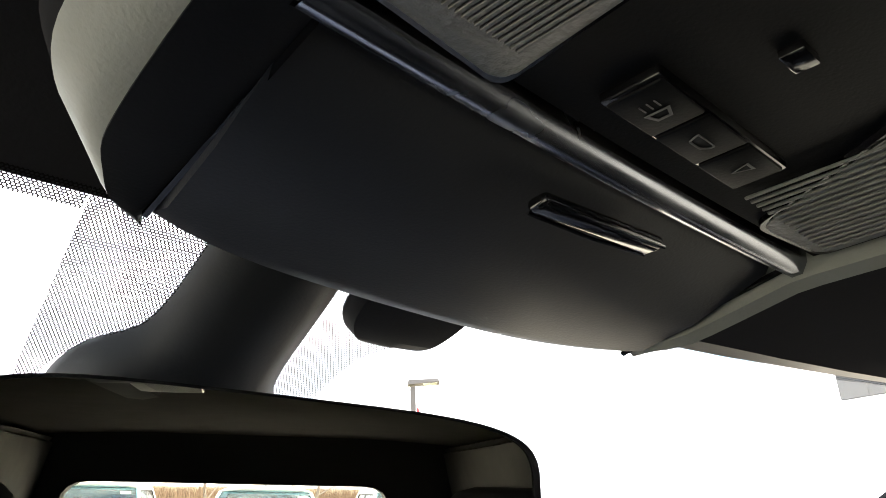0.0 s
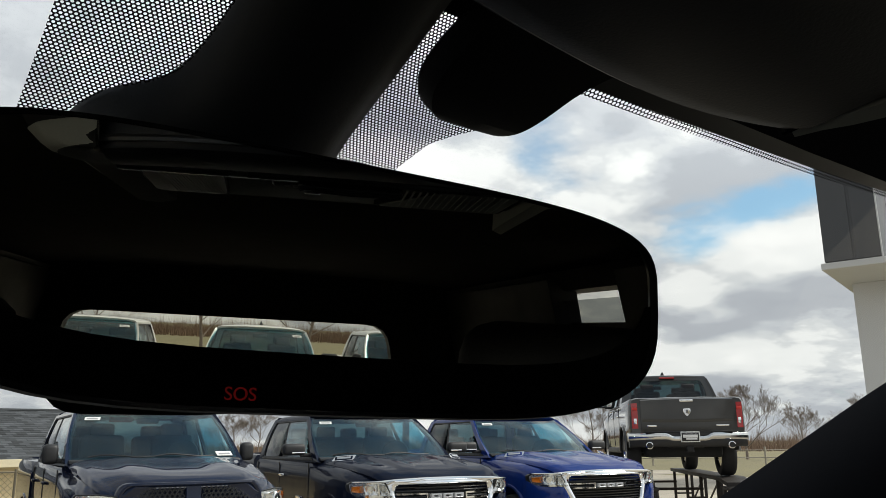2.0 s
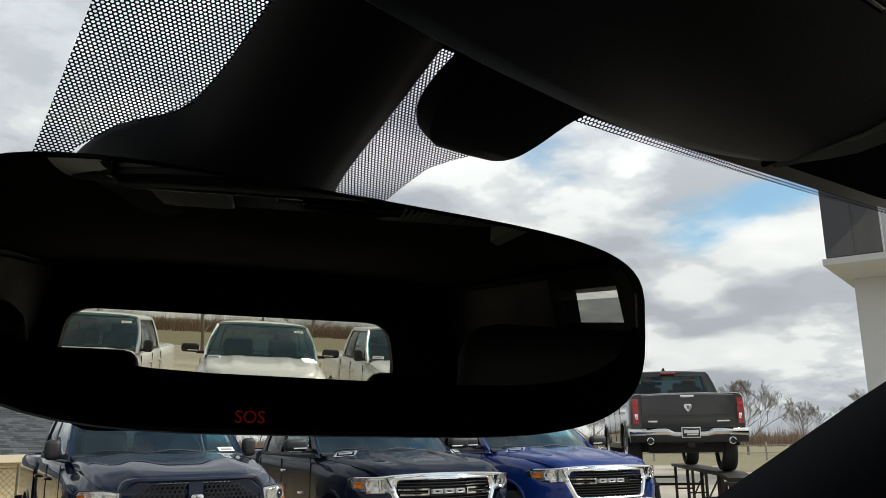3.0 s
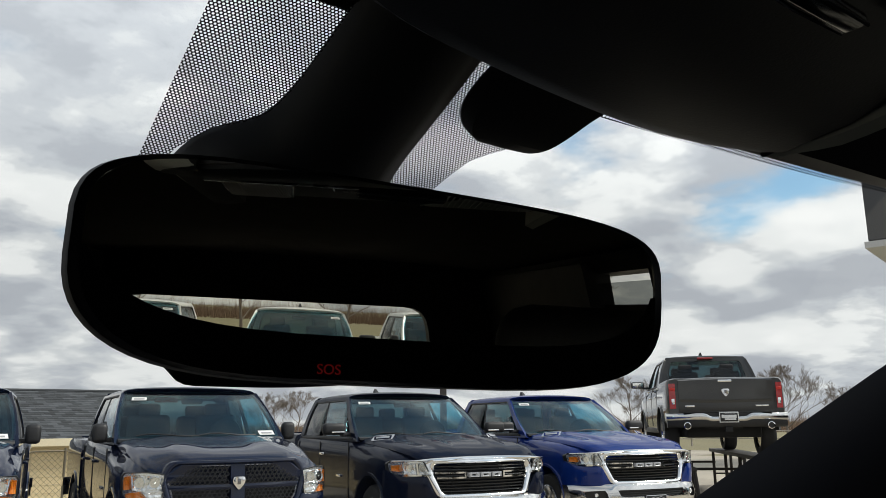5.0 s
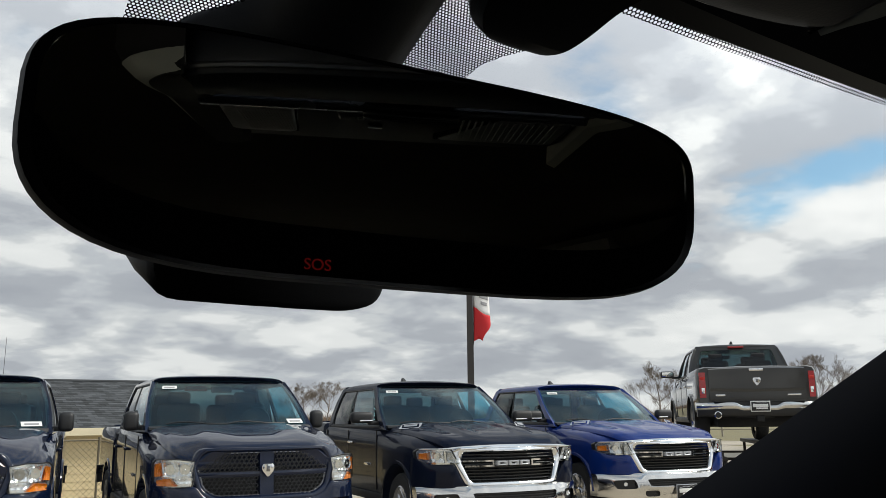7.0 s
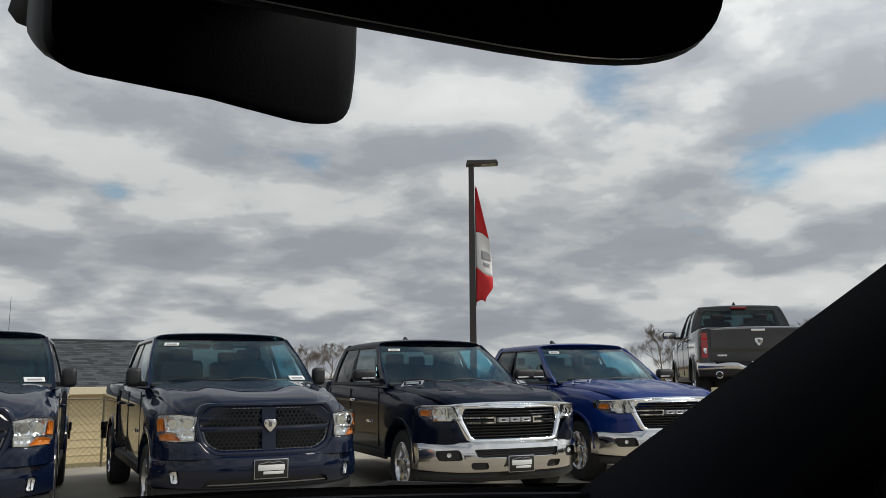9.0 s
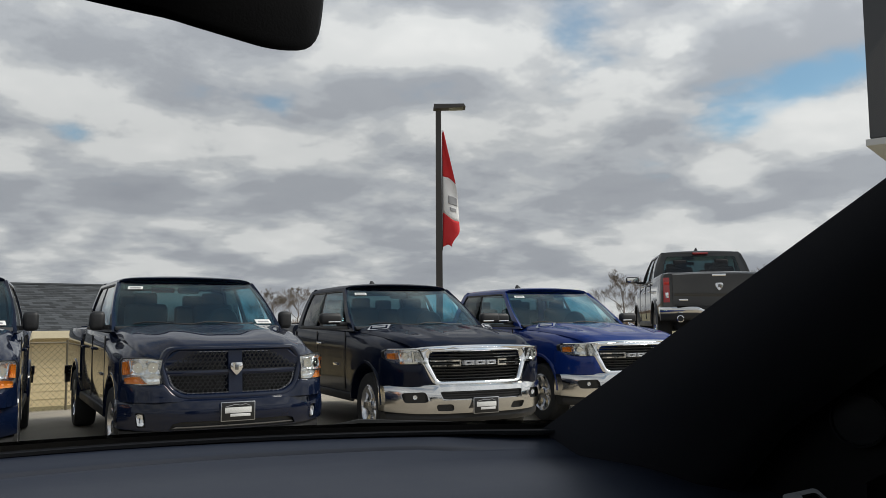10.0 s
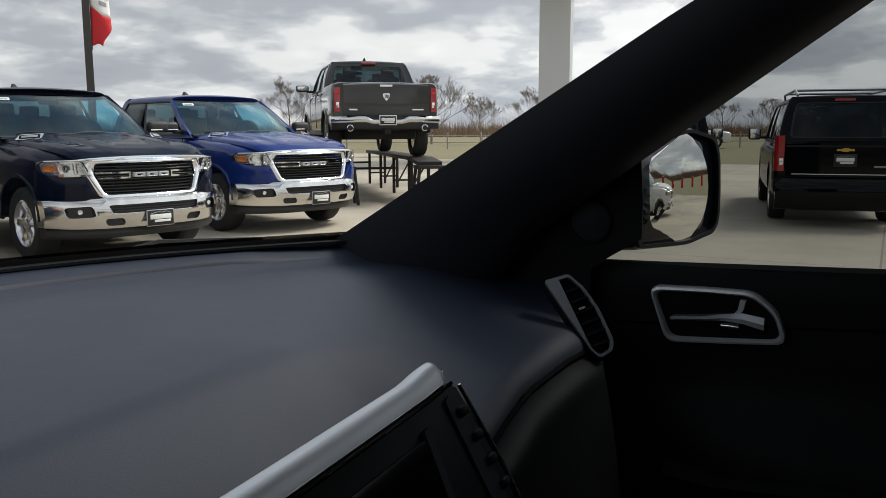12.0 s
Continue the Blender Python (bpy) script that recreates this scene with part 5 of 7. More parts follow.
# ---- the yard ----
def ground_z(x, y):
    return -1.25 * smooth(13, 27, y) * (1 - smooth(9, 18, x)) - 0.40 * smooth(-5, -11, y)


def paving_material():
    m = mat("weathered_concrete", (0.46, 0.405, 0.315), 0.85, 0, 0.22, 0.7, 0.35, 35)
    nt = m.node_tree
    b = nt.nodes["Principled BSDF"]
    old = b.inputs["Base Color"].links[0].from_socket
    tc = nt.nodes.new("ShaderNodeTexCoord")
    st = nt.nodes.new("ShaderNodeTexNoise")
    st.inputs["Scale"].default_value, st.inputs["Detail"].default_value, st.inputs["Roughness"].default_value = 0.22, 8, 0.65
    nt.links.new(tc.outputs["Object"], st.inputs["Vector"])
    rp = nt.nodes.new("ShaderNodeValToRGB")
    rp.color_ramp.elements[0].position, rp.color_ramp.elements[0].color = 0.35, (0.62, 0.62, 0.64, 1)
    rp.color_ramp.elements[1].position, rp.color_ramp.elements[1].color = 0.62, (1, 1, 1, 1)
    nt.links.new(st.outputs[0], rp.inputs[0])
    mx = nt.nodes.new("ShaderNodeMix")
    mx.data_type, mx.blend_type = "RGBA", "MULTIPLY"
    mx.inputs[0].default_value = 1.0
    nt.links.new(old, mx.inputs[6])
    nt.links.new(rp.outputs[0], mx.inputs[7])
    # saw-cut joints between the slabs
    br = nt.nodes.new("ShaderNodeTexBrick")
    br.offset = 0.0
    br.inputs["Color1"].default_value = br.inputs["Color2"].default_value = (1, 1, 1, 1)
    br.inputs["Mortar"].default_value = (0.62, 0.60, 0.57, 1)
    br.inputs["Scale"].default_value = 1.0
    br.inputs["Brick Width"].default_value, br.inputs["Row Height"].default_value = 4.5, 4.5
    br.inputs["Mortar Size"].default_value = 0.012
    nt.links.new(tc.outputs["Object"], br.inputs["Vector"])
    m2 = nt.nodes.new("ShaderNodeMix")
    m2.data_type, m2.blend_type = "RGBA", "MULTIPLY"
    m2.inputs[0].default_value = 1.0
    nt.links.new(mx.outputs[2], m2.inputs[6])
    nt.links.new(br.outputs[0], m2.inputs[7])
    nt.links.new(m2.outputs[2], b.inputs["Base Color"])
    return m


M["paving"] = paving_material()
M["grass"] = mat("dry_winter_grass", (0.19, 0.165, 0.085), 0.95, 0, 0.35, 0.12, 0.5, 4)


def ground():
    def steps(a, b, near, far):
        out, v, d = [0.0], 0.0, near
        while v < b:
            v += d
            d = min(d * 1.13, far)
            out.append(v)
        neg, v, d = [], 0.0, near
        while v > a:
            v -= d
            d = min(d * 1.13, far)
            neg.append(v)
        return neg[::-1] + out

    xs, ys = steps(-1800, 1800, 1.5, 160), steps(-1800, 1800, 1.5, 160)
    bm = bmesh.new()
    grid = [[bm.verts.new((x, y, ground_z(x, y))) for x in xs] for y in ys]
    for j in range(len(ys) - 1):
        for i in range(len(xs) - 1):
            f = bm.faces.new((grid[j][i], grid[j][i + 1], grid[j + 1][i + 1], grid[j + 1][i]))
            cx, cy = (xs[i] + xs[i + 1]) / 2, (ys[j] + ys[j + 1]) / 2
            f.material_index = 0 if (-45 < cx < 30 + 0.25 * cy and -60 < cy < 30) else 1
    g = part("ground", bm, [M["paving"], M["grass"]], None, smooth=60)
    tagged(g, "weathered grey concrete car lot running into dry grass", "ground", kind="structure")


ground()


def spot(x, y, yaw, z=None):
    return Matrix.Translation((x, y, ground_z(x, y) if z is None else z)) @ Matrix.Rotation(radians(yaw), 4, "Z")


ROW = "trucks in the front row"
TRUCKS = [
    ("navy", "classic", 0.46, 7.90, -13.0, "dark navy pickup truck with a black honeycomb grille on the lot"),
    ("navy", "classic", 3.23, 7.25, -9.3, "dark navy pickup truck with a painted grille cross and amber headlights"),
    ("midnight", "new", 6.09, 7.02, -12.1, "glossy black pickup truck with a chrome grille and chrome bumper"),
    ("blue", "new", 8.95, 7.00, -14.5, "bright blue pickup truck with a chrome grille and chrome bumper"),
]
for colour, style, x, y, yaw, text in TRUCKS:
    pickup(M[colour], text, spot(x, y, yaw), style, ROW)

# the grey truck on its steel stand, seen from behind
LIFT_YAW, LIFT_Z, LIFT_X, LIFT_Y = 133.3, 0.86, 12.80, 8.30
lift = Matrix.Translation((LIFT_X, LIFT_Y, LIFT_Z)) @ Matrix.Rotation(radians(LIFT_YAW), 4, "Z") @ Matrix.Translation((0, -5.84, 0))
pickup(M["grey"], "dark grey pickup truck parked on a raised steel display ramp", lift, "new")

# further cars by the road and behind the camera
estate(M["jet"], "glossy black SUV with red tail lights and a roof rack", spot(12.55 + 5.5 * math.sin(radians(80)), 0.56 + 5.5 * math.cos(radians(80)), 100) @ Matrix.Scale(0.91, 4, (1, 0, 0)))
estate(M["jet"], "dark SUV parked close beside another black one", spot(13.66 + 5.5 * math.sin(radians(78)), 3.58 + 5.5 * math.cos(radians(78)), 102), rack=False)
estate(M["white"], "white car on the far side of the grass", spot(57, 9.6, 20), rack=False)
REAR = "trucks in the row behind"
pickup(M["white"], "white pickup truck parked behind the car", spot(0.21, -12.2, 180), "new", REAR)
pickup(M["white"], "white pickup truck beside another white one", spot(3.05, -12.5, 176), "classic", REAR)
pickup(M["white"], "white pickup truck at the end of the rear row", spot(8.2, -12.6, 166), "new", REAR)
pickup(M["white"], "white pickup truck turned away from the rear row", spot(11.6, -13.6, 132), "new", REAR)
pickup(M["white"], "white pickup truck with a crew cab in the row behind", spot(-2.75, -12.4, 182), "classic", REAR)


def steel_stand():
    """Two runways on braced legs, the tail end sloping down."""
    t = thing("display_ramp", "dark rusty steel display ramp on braced legs", "display ramp")
    L = 5.6
    for s in (-1, 1):
        x = s * 0.86

        def top(y):
            return LIFT_Z - 0.005 if y < 4.95 else LIFT_Z - 0.005 - (y - 4.95) * 0.09

        rows = [[(x - 0.24, y, top(y)), (x + 0.24, y, top(y)), (x + 0.24, y, top(y) - 0.07), (x - 0.24, y, top(y) - 0.07)] for y in (-0.3, 2.0, 4.95, 5.75)]
        part("runway", loft(rows), M["steel"], t, smooth=0)
        for y in (0.0, 1.6, 3.2, 4.8):
            for dx in (-0.2, 0.2):
                part("leg", box((x + dx, y, (top(y) - 0.07) / 2), (0.06, 0.06, top(y) - 0.07), 0.006), M["steel"], t)
            part("cross_tie", tube([(x - 0.2, y, 0.28), (x + 0.2, y, 0.28)], 0.022, 6), M["steel"], t)
        for y in (0.0, 1.6, 3.2):
            part("brace", tube([(x + s * 0.2, y, 0.1), (x + s * 0.2, y + 1.5, top(y + 1.5) - 0.12)], 0.022, 6), M["steel"], t)
        # a low trestle under the tail end of each runway
        zt = top(5.7) - 0.075
        part("trestle_top", box((x, 5.72, zt - 0.03), (0.56, 0.40, 0.06), 0.008), M["steel"], t)
        for dx in (-0.24, 0.24):
            for dy in (-0.16, 0.16):
                part("trestle_leg", tube([(x + dx * 1.25, 5.72 + dy * 1.35, 0.0), (x + dx, 5.72 + dy, zt - 0.05)], 0.034, 6), M["steel"], t)
            part("trestle_tie", tube([(x + dx * 1.14, 5.72 - 0.19, 0.34), (x + dx * 1.14, 5.72 + 0.19, 0.34)], 0.022, 6), M["steel"], t)
    for y in (0.0, 3.2):
        part("tie_beam", box((0, y, 0.55), (1.4, 0.05, 0.05), 0.006), M["steel"], t)
    t.matrix_world = Matrix.Translation((LIFT_X, LIFT_Y, 0)) @ Matrix.Rotation(radians(LIFT_YAW), 4, "Z") @ Matrix.Translation((0, -5.84, 0))


steel_stand()


def light_pole():
    x, y = 15.53, 19.82
    t = thing("light_pole", "dark bronze square light pole with a flat lamp head", "street lamp", Matrix.Translation((x, y, ground_z(x, y))) @ Matrix.Rotation(radians(-38), 4, "Z"))
    part("pole", loft([[(w * a, w * b, z) for a, b in ((1, 1), (-1, 1), (-1, -1), (1, -1))] for z, w in ((0.5, 0.105), (4.0, 0.10), (8.1, 0.085))]), M["pole"], t, smooth=0)
    part("pole_base", lathe([(0.30, 0), (0.30, 0.55), (0.27, 0.6), (0.05, 0.62)], 24), M["paving"], t, "round concrete footing", m=Matrix.Rotation(-math.pi / 2, 4, "Y"))
    h = part("lamp_head", loft([[(0.0 + a, b, 8.15 + z) for a, b, z in ((-0.16, -0.16, 0.0), (-0.16, 0.16, 0.0), (-0.13, 0.13, 0.16), (-0.13, -0.13, 0.16))], [(0.85, -0.24, 8.20), (0.85, 0.24, 8.20), (0.80, 0.20, 8.30), (0.80, -0.20, 8.30)]]), M["pole"], t, "flat dark lamp head")
    part("lamp_glass", box((0.55, 0, 8.165), (0.45, 0.34, 0.02), 0.005, m=Matrix.Rotation(-0.05, 3, "Y")), M["lens"], h)
    return t


light_pole()


def banner():
    """A narrow feather flag blowing from the pole: red, white, red; its writing is bars."""
    t = thing("feather_flag", "red and white feather flag tied to the light pole", "flag", Matrix.Translation((15.53, 19.82, 0)) @ Matrix.Rotation(radians(-38), 4, "Z"))

    def cloth(z0, z1, lift=0.0, u0=0.0, u1=1.0):
        rings = []
        for k in range(13):
            z = z0 + (z1 - z0) * k / 12
            f = (7.35 - z) / 3.6
            w = 0.03 + 0.64 * smooth(-0.15, 0.50, f) * f ** 0.25 - 0.34 * smooth(0.80, 1.0, f)
            row = []
            for i in range(9):
                u = u0 + (u1 - u0) * i / 8
                row.append((0.12 + u * w * 0.82, 0.10 * math.sin(3.0 * u + z * 2.1) * u - 0.02 + lift, z - 0.50 * u * w * smooth(1.15, 0.6, f) + 0.04 * math.sin(5 * u + z * 3)))
            rings.append(row)
        return loft(rings, closed=False)

    for name, a, b, mt in (("cloth", 7.35, 5.95, "flagred"), ("cloth", 5.95, 4.75, "flagwhite"), ("cloth", 4.75, 3.75, "flagred")):
        ob = part(name, cloth(a, b), M[mt], t, "blowing flag cloth")
        md = ob.modifiers.new("thick", "SOLIDIFY")
        md.thickness = 0.004
    for z, h, u0, u1 in ((5.45, 0.24, 0.35, 0.95), (5.12, 0.10, 0.45, 0.85)):
        ob = part("print_bar", cloth(z, z - h, -0.012, u0, u1), M["ink"], t, "dark printed bar")
        ob.modifiers.new("thick", "SOLIDIFY").thickness = 0.003
    part("flag_cord", tube([(0.11, 0, 3.6), (0.115, 0, 7.4)], 0.01, 5), M["pole"], t)


banner()


def pylon():
    """A deep sign cabinet on a thin pale slab, seen end-on, with a square column under its middle."""
    t = thing("pylon_sign", "tall dark grey pylon sign on a pale square column", "sign", Matrix.Translation((30.51, 11.20, 0)) @ Matrix.Rotation(radians(13.4), 4, "Z"))
    part("column", box((4.22, 1.07, 3.8), (1.04, 1.34, 7.6), 0.01), M["signwhite"], t, "pale grey column", smooth=0)
    part("base_slab", box((4.1, 1.04, 7.72), (8.3, 2.16, 0.24), 0.01), M["signwhite"], t, "pale slab under the cabinet", smooth=0)
    cab_ = part("cabinet", box((4.1, 1.04, 12.0), (7.9, 1.90, 8.32), 0.02), M["signdark"], t, "dark grey sign cabinet", smooth=0)
    for y, w in ((0.50, 0.86), (1.52, 0.98)):
        part("cabinet_panel", box((0.135, y, 12.0), (0.05, w, 8.2), 0.015), M["signdark"], cab_, smooth=0)
    part("cabinet_edge", box((0.12, 0.07, 12.0), (0.08, 0.05, 8.3), 0.01), M["signwhite"], cab_, "pale corner strip", smooth=0)
    for k in range(3):
        part("sign_face", box((1.5 + 2.62 * k, 0.075, 12.0), (2.55, 0.03, 8.1), 0.01), M["signdark"], cab_, smooth=0)
    part("aerial", tube([(8.0, 0.3, 10.2), (9.2, -0.9, 10.2)], 0.02, 5), M["steel"], t)
    for k in range(6):
        part("aerial_rod", tube([(8.3 + 0.17 * k, -0.17 * k, 10.05), (8.3 + 0.17 * k, -0.17 * k, 10.35)], 0.012, 4), M["steel"], t)


pylon()


def low_building():
    """Tan siding under a dark shingle roof, behind a diamond mesh fence."""
    gz = -1.25
    t = thing("low_building", "low tan building with a dark shingle roof", "building")
    x0, x1, y0, y1 = -16.0, 10.2, 29.0, 39.0
    part("wall", box(((x0 + x1) / 2, y0 + 0.1, gz + 1.2), (x1 - x0, 0.2, 2.4)), M["tan"], t, "tan siding wall", smooth=0)
    part("wall", box((x1 - 0.1, (y0 + y1) / 2 + 0.1, gz + 1.2), (0.2, y1 - y0 - 0.2, 2.4)), M["tan"], t, smooth=0)
    part("wall", box((x0 + 0.1, (y0 + y1) / 2 + 0.1, gz + 1.2), (0.2, y1 - y0 - 0.2, 2.4)), M["tan"], t, smooth=0)
    part("wall", box(((x0 + x1) / 2, y1 - 0.1, gz + 1.2), (x1 - x0, 0.2, 2.4)), M["tan"], t, smooth=0)
    ze, zr = gz + 2.42, gz + 4.15
    ym = (y0 + y1) / 2
    roof = part("roof", loft([[(x, y0 - 0.5, ze), (x, ym, zr), (x, y1 + 0.5, ze), (x, y1 + 0.5, ze - 0.12), (x, ym, zr - 0.15), (x, y0 - 0.5, ze - 0.12)] for x in (x0 - 0.4, x1 + 0.4)]), M["shingle"], t, "dark grey shingle roof", smooth=0)
    n, wide = 24, 0.33
    slope = math.atan2(zr - ze, ym - y0 + 0.5)
    depth = math.hypot(ym - y0 + 0.5, zr - ze) / n
    tab = bpy.data.meshes.new("shingle")
    box((0, 0, 0), (wide - 0.008, depth + 0.012, 0.012)).to_mesh(tab)
    tab.materials.append(M["tab"])
    rest = bmesh.new()
    rn = random.Random(4)
    count = 0
    for k in range(n):
        f = (k + 0.5) / n
        for j in range(int((x1 - x0 + 0.8) / wide)):
            x = x0 - 0.4 + wide * (j + 0.5 + 0.5 * (k % 2) * 0.9)
            m = Matrix.Translation((x, y0 - 0.5 + (ym - y0 + 0.5) * f, ze + (zr - ze) * f + 0.010 + rn.uniform(0, 0.006))) @ Matrix.Rotation(slope - 0.03, 4, "X")
            if 3.6 < x < 8.2 and count < 300:
                ob = new("shingle", tab)
                ob.parent = roof
                ob.matrix_basis = m
                count += 1
            else:
                own = box((0, 0, 0), (wide - 0.008, depth + 0.012, 0.012))
                bmesh.ops.transform(own, matrix=m, verts=own.verts)
                vs = [rest.verts.new(v.co) for v in own.verts]
                own.verts.index_update()
                for fc in own.faces:
                    rest.faces.new([vs[v.index] for v in fc.verts])
                own.free()
    tagged(part("shingles", rest, M["tab_rest"], roof, "rows of dark shingles", smooth=0), kind="stuff")
    part("ridge_cap", tube([(x0 - 0.4, ym, zr + 0.02), (x1 + 0.4, ym, zr + 0.02)], 0.07, 6), M["shingle"], roof)
    part("fascia", box(((x0 + x1) / 2, y0 - 0.52, ze - 0.10), (x1 - x0 + 0.8, 0.05, 0.24), 0.01), M["cream"], t, "cream fascia board", smooth=0)
    for k in range(9):
        part("siding_board", box(((x0 + x1) / 2, y0 - 0.008, gz + 0.25 + 0.25 * k), (x1 - x0, 0.02, 0.012)), M["cream"], t, smooth=0)
    part("whip_aerial", tube([(4.8, ym, zr), (4.8, ym, zr + 1.6)], 0.007, 4), M["steel"], t)


low_building()


def mesh_fence():
    t = thing("mesh_fence", "galvanised diamond mesh fence before a tan building", "fence")
    y, gz, h = 26.2, ground_z(4, 26.2), 2.1
    xa, xb = -5.2, 9.3
    for k in range(6):
        x = xa + (xb - xa) * k / 5
        part("post", tube([(x, y, gz), (x, y, gz + h + 0.08)], 0.035, 8), M["wire"], t)
    part("top_rail", tube([(xa, y, gz + h), (xb, y, gz + h)], 0.025, 6), M["wire"], t)
    bm = bmesh.new()
    step = 0.17
    n = int((xb - xa) / step)
    for k in range(-10, n):
        for d in (1, -1):
            xs_, xe = xa + k * step, xa + k * step + h
            if d < 0:
                xs_, xe = xe, xs_
            p = [(xs_, gz + 0.03), (xe, gz + h)]
            lo, hi = 0.0, 1.0
            for bound, sign in ((xa, 1), (xb, -1)):
                a, b = sign * (p[0][0] - bound), sign * (p[1][0] - bound)
                if a < 0 and b < 0:
                    hi = -1
                elif a < 0:
                    lo = max(lo, a / (a - b))
                elif b < 0:
                    hi = min(hi, a / (a - b))
            if hi - lo < 0.05:
                continue
            q = [(p[0][0] + (p[1][0] - p[0][0]) * f, y + 0.006 * d, p[0][1] + (p[1][1] - p[0][1]) * f) for f in (lo, hi)]
            tube(q, 0.0055, 4, bm, cap=False)
    part("wire_mesh", bm, M["wire"], t, "diamond wire mesh", smooth=0)


mesh_fence()


def drum(x, y):
    t = thing("red_drum", "tall red drum standing by the lot edge", "drum", Matrix.Translation((x, y, ground_z(x, y))), "red drums")
    part("shell", lathe([(0.27, 0.0), (0.28, 0.05), (0.27, 0.35), (0.285, 0.37), (0.27, 0.39), (0.27, 0.75), (0.285, 0.77), (0.27, 0.79), (0.28, 1.12), (0.25, 1.15)], 20), M["barrel"], t, m=Matrix.Rotation(-math.pi / 2, 4, "Y"))
    part("lid", lathe([(0.25, 1.14), (0.22, 1.17), (0.02, 1.18)], 20), M["barrel"], t, m=Matrix.Rotation(-math.pi / 2, 4, "Y"))


for x, y in ((41.0, 18.9), (42.2, 18.5)):
    drum(x, y)
for k in range(9):
    drum(29 + 2.0 * k, -45 + 1.6 * k)


def marker_post(x, y):
    t = thing("marker_post", "slim yellow marker post at the lot edge", "post", Matrix.Translation((x, y, 0)), "marker posts")
    part("shaft", lathe([(0.05, 0), (0.05, 1.05), (0.03, 1.1)], 10), M["yellow"], t, m=Matrix.Rotation(-math.pi / 2, 4, "Y"))


for x, y in ((16.4, 13.6), (19.0, 15.2), (52, 24.0)):
    marker_post(x, y)


def rail_fence():
    t = thing("rail_fence", "low weathered post and rail fence along the field", "fence")
    pts = [(44 + 1.2 * k, 34 - 1.9 * k) for k in range(18)]
    for (xa, ya), (xb, yb) in zip(pts, pts[1:]):
        part("post", box((xa, ya, 0.55), (0.09, 0.09, 1.1), 0.01), M["railwood"], t, smooth=0)
        for z in (0.45, 0.9):
            part("rail", tube([(xa, ya, z), (xb, yb, z)], 0.03, 5), M["railwood"], t)


rail_fence()


# ---- bare winter trees ----
def bare_tree(seed, height):
    rnd = random.Random(seed)
    wood, twigs = bmesh.new(), bmesh.new()

    def grow(p, d, length, r, depth):
        q = p
        pts, rad = [p], [r]
        for k in range(3):
            d = (d + Vector((rnd.uniform(-1, 1), rnd.uniform(-1, 1), rnd.uniform(-0.3, 0.5))) * 0.11).normalized()
            q = q + d * length / 3
            pts.append(q)
            rad.append(r * (1 - 0.13 * (k + 1)))
        tube(pts, [max(v, 0.007) for v in rad], 6 if depth < 2 else (4 if depth < 4 else 3), wood if depth < 4 else twigs, cap=False)
        if depth >= 7:
            return
        for k in range(rnd.choice((2, 3, 3) if depth < 4 else (3, 3, 4))):
            a = rnd.uniform(0, 2 * math.pi)
            spread = rnd.uniform(0.25, 0.75)
            side = Vector((math.cos(a), math.sin(a), 0))
            nd = (d * math.cos(spread) + side * math.sin(spread) + Vector((0, 0, 0.18))).normalized()
            grow(pts[rnd.choice((2, 3, 3))], nd, length * rnd.uniform(0.62, 0.82), r * rnd.uniform(0.48, 0.62), depth + 1)

    # a leader with limbs all the way up
    p, d = Vector((0, 0, -0.1)), Vector((0, 0, 1))
    pts, rad = [p], [height * 0.019]
    for k in range(8):
        d = (d + Vector((rnd.uniform(-1, 1), rnd.uniform(-1, 1), 0.3)) * 0.13).normalized()
        p = p + d * height * 0.082
        pts.append(p)
        rad.append(height * 0.019 * (1 - 0.095 * (k + 1)))
    tube(pts, rad, 7, wood, cap=False)
    turn = rnd.uniform(0, 6.3)
    for k in range(2, 9):
        for j in range(1 if k < 4 else 2):
            turn += 2.4 + rnd.uniform(-0.5, 0.5)
            rise = 0.35 + 0.09 * k + rnd.uniform(-0.12, 0.2)
            nd = Vector((math.cos(turn), math.sin(turn), rise)).normalized()
            grow(pts[k], nd, height * (0.26 - 0.019 * k) * rnd.uniform(0.85, 1.2), rad[k] * rnd.uniform(0.42, 0.6), 2)
    t = thing("bare_tree", "bare grey deciduous tree with fine winter twigs", "tree", group="bare trees")
    part("trunk", wood, M["bark"], t)
    part("crown", twigs, M["bark"], t, "fine bare twigs")
    return t


kinds = [bare_tree(s, h) for s, h in ((3, 7.6), (8, 6.6), (21, 8.4))]
rnd = random.Random(5)
first = [True] * 3
PLACES = [(60.5, 72, 0.85, 0), (64, 70, 0.70, 1), (67.5, 96, 0.75, 2), (70, 92, 0.7, 0), (50.8, 84, 0.80, 2), (51.9, 97, 0.80, 1), (26.9, 88, 0.80, 1), (28.2, 96, 0.78, 0), (78, 98, 0.65, 1), (80, 92, 0.55, 2), (83, 100, 0.65, 0), (73, 92, 0.75, 1),
          (176, 48, 0.9, 0), (183, 52, 0.8, 2), (168, 44, 1.0, 1), (190, 55, 0.8, 1), (197, 60, 0.9, 0), (160, 60, 0.9, 2), (206, 58, 0.9, 1), (150, 70, 0.9, 0)]
for az, d, s, k in PLACES:
    x, y = d * math.sin(radians(az)), d * math.cos(radians(az))
    m = Matrix.Translation((x, y, ground_z(x, y) - 0.05)) @ Matrix.Rotation(rnd.uniform(0, 6.3), 4, "Z") @ Matrix.Scale(s, 4)
    if first[k]:
        kinds[k].matrix_world = m
        first[k] = False
    else:
        c = copy_thing(kinds[k], m)
        c.scale = (s, s, s)


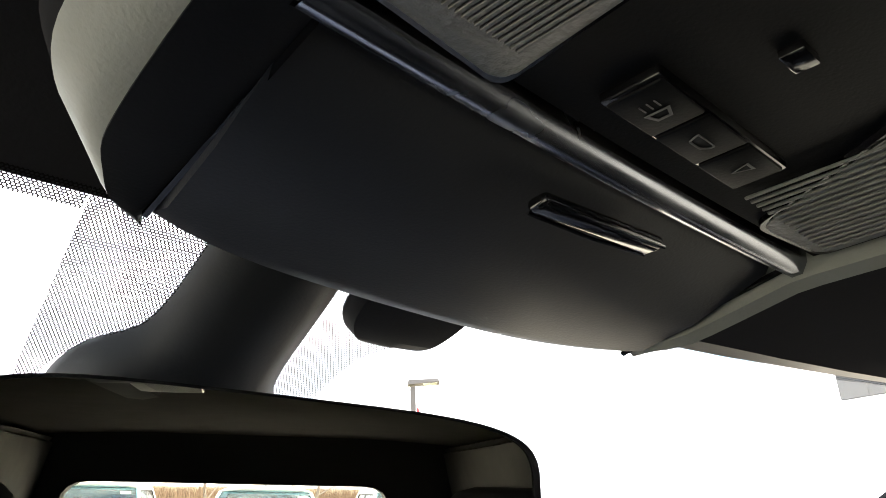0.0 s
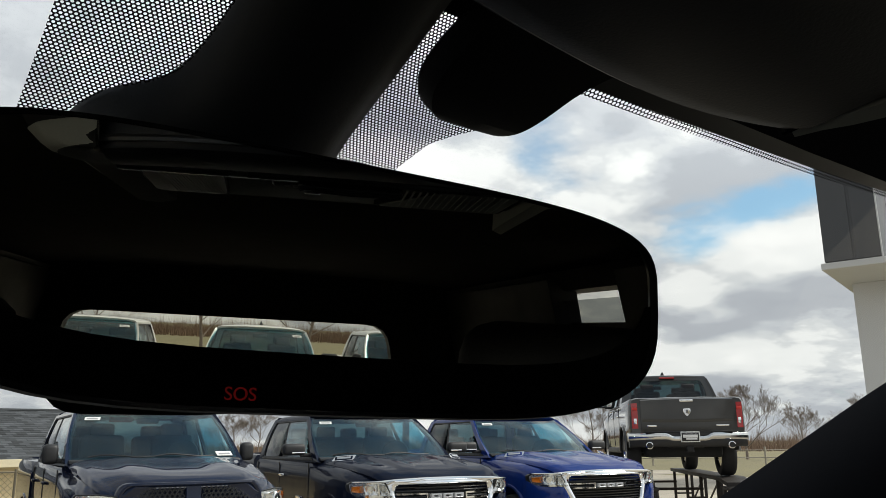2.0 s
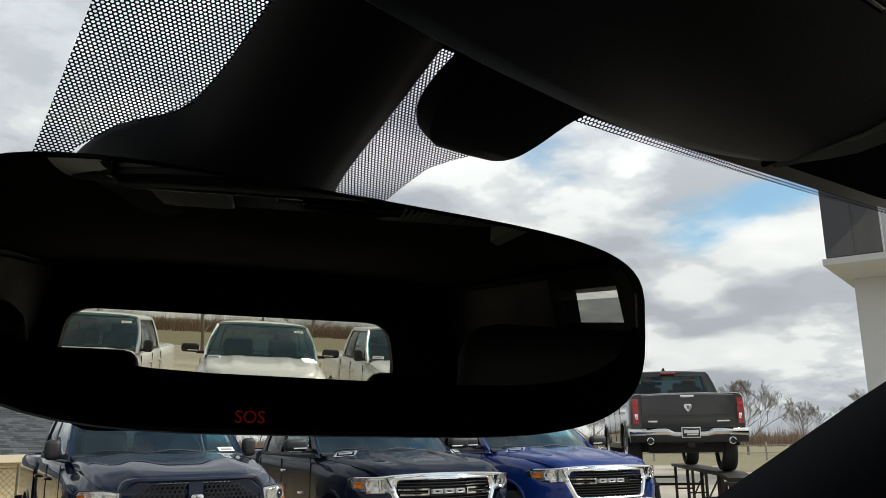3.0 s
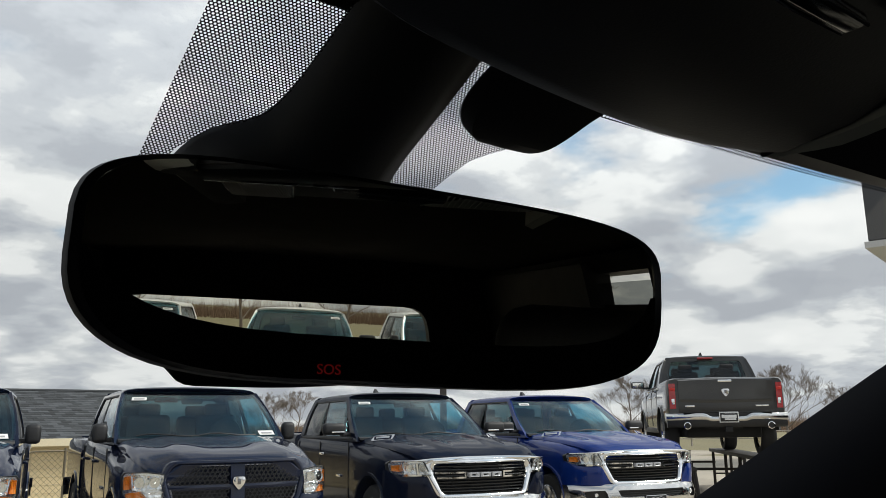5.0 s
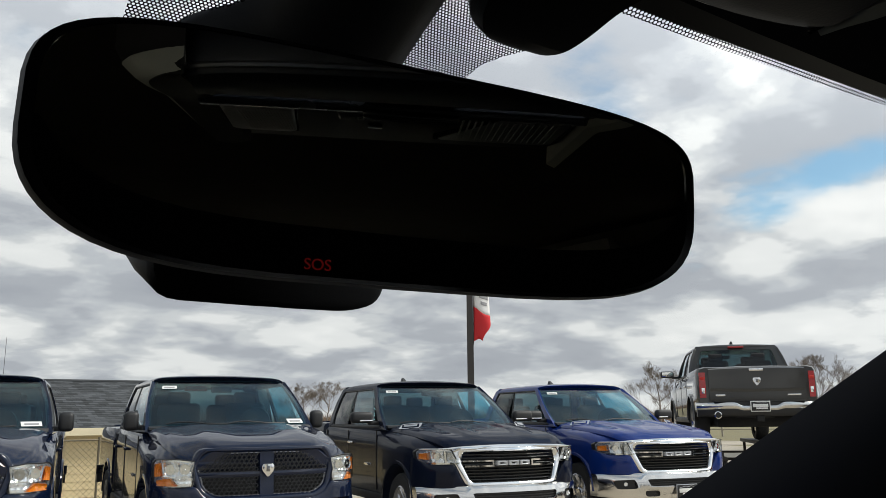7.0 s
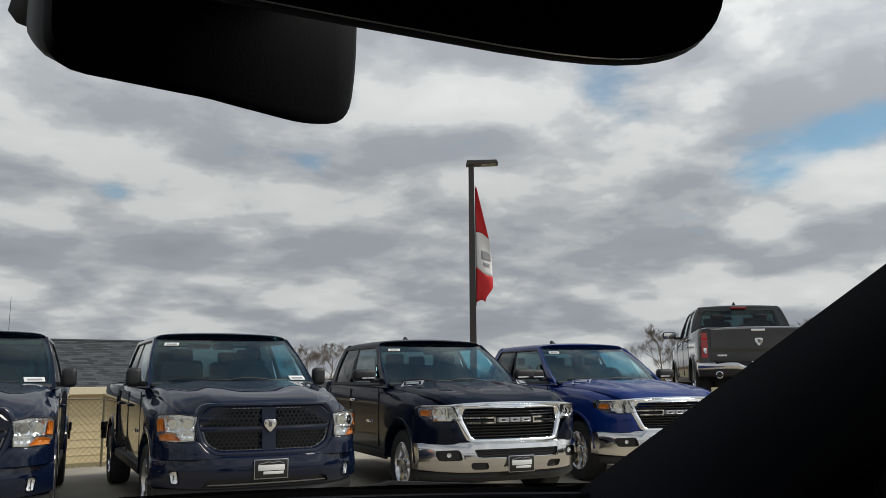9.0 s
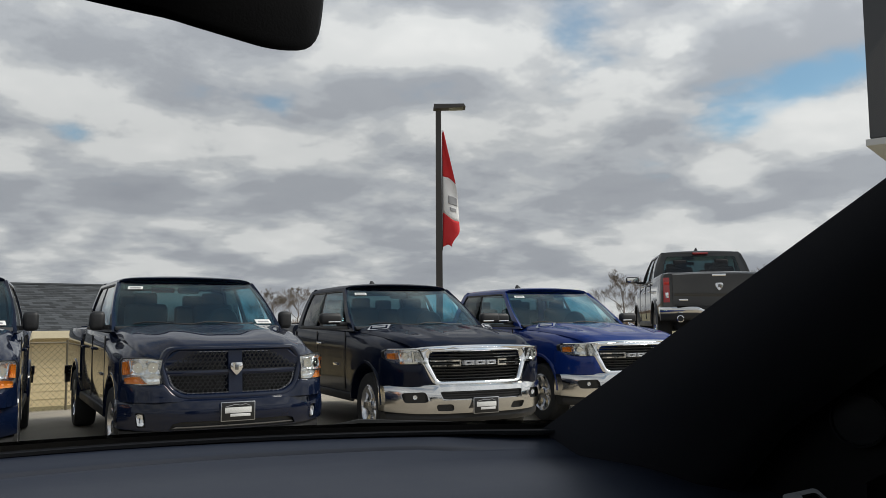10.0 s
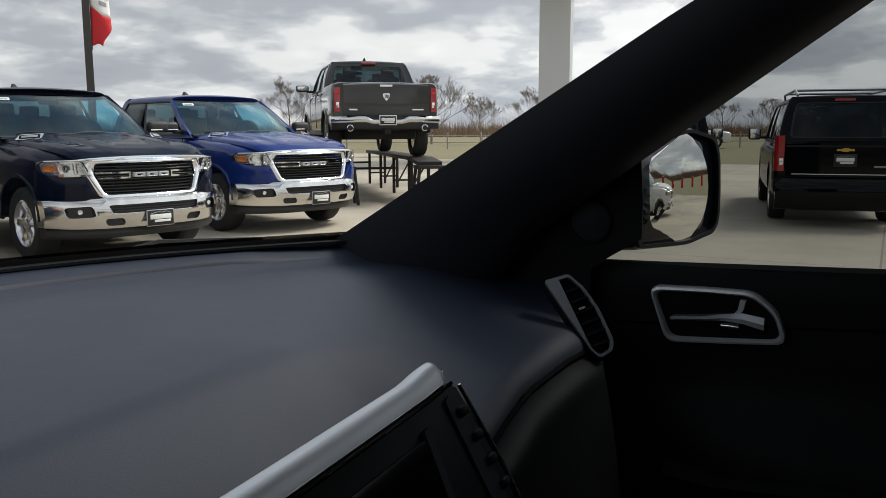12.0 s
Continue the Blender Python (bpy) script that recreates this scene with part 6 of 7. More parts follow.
def woods():
    """The far belt of leafless woods all round: thousands of slim stems and boughs."""
    rn = random.Random(11)
    verts, faces = [], []
    for k in range(34000):
        az = rn.uniform(0, 2 * math.pi)
        d = rn.uniform(125, 190)
        x, y = d * math.sin(az), d * math.cos(az)
        h = rn.uniform(2.2, 4.6) * (0.75 + 0.5 * noise.noise(Vector((x * 0.03, y * 0.03, 0.3)))) * (1.35 if rn.random() < 0.12 else 1)
        w = rn.uniform(0.015, 0.045)
        lean = rn.uniform(-0.25, 0.25) * h
        a = rn.uniform(0, math.pi)
        ux, uy = math.cos(a), math.sin(a)
        gz = ground_z(x, y) - 0.1
        for j in range(3):
            l2 = 0.6 * lean + (j - 1) * rn.uniform(0.15, 0.5) * h * 0.6
            i = len(verts)
            verts.extend([(x - ux * w, y - uy * w, gz), (x + ux * w, y + uy * w, gz), (x - uy * w, y + ux * w, gz), (x + ux * l2, y + uy * l2, gz + h * rn.uniform(0.7, 1.0))])
            faces.extend([(i, i + 1, i + 3), (i + 1, i + 2, i + 3), (i + 2, i, i + 3)])
    for k in range(30000):  # brush between the stems
        az, d = rn.uniform(0, 2 * math.pi), rn.uniform(122, 150)
        x, y = d * math.sin(az), d * math.cos(az)
        gz, h, w = ground_z(x, y) - 0.1, rn.uniform(0.7, 2.3), rn.uniform(0.04, 0.11)
        ux, uy = math.cos(az), -math.sin(az)
        l2 = rn.uniform(-0.4, 0.4)
        i = len(verts)
        verts.extend([(x - ux * w, y - uy * w, gz), (x + ux * w, y + uy * w, gz), (x + uy * w, y - ux * w, gz), (x + ux * l2, y + uy * l2, gz + h)])
        faces.extend([(i, i + 1, i + 3), (i + 1, i + 2, i + 3), (i + 2, i, i + 3)])
    me = bpy.data.meshes.new("far_woods")
    me.from_pydata(verts, [], faces)
    me.materials.append(M["brush"])
    tagged(new("far_woods", me), "far belt of leafless brown winter woods", "woods", kind="stuff")


woods()


def seal_line(points):
    """A bead of black crack sealant on the concrete."""
    t = thing("crack_sealant", "dark wavy line of crack sealant on the concrete", "crack", group="sealed cracks", kind="structure")
    part("bead", tube([(x, y, ground_z(x, y) + 0.002) for x, y in points], 0.007, 6), M["under"], t)


rn_ = random.Random(17)
for k in range(4):
    x, y = 7.98 + 0.20 * k, 6.12 + 0.13 * k
    seal_line([(x + 0.13 * j, y + rn_.uniform(-0.10, 0.10)) for j in range(5)])


# ---- the car around the camera (heading +y, the console's front edge at y = 0) ----
HEAD_Y, HEAD_Z = 0.085, 1.640  # top edge of the windscreen
DASH_Z = 1.262


def base_y(x):
    return 0.775 - 0.72 * x * x


def screen_at(x, t, out=0.0):
    """A point of the windscreen: t = 0 at the top edge, 1 at the cowl."""
    top = Vector((x, HEAD_Y - 0.01 * x * x, HEAD_Z + 0.055 * x * x))
    low = Vector((x * 1.08, base_y(x * 1.08), 1.296))
    p = top.lerp(low, t)
    return p + Vector((0, 0.45, 0.89)) * (out + 0.012 * math.sin(math.pi * t))


car = thing("parked_car", "black-trimmed cabin of a parked SUV seen from within", "car")


def grid_sheet(f, us, vs, bm=None, uv=None):
    bm = bm or bmesh.new()
    lay = bm.loops.layers.uv.new("UVMap") if uv else None
    vv = [[bm.verts.new(f(u, v)) for u in us] for v in vs]
    for j in range(len(vs) - 1):
        for i in range(len(us) - 1):
            fc = bm.faces.new((vv[j][i], vv[j][i + 1], vv[j + 1][i + 1], vv[j + 1][i]))
            if uv:
                for lp, (a, b) in zip(fc.loops, ((i, j), (i + 1, j), (i + 1, j + 1), (i, j + 1))):
                    lp[lay].uv = uv(us[a], vs[b])
    return bm


def no_shadow(ob):
    ob.visible_shadow = False
    return ob


ws = part("windscreen", grid_sheet(lambda x, t: screen_at(x, t), lin(-0.66, 0.66, 25), lin(0, 1, 9)), M["clear"], car, "clear laminated windscreen")
no_shadow(ws)


# black print on the glass: dotted bands round the edge and beside the mirror foot
def print_on(name, outline, material, parent, label="", out=-0.003, pitch=0.0016):
    """A flat print on the windscreen inside an outline of (x, t)."""
    bm = bmesh.new()
    lay = bm.loops.layers.uv.new("UVMap")
    vs = [bm.verts.new(screen_at(x, t, out)) for x, t in outline]
    fc = bm.faces.new(vs)
    for lp, (x, t) in zip(fc.loops, outline):
        lp[lay].uv = (x / pitch, t * 0.78 / (pitch * 1.7))
    return part(name, bm, material, parent, label, smooth=0)


def strip_on(name, x0, x1, t0, t1, material, parent, n=24, pitch=0.0016, out=-0.003):
    bm = grid_sheet(lambda x, t: screen_at(x, t0(x) + (t1(x) - t0(x)) * t, out), lin(x0, x1, n), [0, 1], uv=lambda x, t: (x / pitch, (t0(x) + (t1(x) - t0(x)) * t) * 0.78 / (pitch * 1.7)))
    return part(name, bm, material, parent, smooth=60)


def tx(y):
    """t on the glass for a distance y ahead of the console edge, near the middle."""
    return (y - HEAD_Y) / (0.775 - HEAD_Y)


frit = [
    print_on("frit_dots", [(-0.076, tx(0.070)), (-0.024, tx(0.070)), (-0.025, tx(0.100)), (-0.028, tx(0.127)), (-0.036, tx(0.138)), (-0.048, tx(0.145)), (-0.058, tx(0.160)), (-0.062, tx(0.176)), (-0.070, tx(0.176))], M["frit"], ws, "black dotted print on the glass"),
    print_on("frit_dots", [(0.020, tx(0.070)), (0.055, tx(0.070)), (0.060, tx(0.110)), (0.094, tx(0.118)), (0.084, tx(0.125)), (0.077, tx(0.132)), (0.073, tx(0.146)), (0.069, tx(0.170)), (0.020, tx(0.170))], M["frit"], ws, "black dotted print on the glass"),
]
strip_on("frit_black", 0.105, 0.58, lambda x: -0.03, lambda x: 0.001 - 0.016 * x, M["plateink"], ws)
strip_on("frit_band", 0.105, 0.58, lambda x: 0.001 - 0.016 * x, lambda x: 0.0070 - 0.016 * x, M["frit_edge"], ws, pitch=0.0025)
strip_on("frit_band", -0.56, -0.076, lambda x: -0.02, lambda x: -0.001, M["frit"], ws)
strip_on("frit_band", -0.56, 0.56, lambda x: 0.979, lambda x: 0.990, M["frit_fine"], ws, 30)
strip_on("frit_black", -0.56, 0.56, lambda x: 0.990, lambda x: 1.03, M["plateink"], ws, 30)

# cowl and wiper just outside the glass
part("cowl", grid_sheet(lambda x, v: Vector((x, base_y(x) + 0.01 + 0.16 * v, 1.225 - 0.06 * v)), lin(-0.62, 0.62, 13), [0, 1]), M["trim"], car, "black plastic cowl")
part("wiper_arm", tube([(0.34, base_y(0.34) + 0.03, 1.284), (0.40, base_y(0.40) + 0.03, 1.298), (0.50, base_y(0.50) + 0.03, 1.294)], [0.0045, 0.004, 0.003], 6), M["under"], car, "black wiper arm")

# headliner, header and roof skin
hd = grid_sheet(lambda x, y: Vector((x, y, 1.662 + 0.040 * smooth(0.08, -0.35, y) - 0.018 * (abs(x) / 0.66) ** 3)), lin(-0.66, 0.66, 17), lin(0.03, -2.35, 15))
part("headliner", hd, M["liner"], car, "dark grey cloth headliner")
part("header", loft([[(x, HEAD_Y + dy - 0.01 * x * x, HEAD_Z + dz + 0.055 * x * x) for dy, dz in ((-0.004, 0.003), (-0.014, 0.002), (-0.10, 0.022), (-0.10, 0.05), (0.0, 0.03))] for x in lin(-0.60, 0.60, 13)]), M["visorcloth"], car, "black windscreen header")
part("roof_skin", grid_sheet(lambda x, y: Vector((x, y, 1.750 - 0.03 * (abs(x) / 0.7) ** 3 - 0.06 * smooth(-0.2, 0.08, y))), lin(-0.70, 0.70, 13), lin(0.080, -2.5, 11)), M["black"], car, "black roof skin")


def a_pillar(s):
    """Trim from the dash corner to the roof: glass-side edge, rounded face, door-side edge."""
    rings = []
    for t in lin(-0.12, 1.22, 12):
        e = Vector((0.544, 0.54, 1.299)).lerp(Vector((0.543, 0.15, 1.534)), t)
        e.z += -0.020 * max(0, t - 1.0)
        d = Vector((0.635, 0.435, 1.225)).lerp(Vector((0.622, -0.02, 1.548)), t)
        if t < 0.25:
            d += Vector((0.0, -0.05, -0.02)) * (0.25 - t) / 0.37
        mid = (e + d) / 2 + Vector((-0.018, -0.012, -0.008))
        q1, q3 = e.lerp(mid, 0.5) + Vector((-0.010, -0.002, 0)), d.lerp(mid, 0.5) + Vector((-0.004, -0.008, 0))
        o1, o2 = d + Vector((0.05, 0.03, 0.0)), e + Vector((0.055, 0.012, -0.006))
        rings.append([Vector((s * p.x, p.y, p.z)) for p in (e, q1, mid, q3, d, o1, o2)])
    return part("windscreen_pillar", loft(rings), M["pillartrim"], car, "black pillar trim", smooth=60)


a_pillar(1)
a_pillar(-1)

# shell behind the front seats: side walls with windows, tailgate with the rear window
for s in (-1, 1):
    for y0, y1 in ((-0.60, -1.01), (-1.345, -2.40)):
        part("pillar_trim", loft([[(s * 0.70, y, 1.24), (s * 0.66, y, 1.45), (s * 0.60, y, 1.66), (s * 0.66, y, 1.68), (s * 0.76, y, 1.24)] for y in (y0, y1)]), M["cabin"], car, "black pillar trim")
    part("side_lower", box((s * 0.76, -1.30, 0.80), (0.12, 1.8, 0.90), 0.02), M["cabin"], car, "black door trim")
    part("roof_rail", loft([[(s * 0.64, y, 1.640), (s * 0.60, y, 1.675), (s * 0.70, y, 1.70), (s * 0.70, y, 1.640)] for y in (0.05, -0.6, -1.4, -2.3)]), M["cabin"], car)
    for y0, y1 in ((-1.01, -1.345),):
        part("rear_side_glass", grid_sheet(lambda y, v: Vector((s * (0.662 - 0.02 * v), y, 1.572 + 0.046 * v)), lin(y0, y1, 5), lin(0, 1, 4)), M["sideglass"], car, "tinted side glass")
        part("rear_side_trim", loft([[(s * 0.70, y, 1.24), (s * 0.660, y, 1.572), (s * 0.70, y, 1.572), (s * 0.76, y, 1.24)] for y in (y0, y1)]), M["cabin"], car, "black trim under the side glass")
no_shadow(part("driver_window", grid_sheet(lambda u, v: Vector((-0.742 + 0.10 * v, -0.70 + (1.06 - 0.39 * v) * u, 1.25 + 0.36 * v)), lin(0, 1, 6), lin(0, 1, 5)), M["driverglass"], car, "lightly tinted door glass"))
part("driver_door", box((-0.77, -0.02, 0.83), (0.12, 0.85, 0.86), 0.02), M["cabin"], car, "black driver's door trim")
part("tailgate_lower", box((0, -2.42, 0.85), (1.45, 0.10, 0.80), 0.03), M["cabin"], car, "black tailgate trim")
hole = rounded([(-0.60, 1.35), (0.46, 1.35), (0.42, 1.552), (-0.56, 1.552)], 0.07)
rim_ = rounded([(-0.74, 1.20), (0.74, 1.20), (0.66, 1.70), (-0.66, 1.70)], 0.05)
part("tailgate_frame", ring_plate(rim_, hole, lambda q: (q[0], -2.40 + 0.22 * (q[1] - 1.2) - q[2], q[1]), 0.06), M["cabin"], car, "black rear window surround")
no_shadow(part("rear_glass", prism(hole, lambda q: (q[0], -2.42 + 0.22 * (q[1] - 1.2) - q[2], q[1]), 0.006), M["clear"], car, "rear window glass"))
part("floor_pan", box((0, -0.9, 0.42), (1.5, 3.2, 0.08), 0.02), M["under"], car, "dark floor")
part("firewall", box((0, 0.80, 0.85), (1.5, 0.06, 0.80), 0.02), M["under"], car, "dark bulkhead")


def front_seat(x, label):
    t = thing("car_seat", label, "seat", Matrix.Translation((0, 0.34, 0)), group="seats of the parked car")
    part("cushion", box((x, -0.55, 0.68), (0.50, 0.52, 0.18), 0.06, 3), M["leather"], t)
    part("backrest", loft([[(x + w * c, y + 0.09 * d, z) for c, d in ((1, -0.6), (0.85, 0.7), (0, 0.45), (-0.85, 0.7), (-1, -0.6), (-0.7, -1), (0.7, -1))] for w, y, z in ((0.24, -0.80, 0.72), (0.26, -0.84, 0.95), (0.25, -0.90, 1.18), (0.17, -0.95, 1.31))]), M["leather"], t)
    part("headrest", box((x, -0.98, 1.455), (0.28, 0.11, 0.19), 0.045, 3, Matrix.Rotation(-0.15, 3, "X")), M["leather"], t)
    for d in (-0.06, 0.06):
        part("headrest_post", tube([(x + d, -0.96, 1.28), (x + d, -0.975, 1.36)], 0.006, 6), M["chrome"], t, "chrome post")


front_seat(0.37, "black leather front passenger seat with a headrest")
front_seat(-0.40, "black leather driver's seat with a headrest")


def rear_bench():
    t = thing("rear_bench", "black leather rear bench with three headrests", "seat", group="seats of the parked car")
    part("cushion", box((0, -1.45, 0.70), (1.30, 0.50, 0.18), 0.05, 3), M["leather"], t)
    part("backrest", box((0, -1.75, 1.00), (1.30, 0.16, 0.52), 0.05, 3, Matrix.Rotation(-0.2, 3, "X")), M["leather"], t)
    for x, z in ((-0.42, 1.385), (0, 1.30), (0.42, 1.355)):
        part("headrest", box((x, -1.83, z), (0.27, 0.10, 0.13), 0.04, 3), M["leather"], t)


rear_bench()


# ---- overhead console ----
def console():
    """Built on its own axes: front corners at y = 0, the bright strip at y = -0.08."""
    W, ZF, ZR = 0.105, 1.595, 1.606
    t = thing("overhead_console", "black overhead console with lamps and a sunglasses bin", "overhead console", Matrix.Translation((0.020, -0.006, 0)) @ Matrix.Rotation(radians(5.4), 4, "Z"))

    def front(x):
        return 0.0195 * (1 - (abs(x) / W) ** 2.8) + 0.004 * smooth(0.03, 0.10, -x)

    def strip(x):
        return -0.0772 - 0.20 * (x + 0.02) ** 2

    def zat(y):
        return ZF + (ZR - ZF) * min(1.0, max(0.0, -y / 0.08))

    rows = []
    for k in lin(-1, 1, 21):
        xf, xr = k * (W - 0.001), -0.0095 + k * (W - 0.0025)
        f, r = front(xf), strip(xr) + 0.006
        prof = [(xr, r, ZR + 0.003), (xr, r + 0.003, ZR - 0.001), ((xf + xr) / 2, (f + r) / 2, (ZF + ZR) / 2 - 0.005), (xf, f - 0.010, ZF - 0.002), (xf, f - 0.002, ZF), (xf, f, ZF + 0.005), (xf, f - 0.004, ZF + 0.02), (xf, f - 0.02, ZF + 0.05), (xr, r, ZF + 0.055)]
        rows.append(prof)
    part("bin_door", loft(rows), M["console"], t, "black sunglasses bin door", smooth=50)
    part("bin_lip", tube([(x, front(x) + 0.0004, ZF + 0.0035) for x in lin(-W, W, 21)], 0.0014, 6), M["dullchrome"], t, "thin pale satin metal edge")
    for s in (-1, 1):
        rings, side, skirt = [], [], []
        if s < 0:
            # (y, inner edge, outer edge): swells behind the corner, then draws in again
            keys = [(0.010, -0.1030, -0.1040), (0.002, -0.1150, -0.1195), (-0.0095, -0.1224, -0.1330), (-0.020, -0.1273, -0.1420), (-0.034, -0.1297, -0.1490), (-0.050, -0.1312, -0.1510), (-0.070, -0.1325, -0.1495), (-0.100, -0.1335, -0.1460), (-0.150, -0.1340, -0.1420), (-0.200, -0.1340, -0.1400)]
            for ((y, xi, xo),) in glide([[k] for k in keys], 3):
                z = zat(y) - 0.0015 * smooth(0.002, -0.035, y)
                xs_ = -W + 0.0012 - 0.0075 * min(1.0, max(0.0, -y / 0.08))
                side.append([(xs_, y, z + 0.001), ((xs_ + xi) / 2, y, z - 0.0012), (xi, y, z - 0.0004), (xi - 0.001, y, z + 0.004), (xs_, y, z + 0.03)])
                d = xo - xi
                rings.append([(xi, y, z), (xi + 0.22 * d, y, z + 0.0010), (xi + 0.48 * d, y, z + 0.0042), (xi + 0.80 * d, y, z + 0.0100), (xi + 0.68 * d, y, z + 0.0115), (xi, y, z + 0.006)])
                # added black cover: keeps the fairing's lit upper side dark in the mirror
                skirt.append([(xi + 0.62 * d, y, z + 0.0105), (xi + 0.84 * d, y, z + 0.0125), (xo, y, z + 0.018), (xo + 0.001, y, z + 0.06), (xi, y, z + 0.06)])
        else:
            for y in lin(-0.002, -0.20, 22):
                xs_ = W + 0.0012 - 0.0110 * min(1.0, max(0.0, -y / 0.08))
                z = zat(y) - 0.0065 * smooth(0.002, -0.035, y)
                wide = 0.008 + 0.005 * smooth(0.01, -0.05, y)
                rings.append([(xs_, y, z + 0.001), (xs_ + wide * 0.45, y, z - 0.0015), (xs_ + wide * 0.82, y, z + 0.003), (xs_ + wide * 1.0, y, z + 0.014), (xs_ + wide * 1.06, y, z + 0.06), (xs_, y, z + 0.06)])
        # pale colour carries the light that falls in through the windscreen
        part("side_fairing", loft(rings), M["fairing"], t, "rounded console side, its grey lightened for windscreen light", smooth=60)
        if s < 0:
            part("side_panel", loft(side), M["panel"], t, "flat black console flank", smooth=60)
            part("side_skirt", loft(skirt), M["visorcloth"], t, "added black cover that keeps the upper console side dark", smooth=60)
        part("side_seam", tube([(s * W, 0.004 if s < 0 else 0.0, ZF - 0.0005), (-W - 0.006 if s < 0 else W - 0.011, -0.078, ZR - 0.0005)], 0.0012, 5), M["gloss"], t)
    rows = []
    for x in lin(-0.118, 0.096, 25):
        y = strip(x)
        rows.append([(x, y + dy, ZR + dz) for dy, dz in ((0.006, 0.006), (0.0045, -0.001), (0.001, -0.0042), (-0.003, -0.004), (-0.0055, 0.0), (-0.006, 0.008))])
    part("bright_strip", loft(rows), M["strip"], t, "curved dark chrome strip", smooth=60)
    part("switch_panel", loft([[(x, strip(x) - 0.008, ZR + 0.001), (x, strip(x) - 0.03, ZR + 0.001), (x, -0.16, ZR + 0.002), (x, -0.225, ZR + 0.010), (x, -0.25, ZR + 0.05), (x, strip(x) - 0.008, ZR + 0.05)] for x in lin(-0.118, 0.096, 13)]), M["panel"], t, "black switch panel", smooth=40)
    for poly in ([(-0.110, -0.0890), (-0.068, -0.0850), (-0.074, -0.155), (-0.114, -0.155)], [(0.052, -0.0885), (0.090, -0.0925), (0.088, -0.155), (0.014, -0.155)]):
        poly = rounded(poly, 0.005)
        ln = part("reading_lamp", prism(poly, lambda q: (q[0], q[1], ZR - 0.0015 + q[2]), 0.006, bev=0.0008), M["lamplens"], t, "ribbed frosted reading lamp")
        mx_, my_ = sum(u for u, v in poly) / len(poly), sum(v for u, v in poly) / len(poly)
        part("lamp_frame", ring_plate([(mx_ + (u - mx_) * 1.07, my_ + (v - my_) * 1.05) for u, v in poly], poly, lambda q: (q[0], q[1], ZR - 0.001 + q[2]), 0.004), M["gloss"], ln)
        us = [u for u, v in poly]
        for k in range(16):
            xx = min(us) + 0.012 + (max(us) - min(us) - 0.018) * k / 15
            part("lens_rib", box((xx, -0.121, ZR - 0.0018), (0.0011, 0.052, 0.0009), 0.0002, 1), M["lamplens"], ln)
    bz = ZR - 0.0006
    yb = -0.1030
    bt = part("switch_surround", box((-0.0122, yb, bz + 0.0010), (0.0655, 0.0165, 0.004), 0.0012, 2), M["gloss"], t, "gloss black switch surround")
    for k, x in enumerate((-0.0334, -0.0122, 0.0090)):
        b = part("button", box((x, yb, bz + 0.0003), (0.0200, 0.0148, 0.004), 0.0008, 2), M["panel"], bt, "black push switch")
        z = bz - 0.0018
        if k == 0:
            sy = ring_plate([(-0.001, -0.0035), (0.003, -0.002), (0.003, 0.002), (-0.001, 0.0035)], [(-0.0004, -0.0024), (0.0023, -0.0014), (0.0023, 0.0014), (-0.0004, 0.0024)], lambda q: (x + q[0] + 0.001, yb + q[1], z - q[2]), 0.0002)
            for d in (-0.002, 0.0, 0.002):
                box((x - 0.003, yb + d, z - 0.0001), (0.003, 0.0004, 0.0002), bm=sy)
        elif k == 1:
            a = rounded([(-0.0045, -0.0015), (-0.003, 0.0022), (0.0025, 0.0022), (0.0045, 0.0), (0.0045, -0.0015)], 0.0008)
            sy = ring_plate(a, [(u * 0.86, v * 0.74) for u, v in a], lambda q: (x + q[0], yb + q[1], z - q[2]), 0.0002)
        else:
            a = [(-0.0022, -0.003), (0.0022, -0.003), (0.0, 0.003)]
            sy = ring_plate(a, [(u * 0.72, v * 0.72) for u, v in a], lambda q: (x + q[0], yb + q[1], z - q[2]), 0.0002)
        part("symbol", sy, M["symbol"], b, "pale printed symbol", smooth=0)
    part("microphone_slot", box((-0.024, -0.1335, ZR + 0.0008), (0.009, 0.006, 0.003), 0.0006), M["gloss"], t, "small dark slot")
    zl = ZR - 0.0085
    lt = part("bin_pull", box((-0.003, -0.0645, zl), (0.052, 0.0080, 0.0045), 0.0020, 3, Matrix.Rotation(radians(-5), 3, "Z")), M["gloss"], t, "gloss finger pull")
    for d in (-0.0036, 0.0036):
        part("pull_edge", tube([(-0.028, -0.0622 + d, zl - 0.0018), (-0.003, -0.0645 + d * 1.1, zl - 0.0024), (0.022, -0.0668 + d, zl - 0.0018)], 0.0006, 5), M["chrome"], lt)


console()


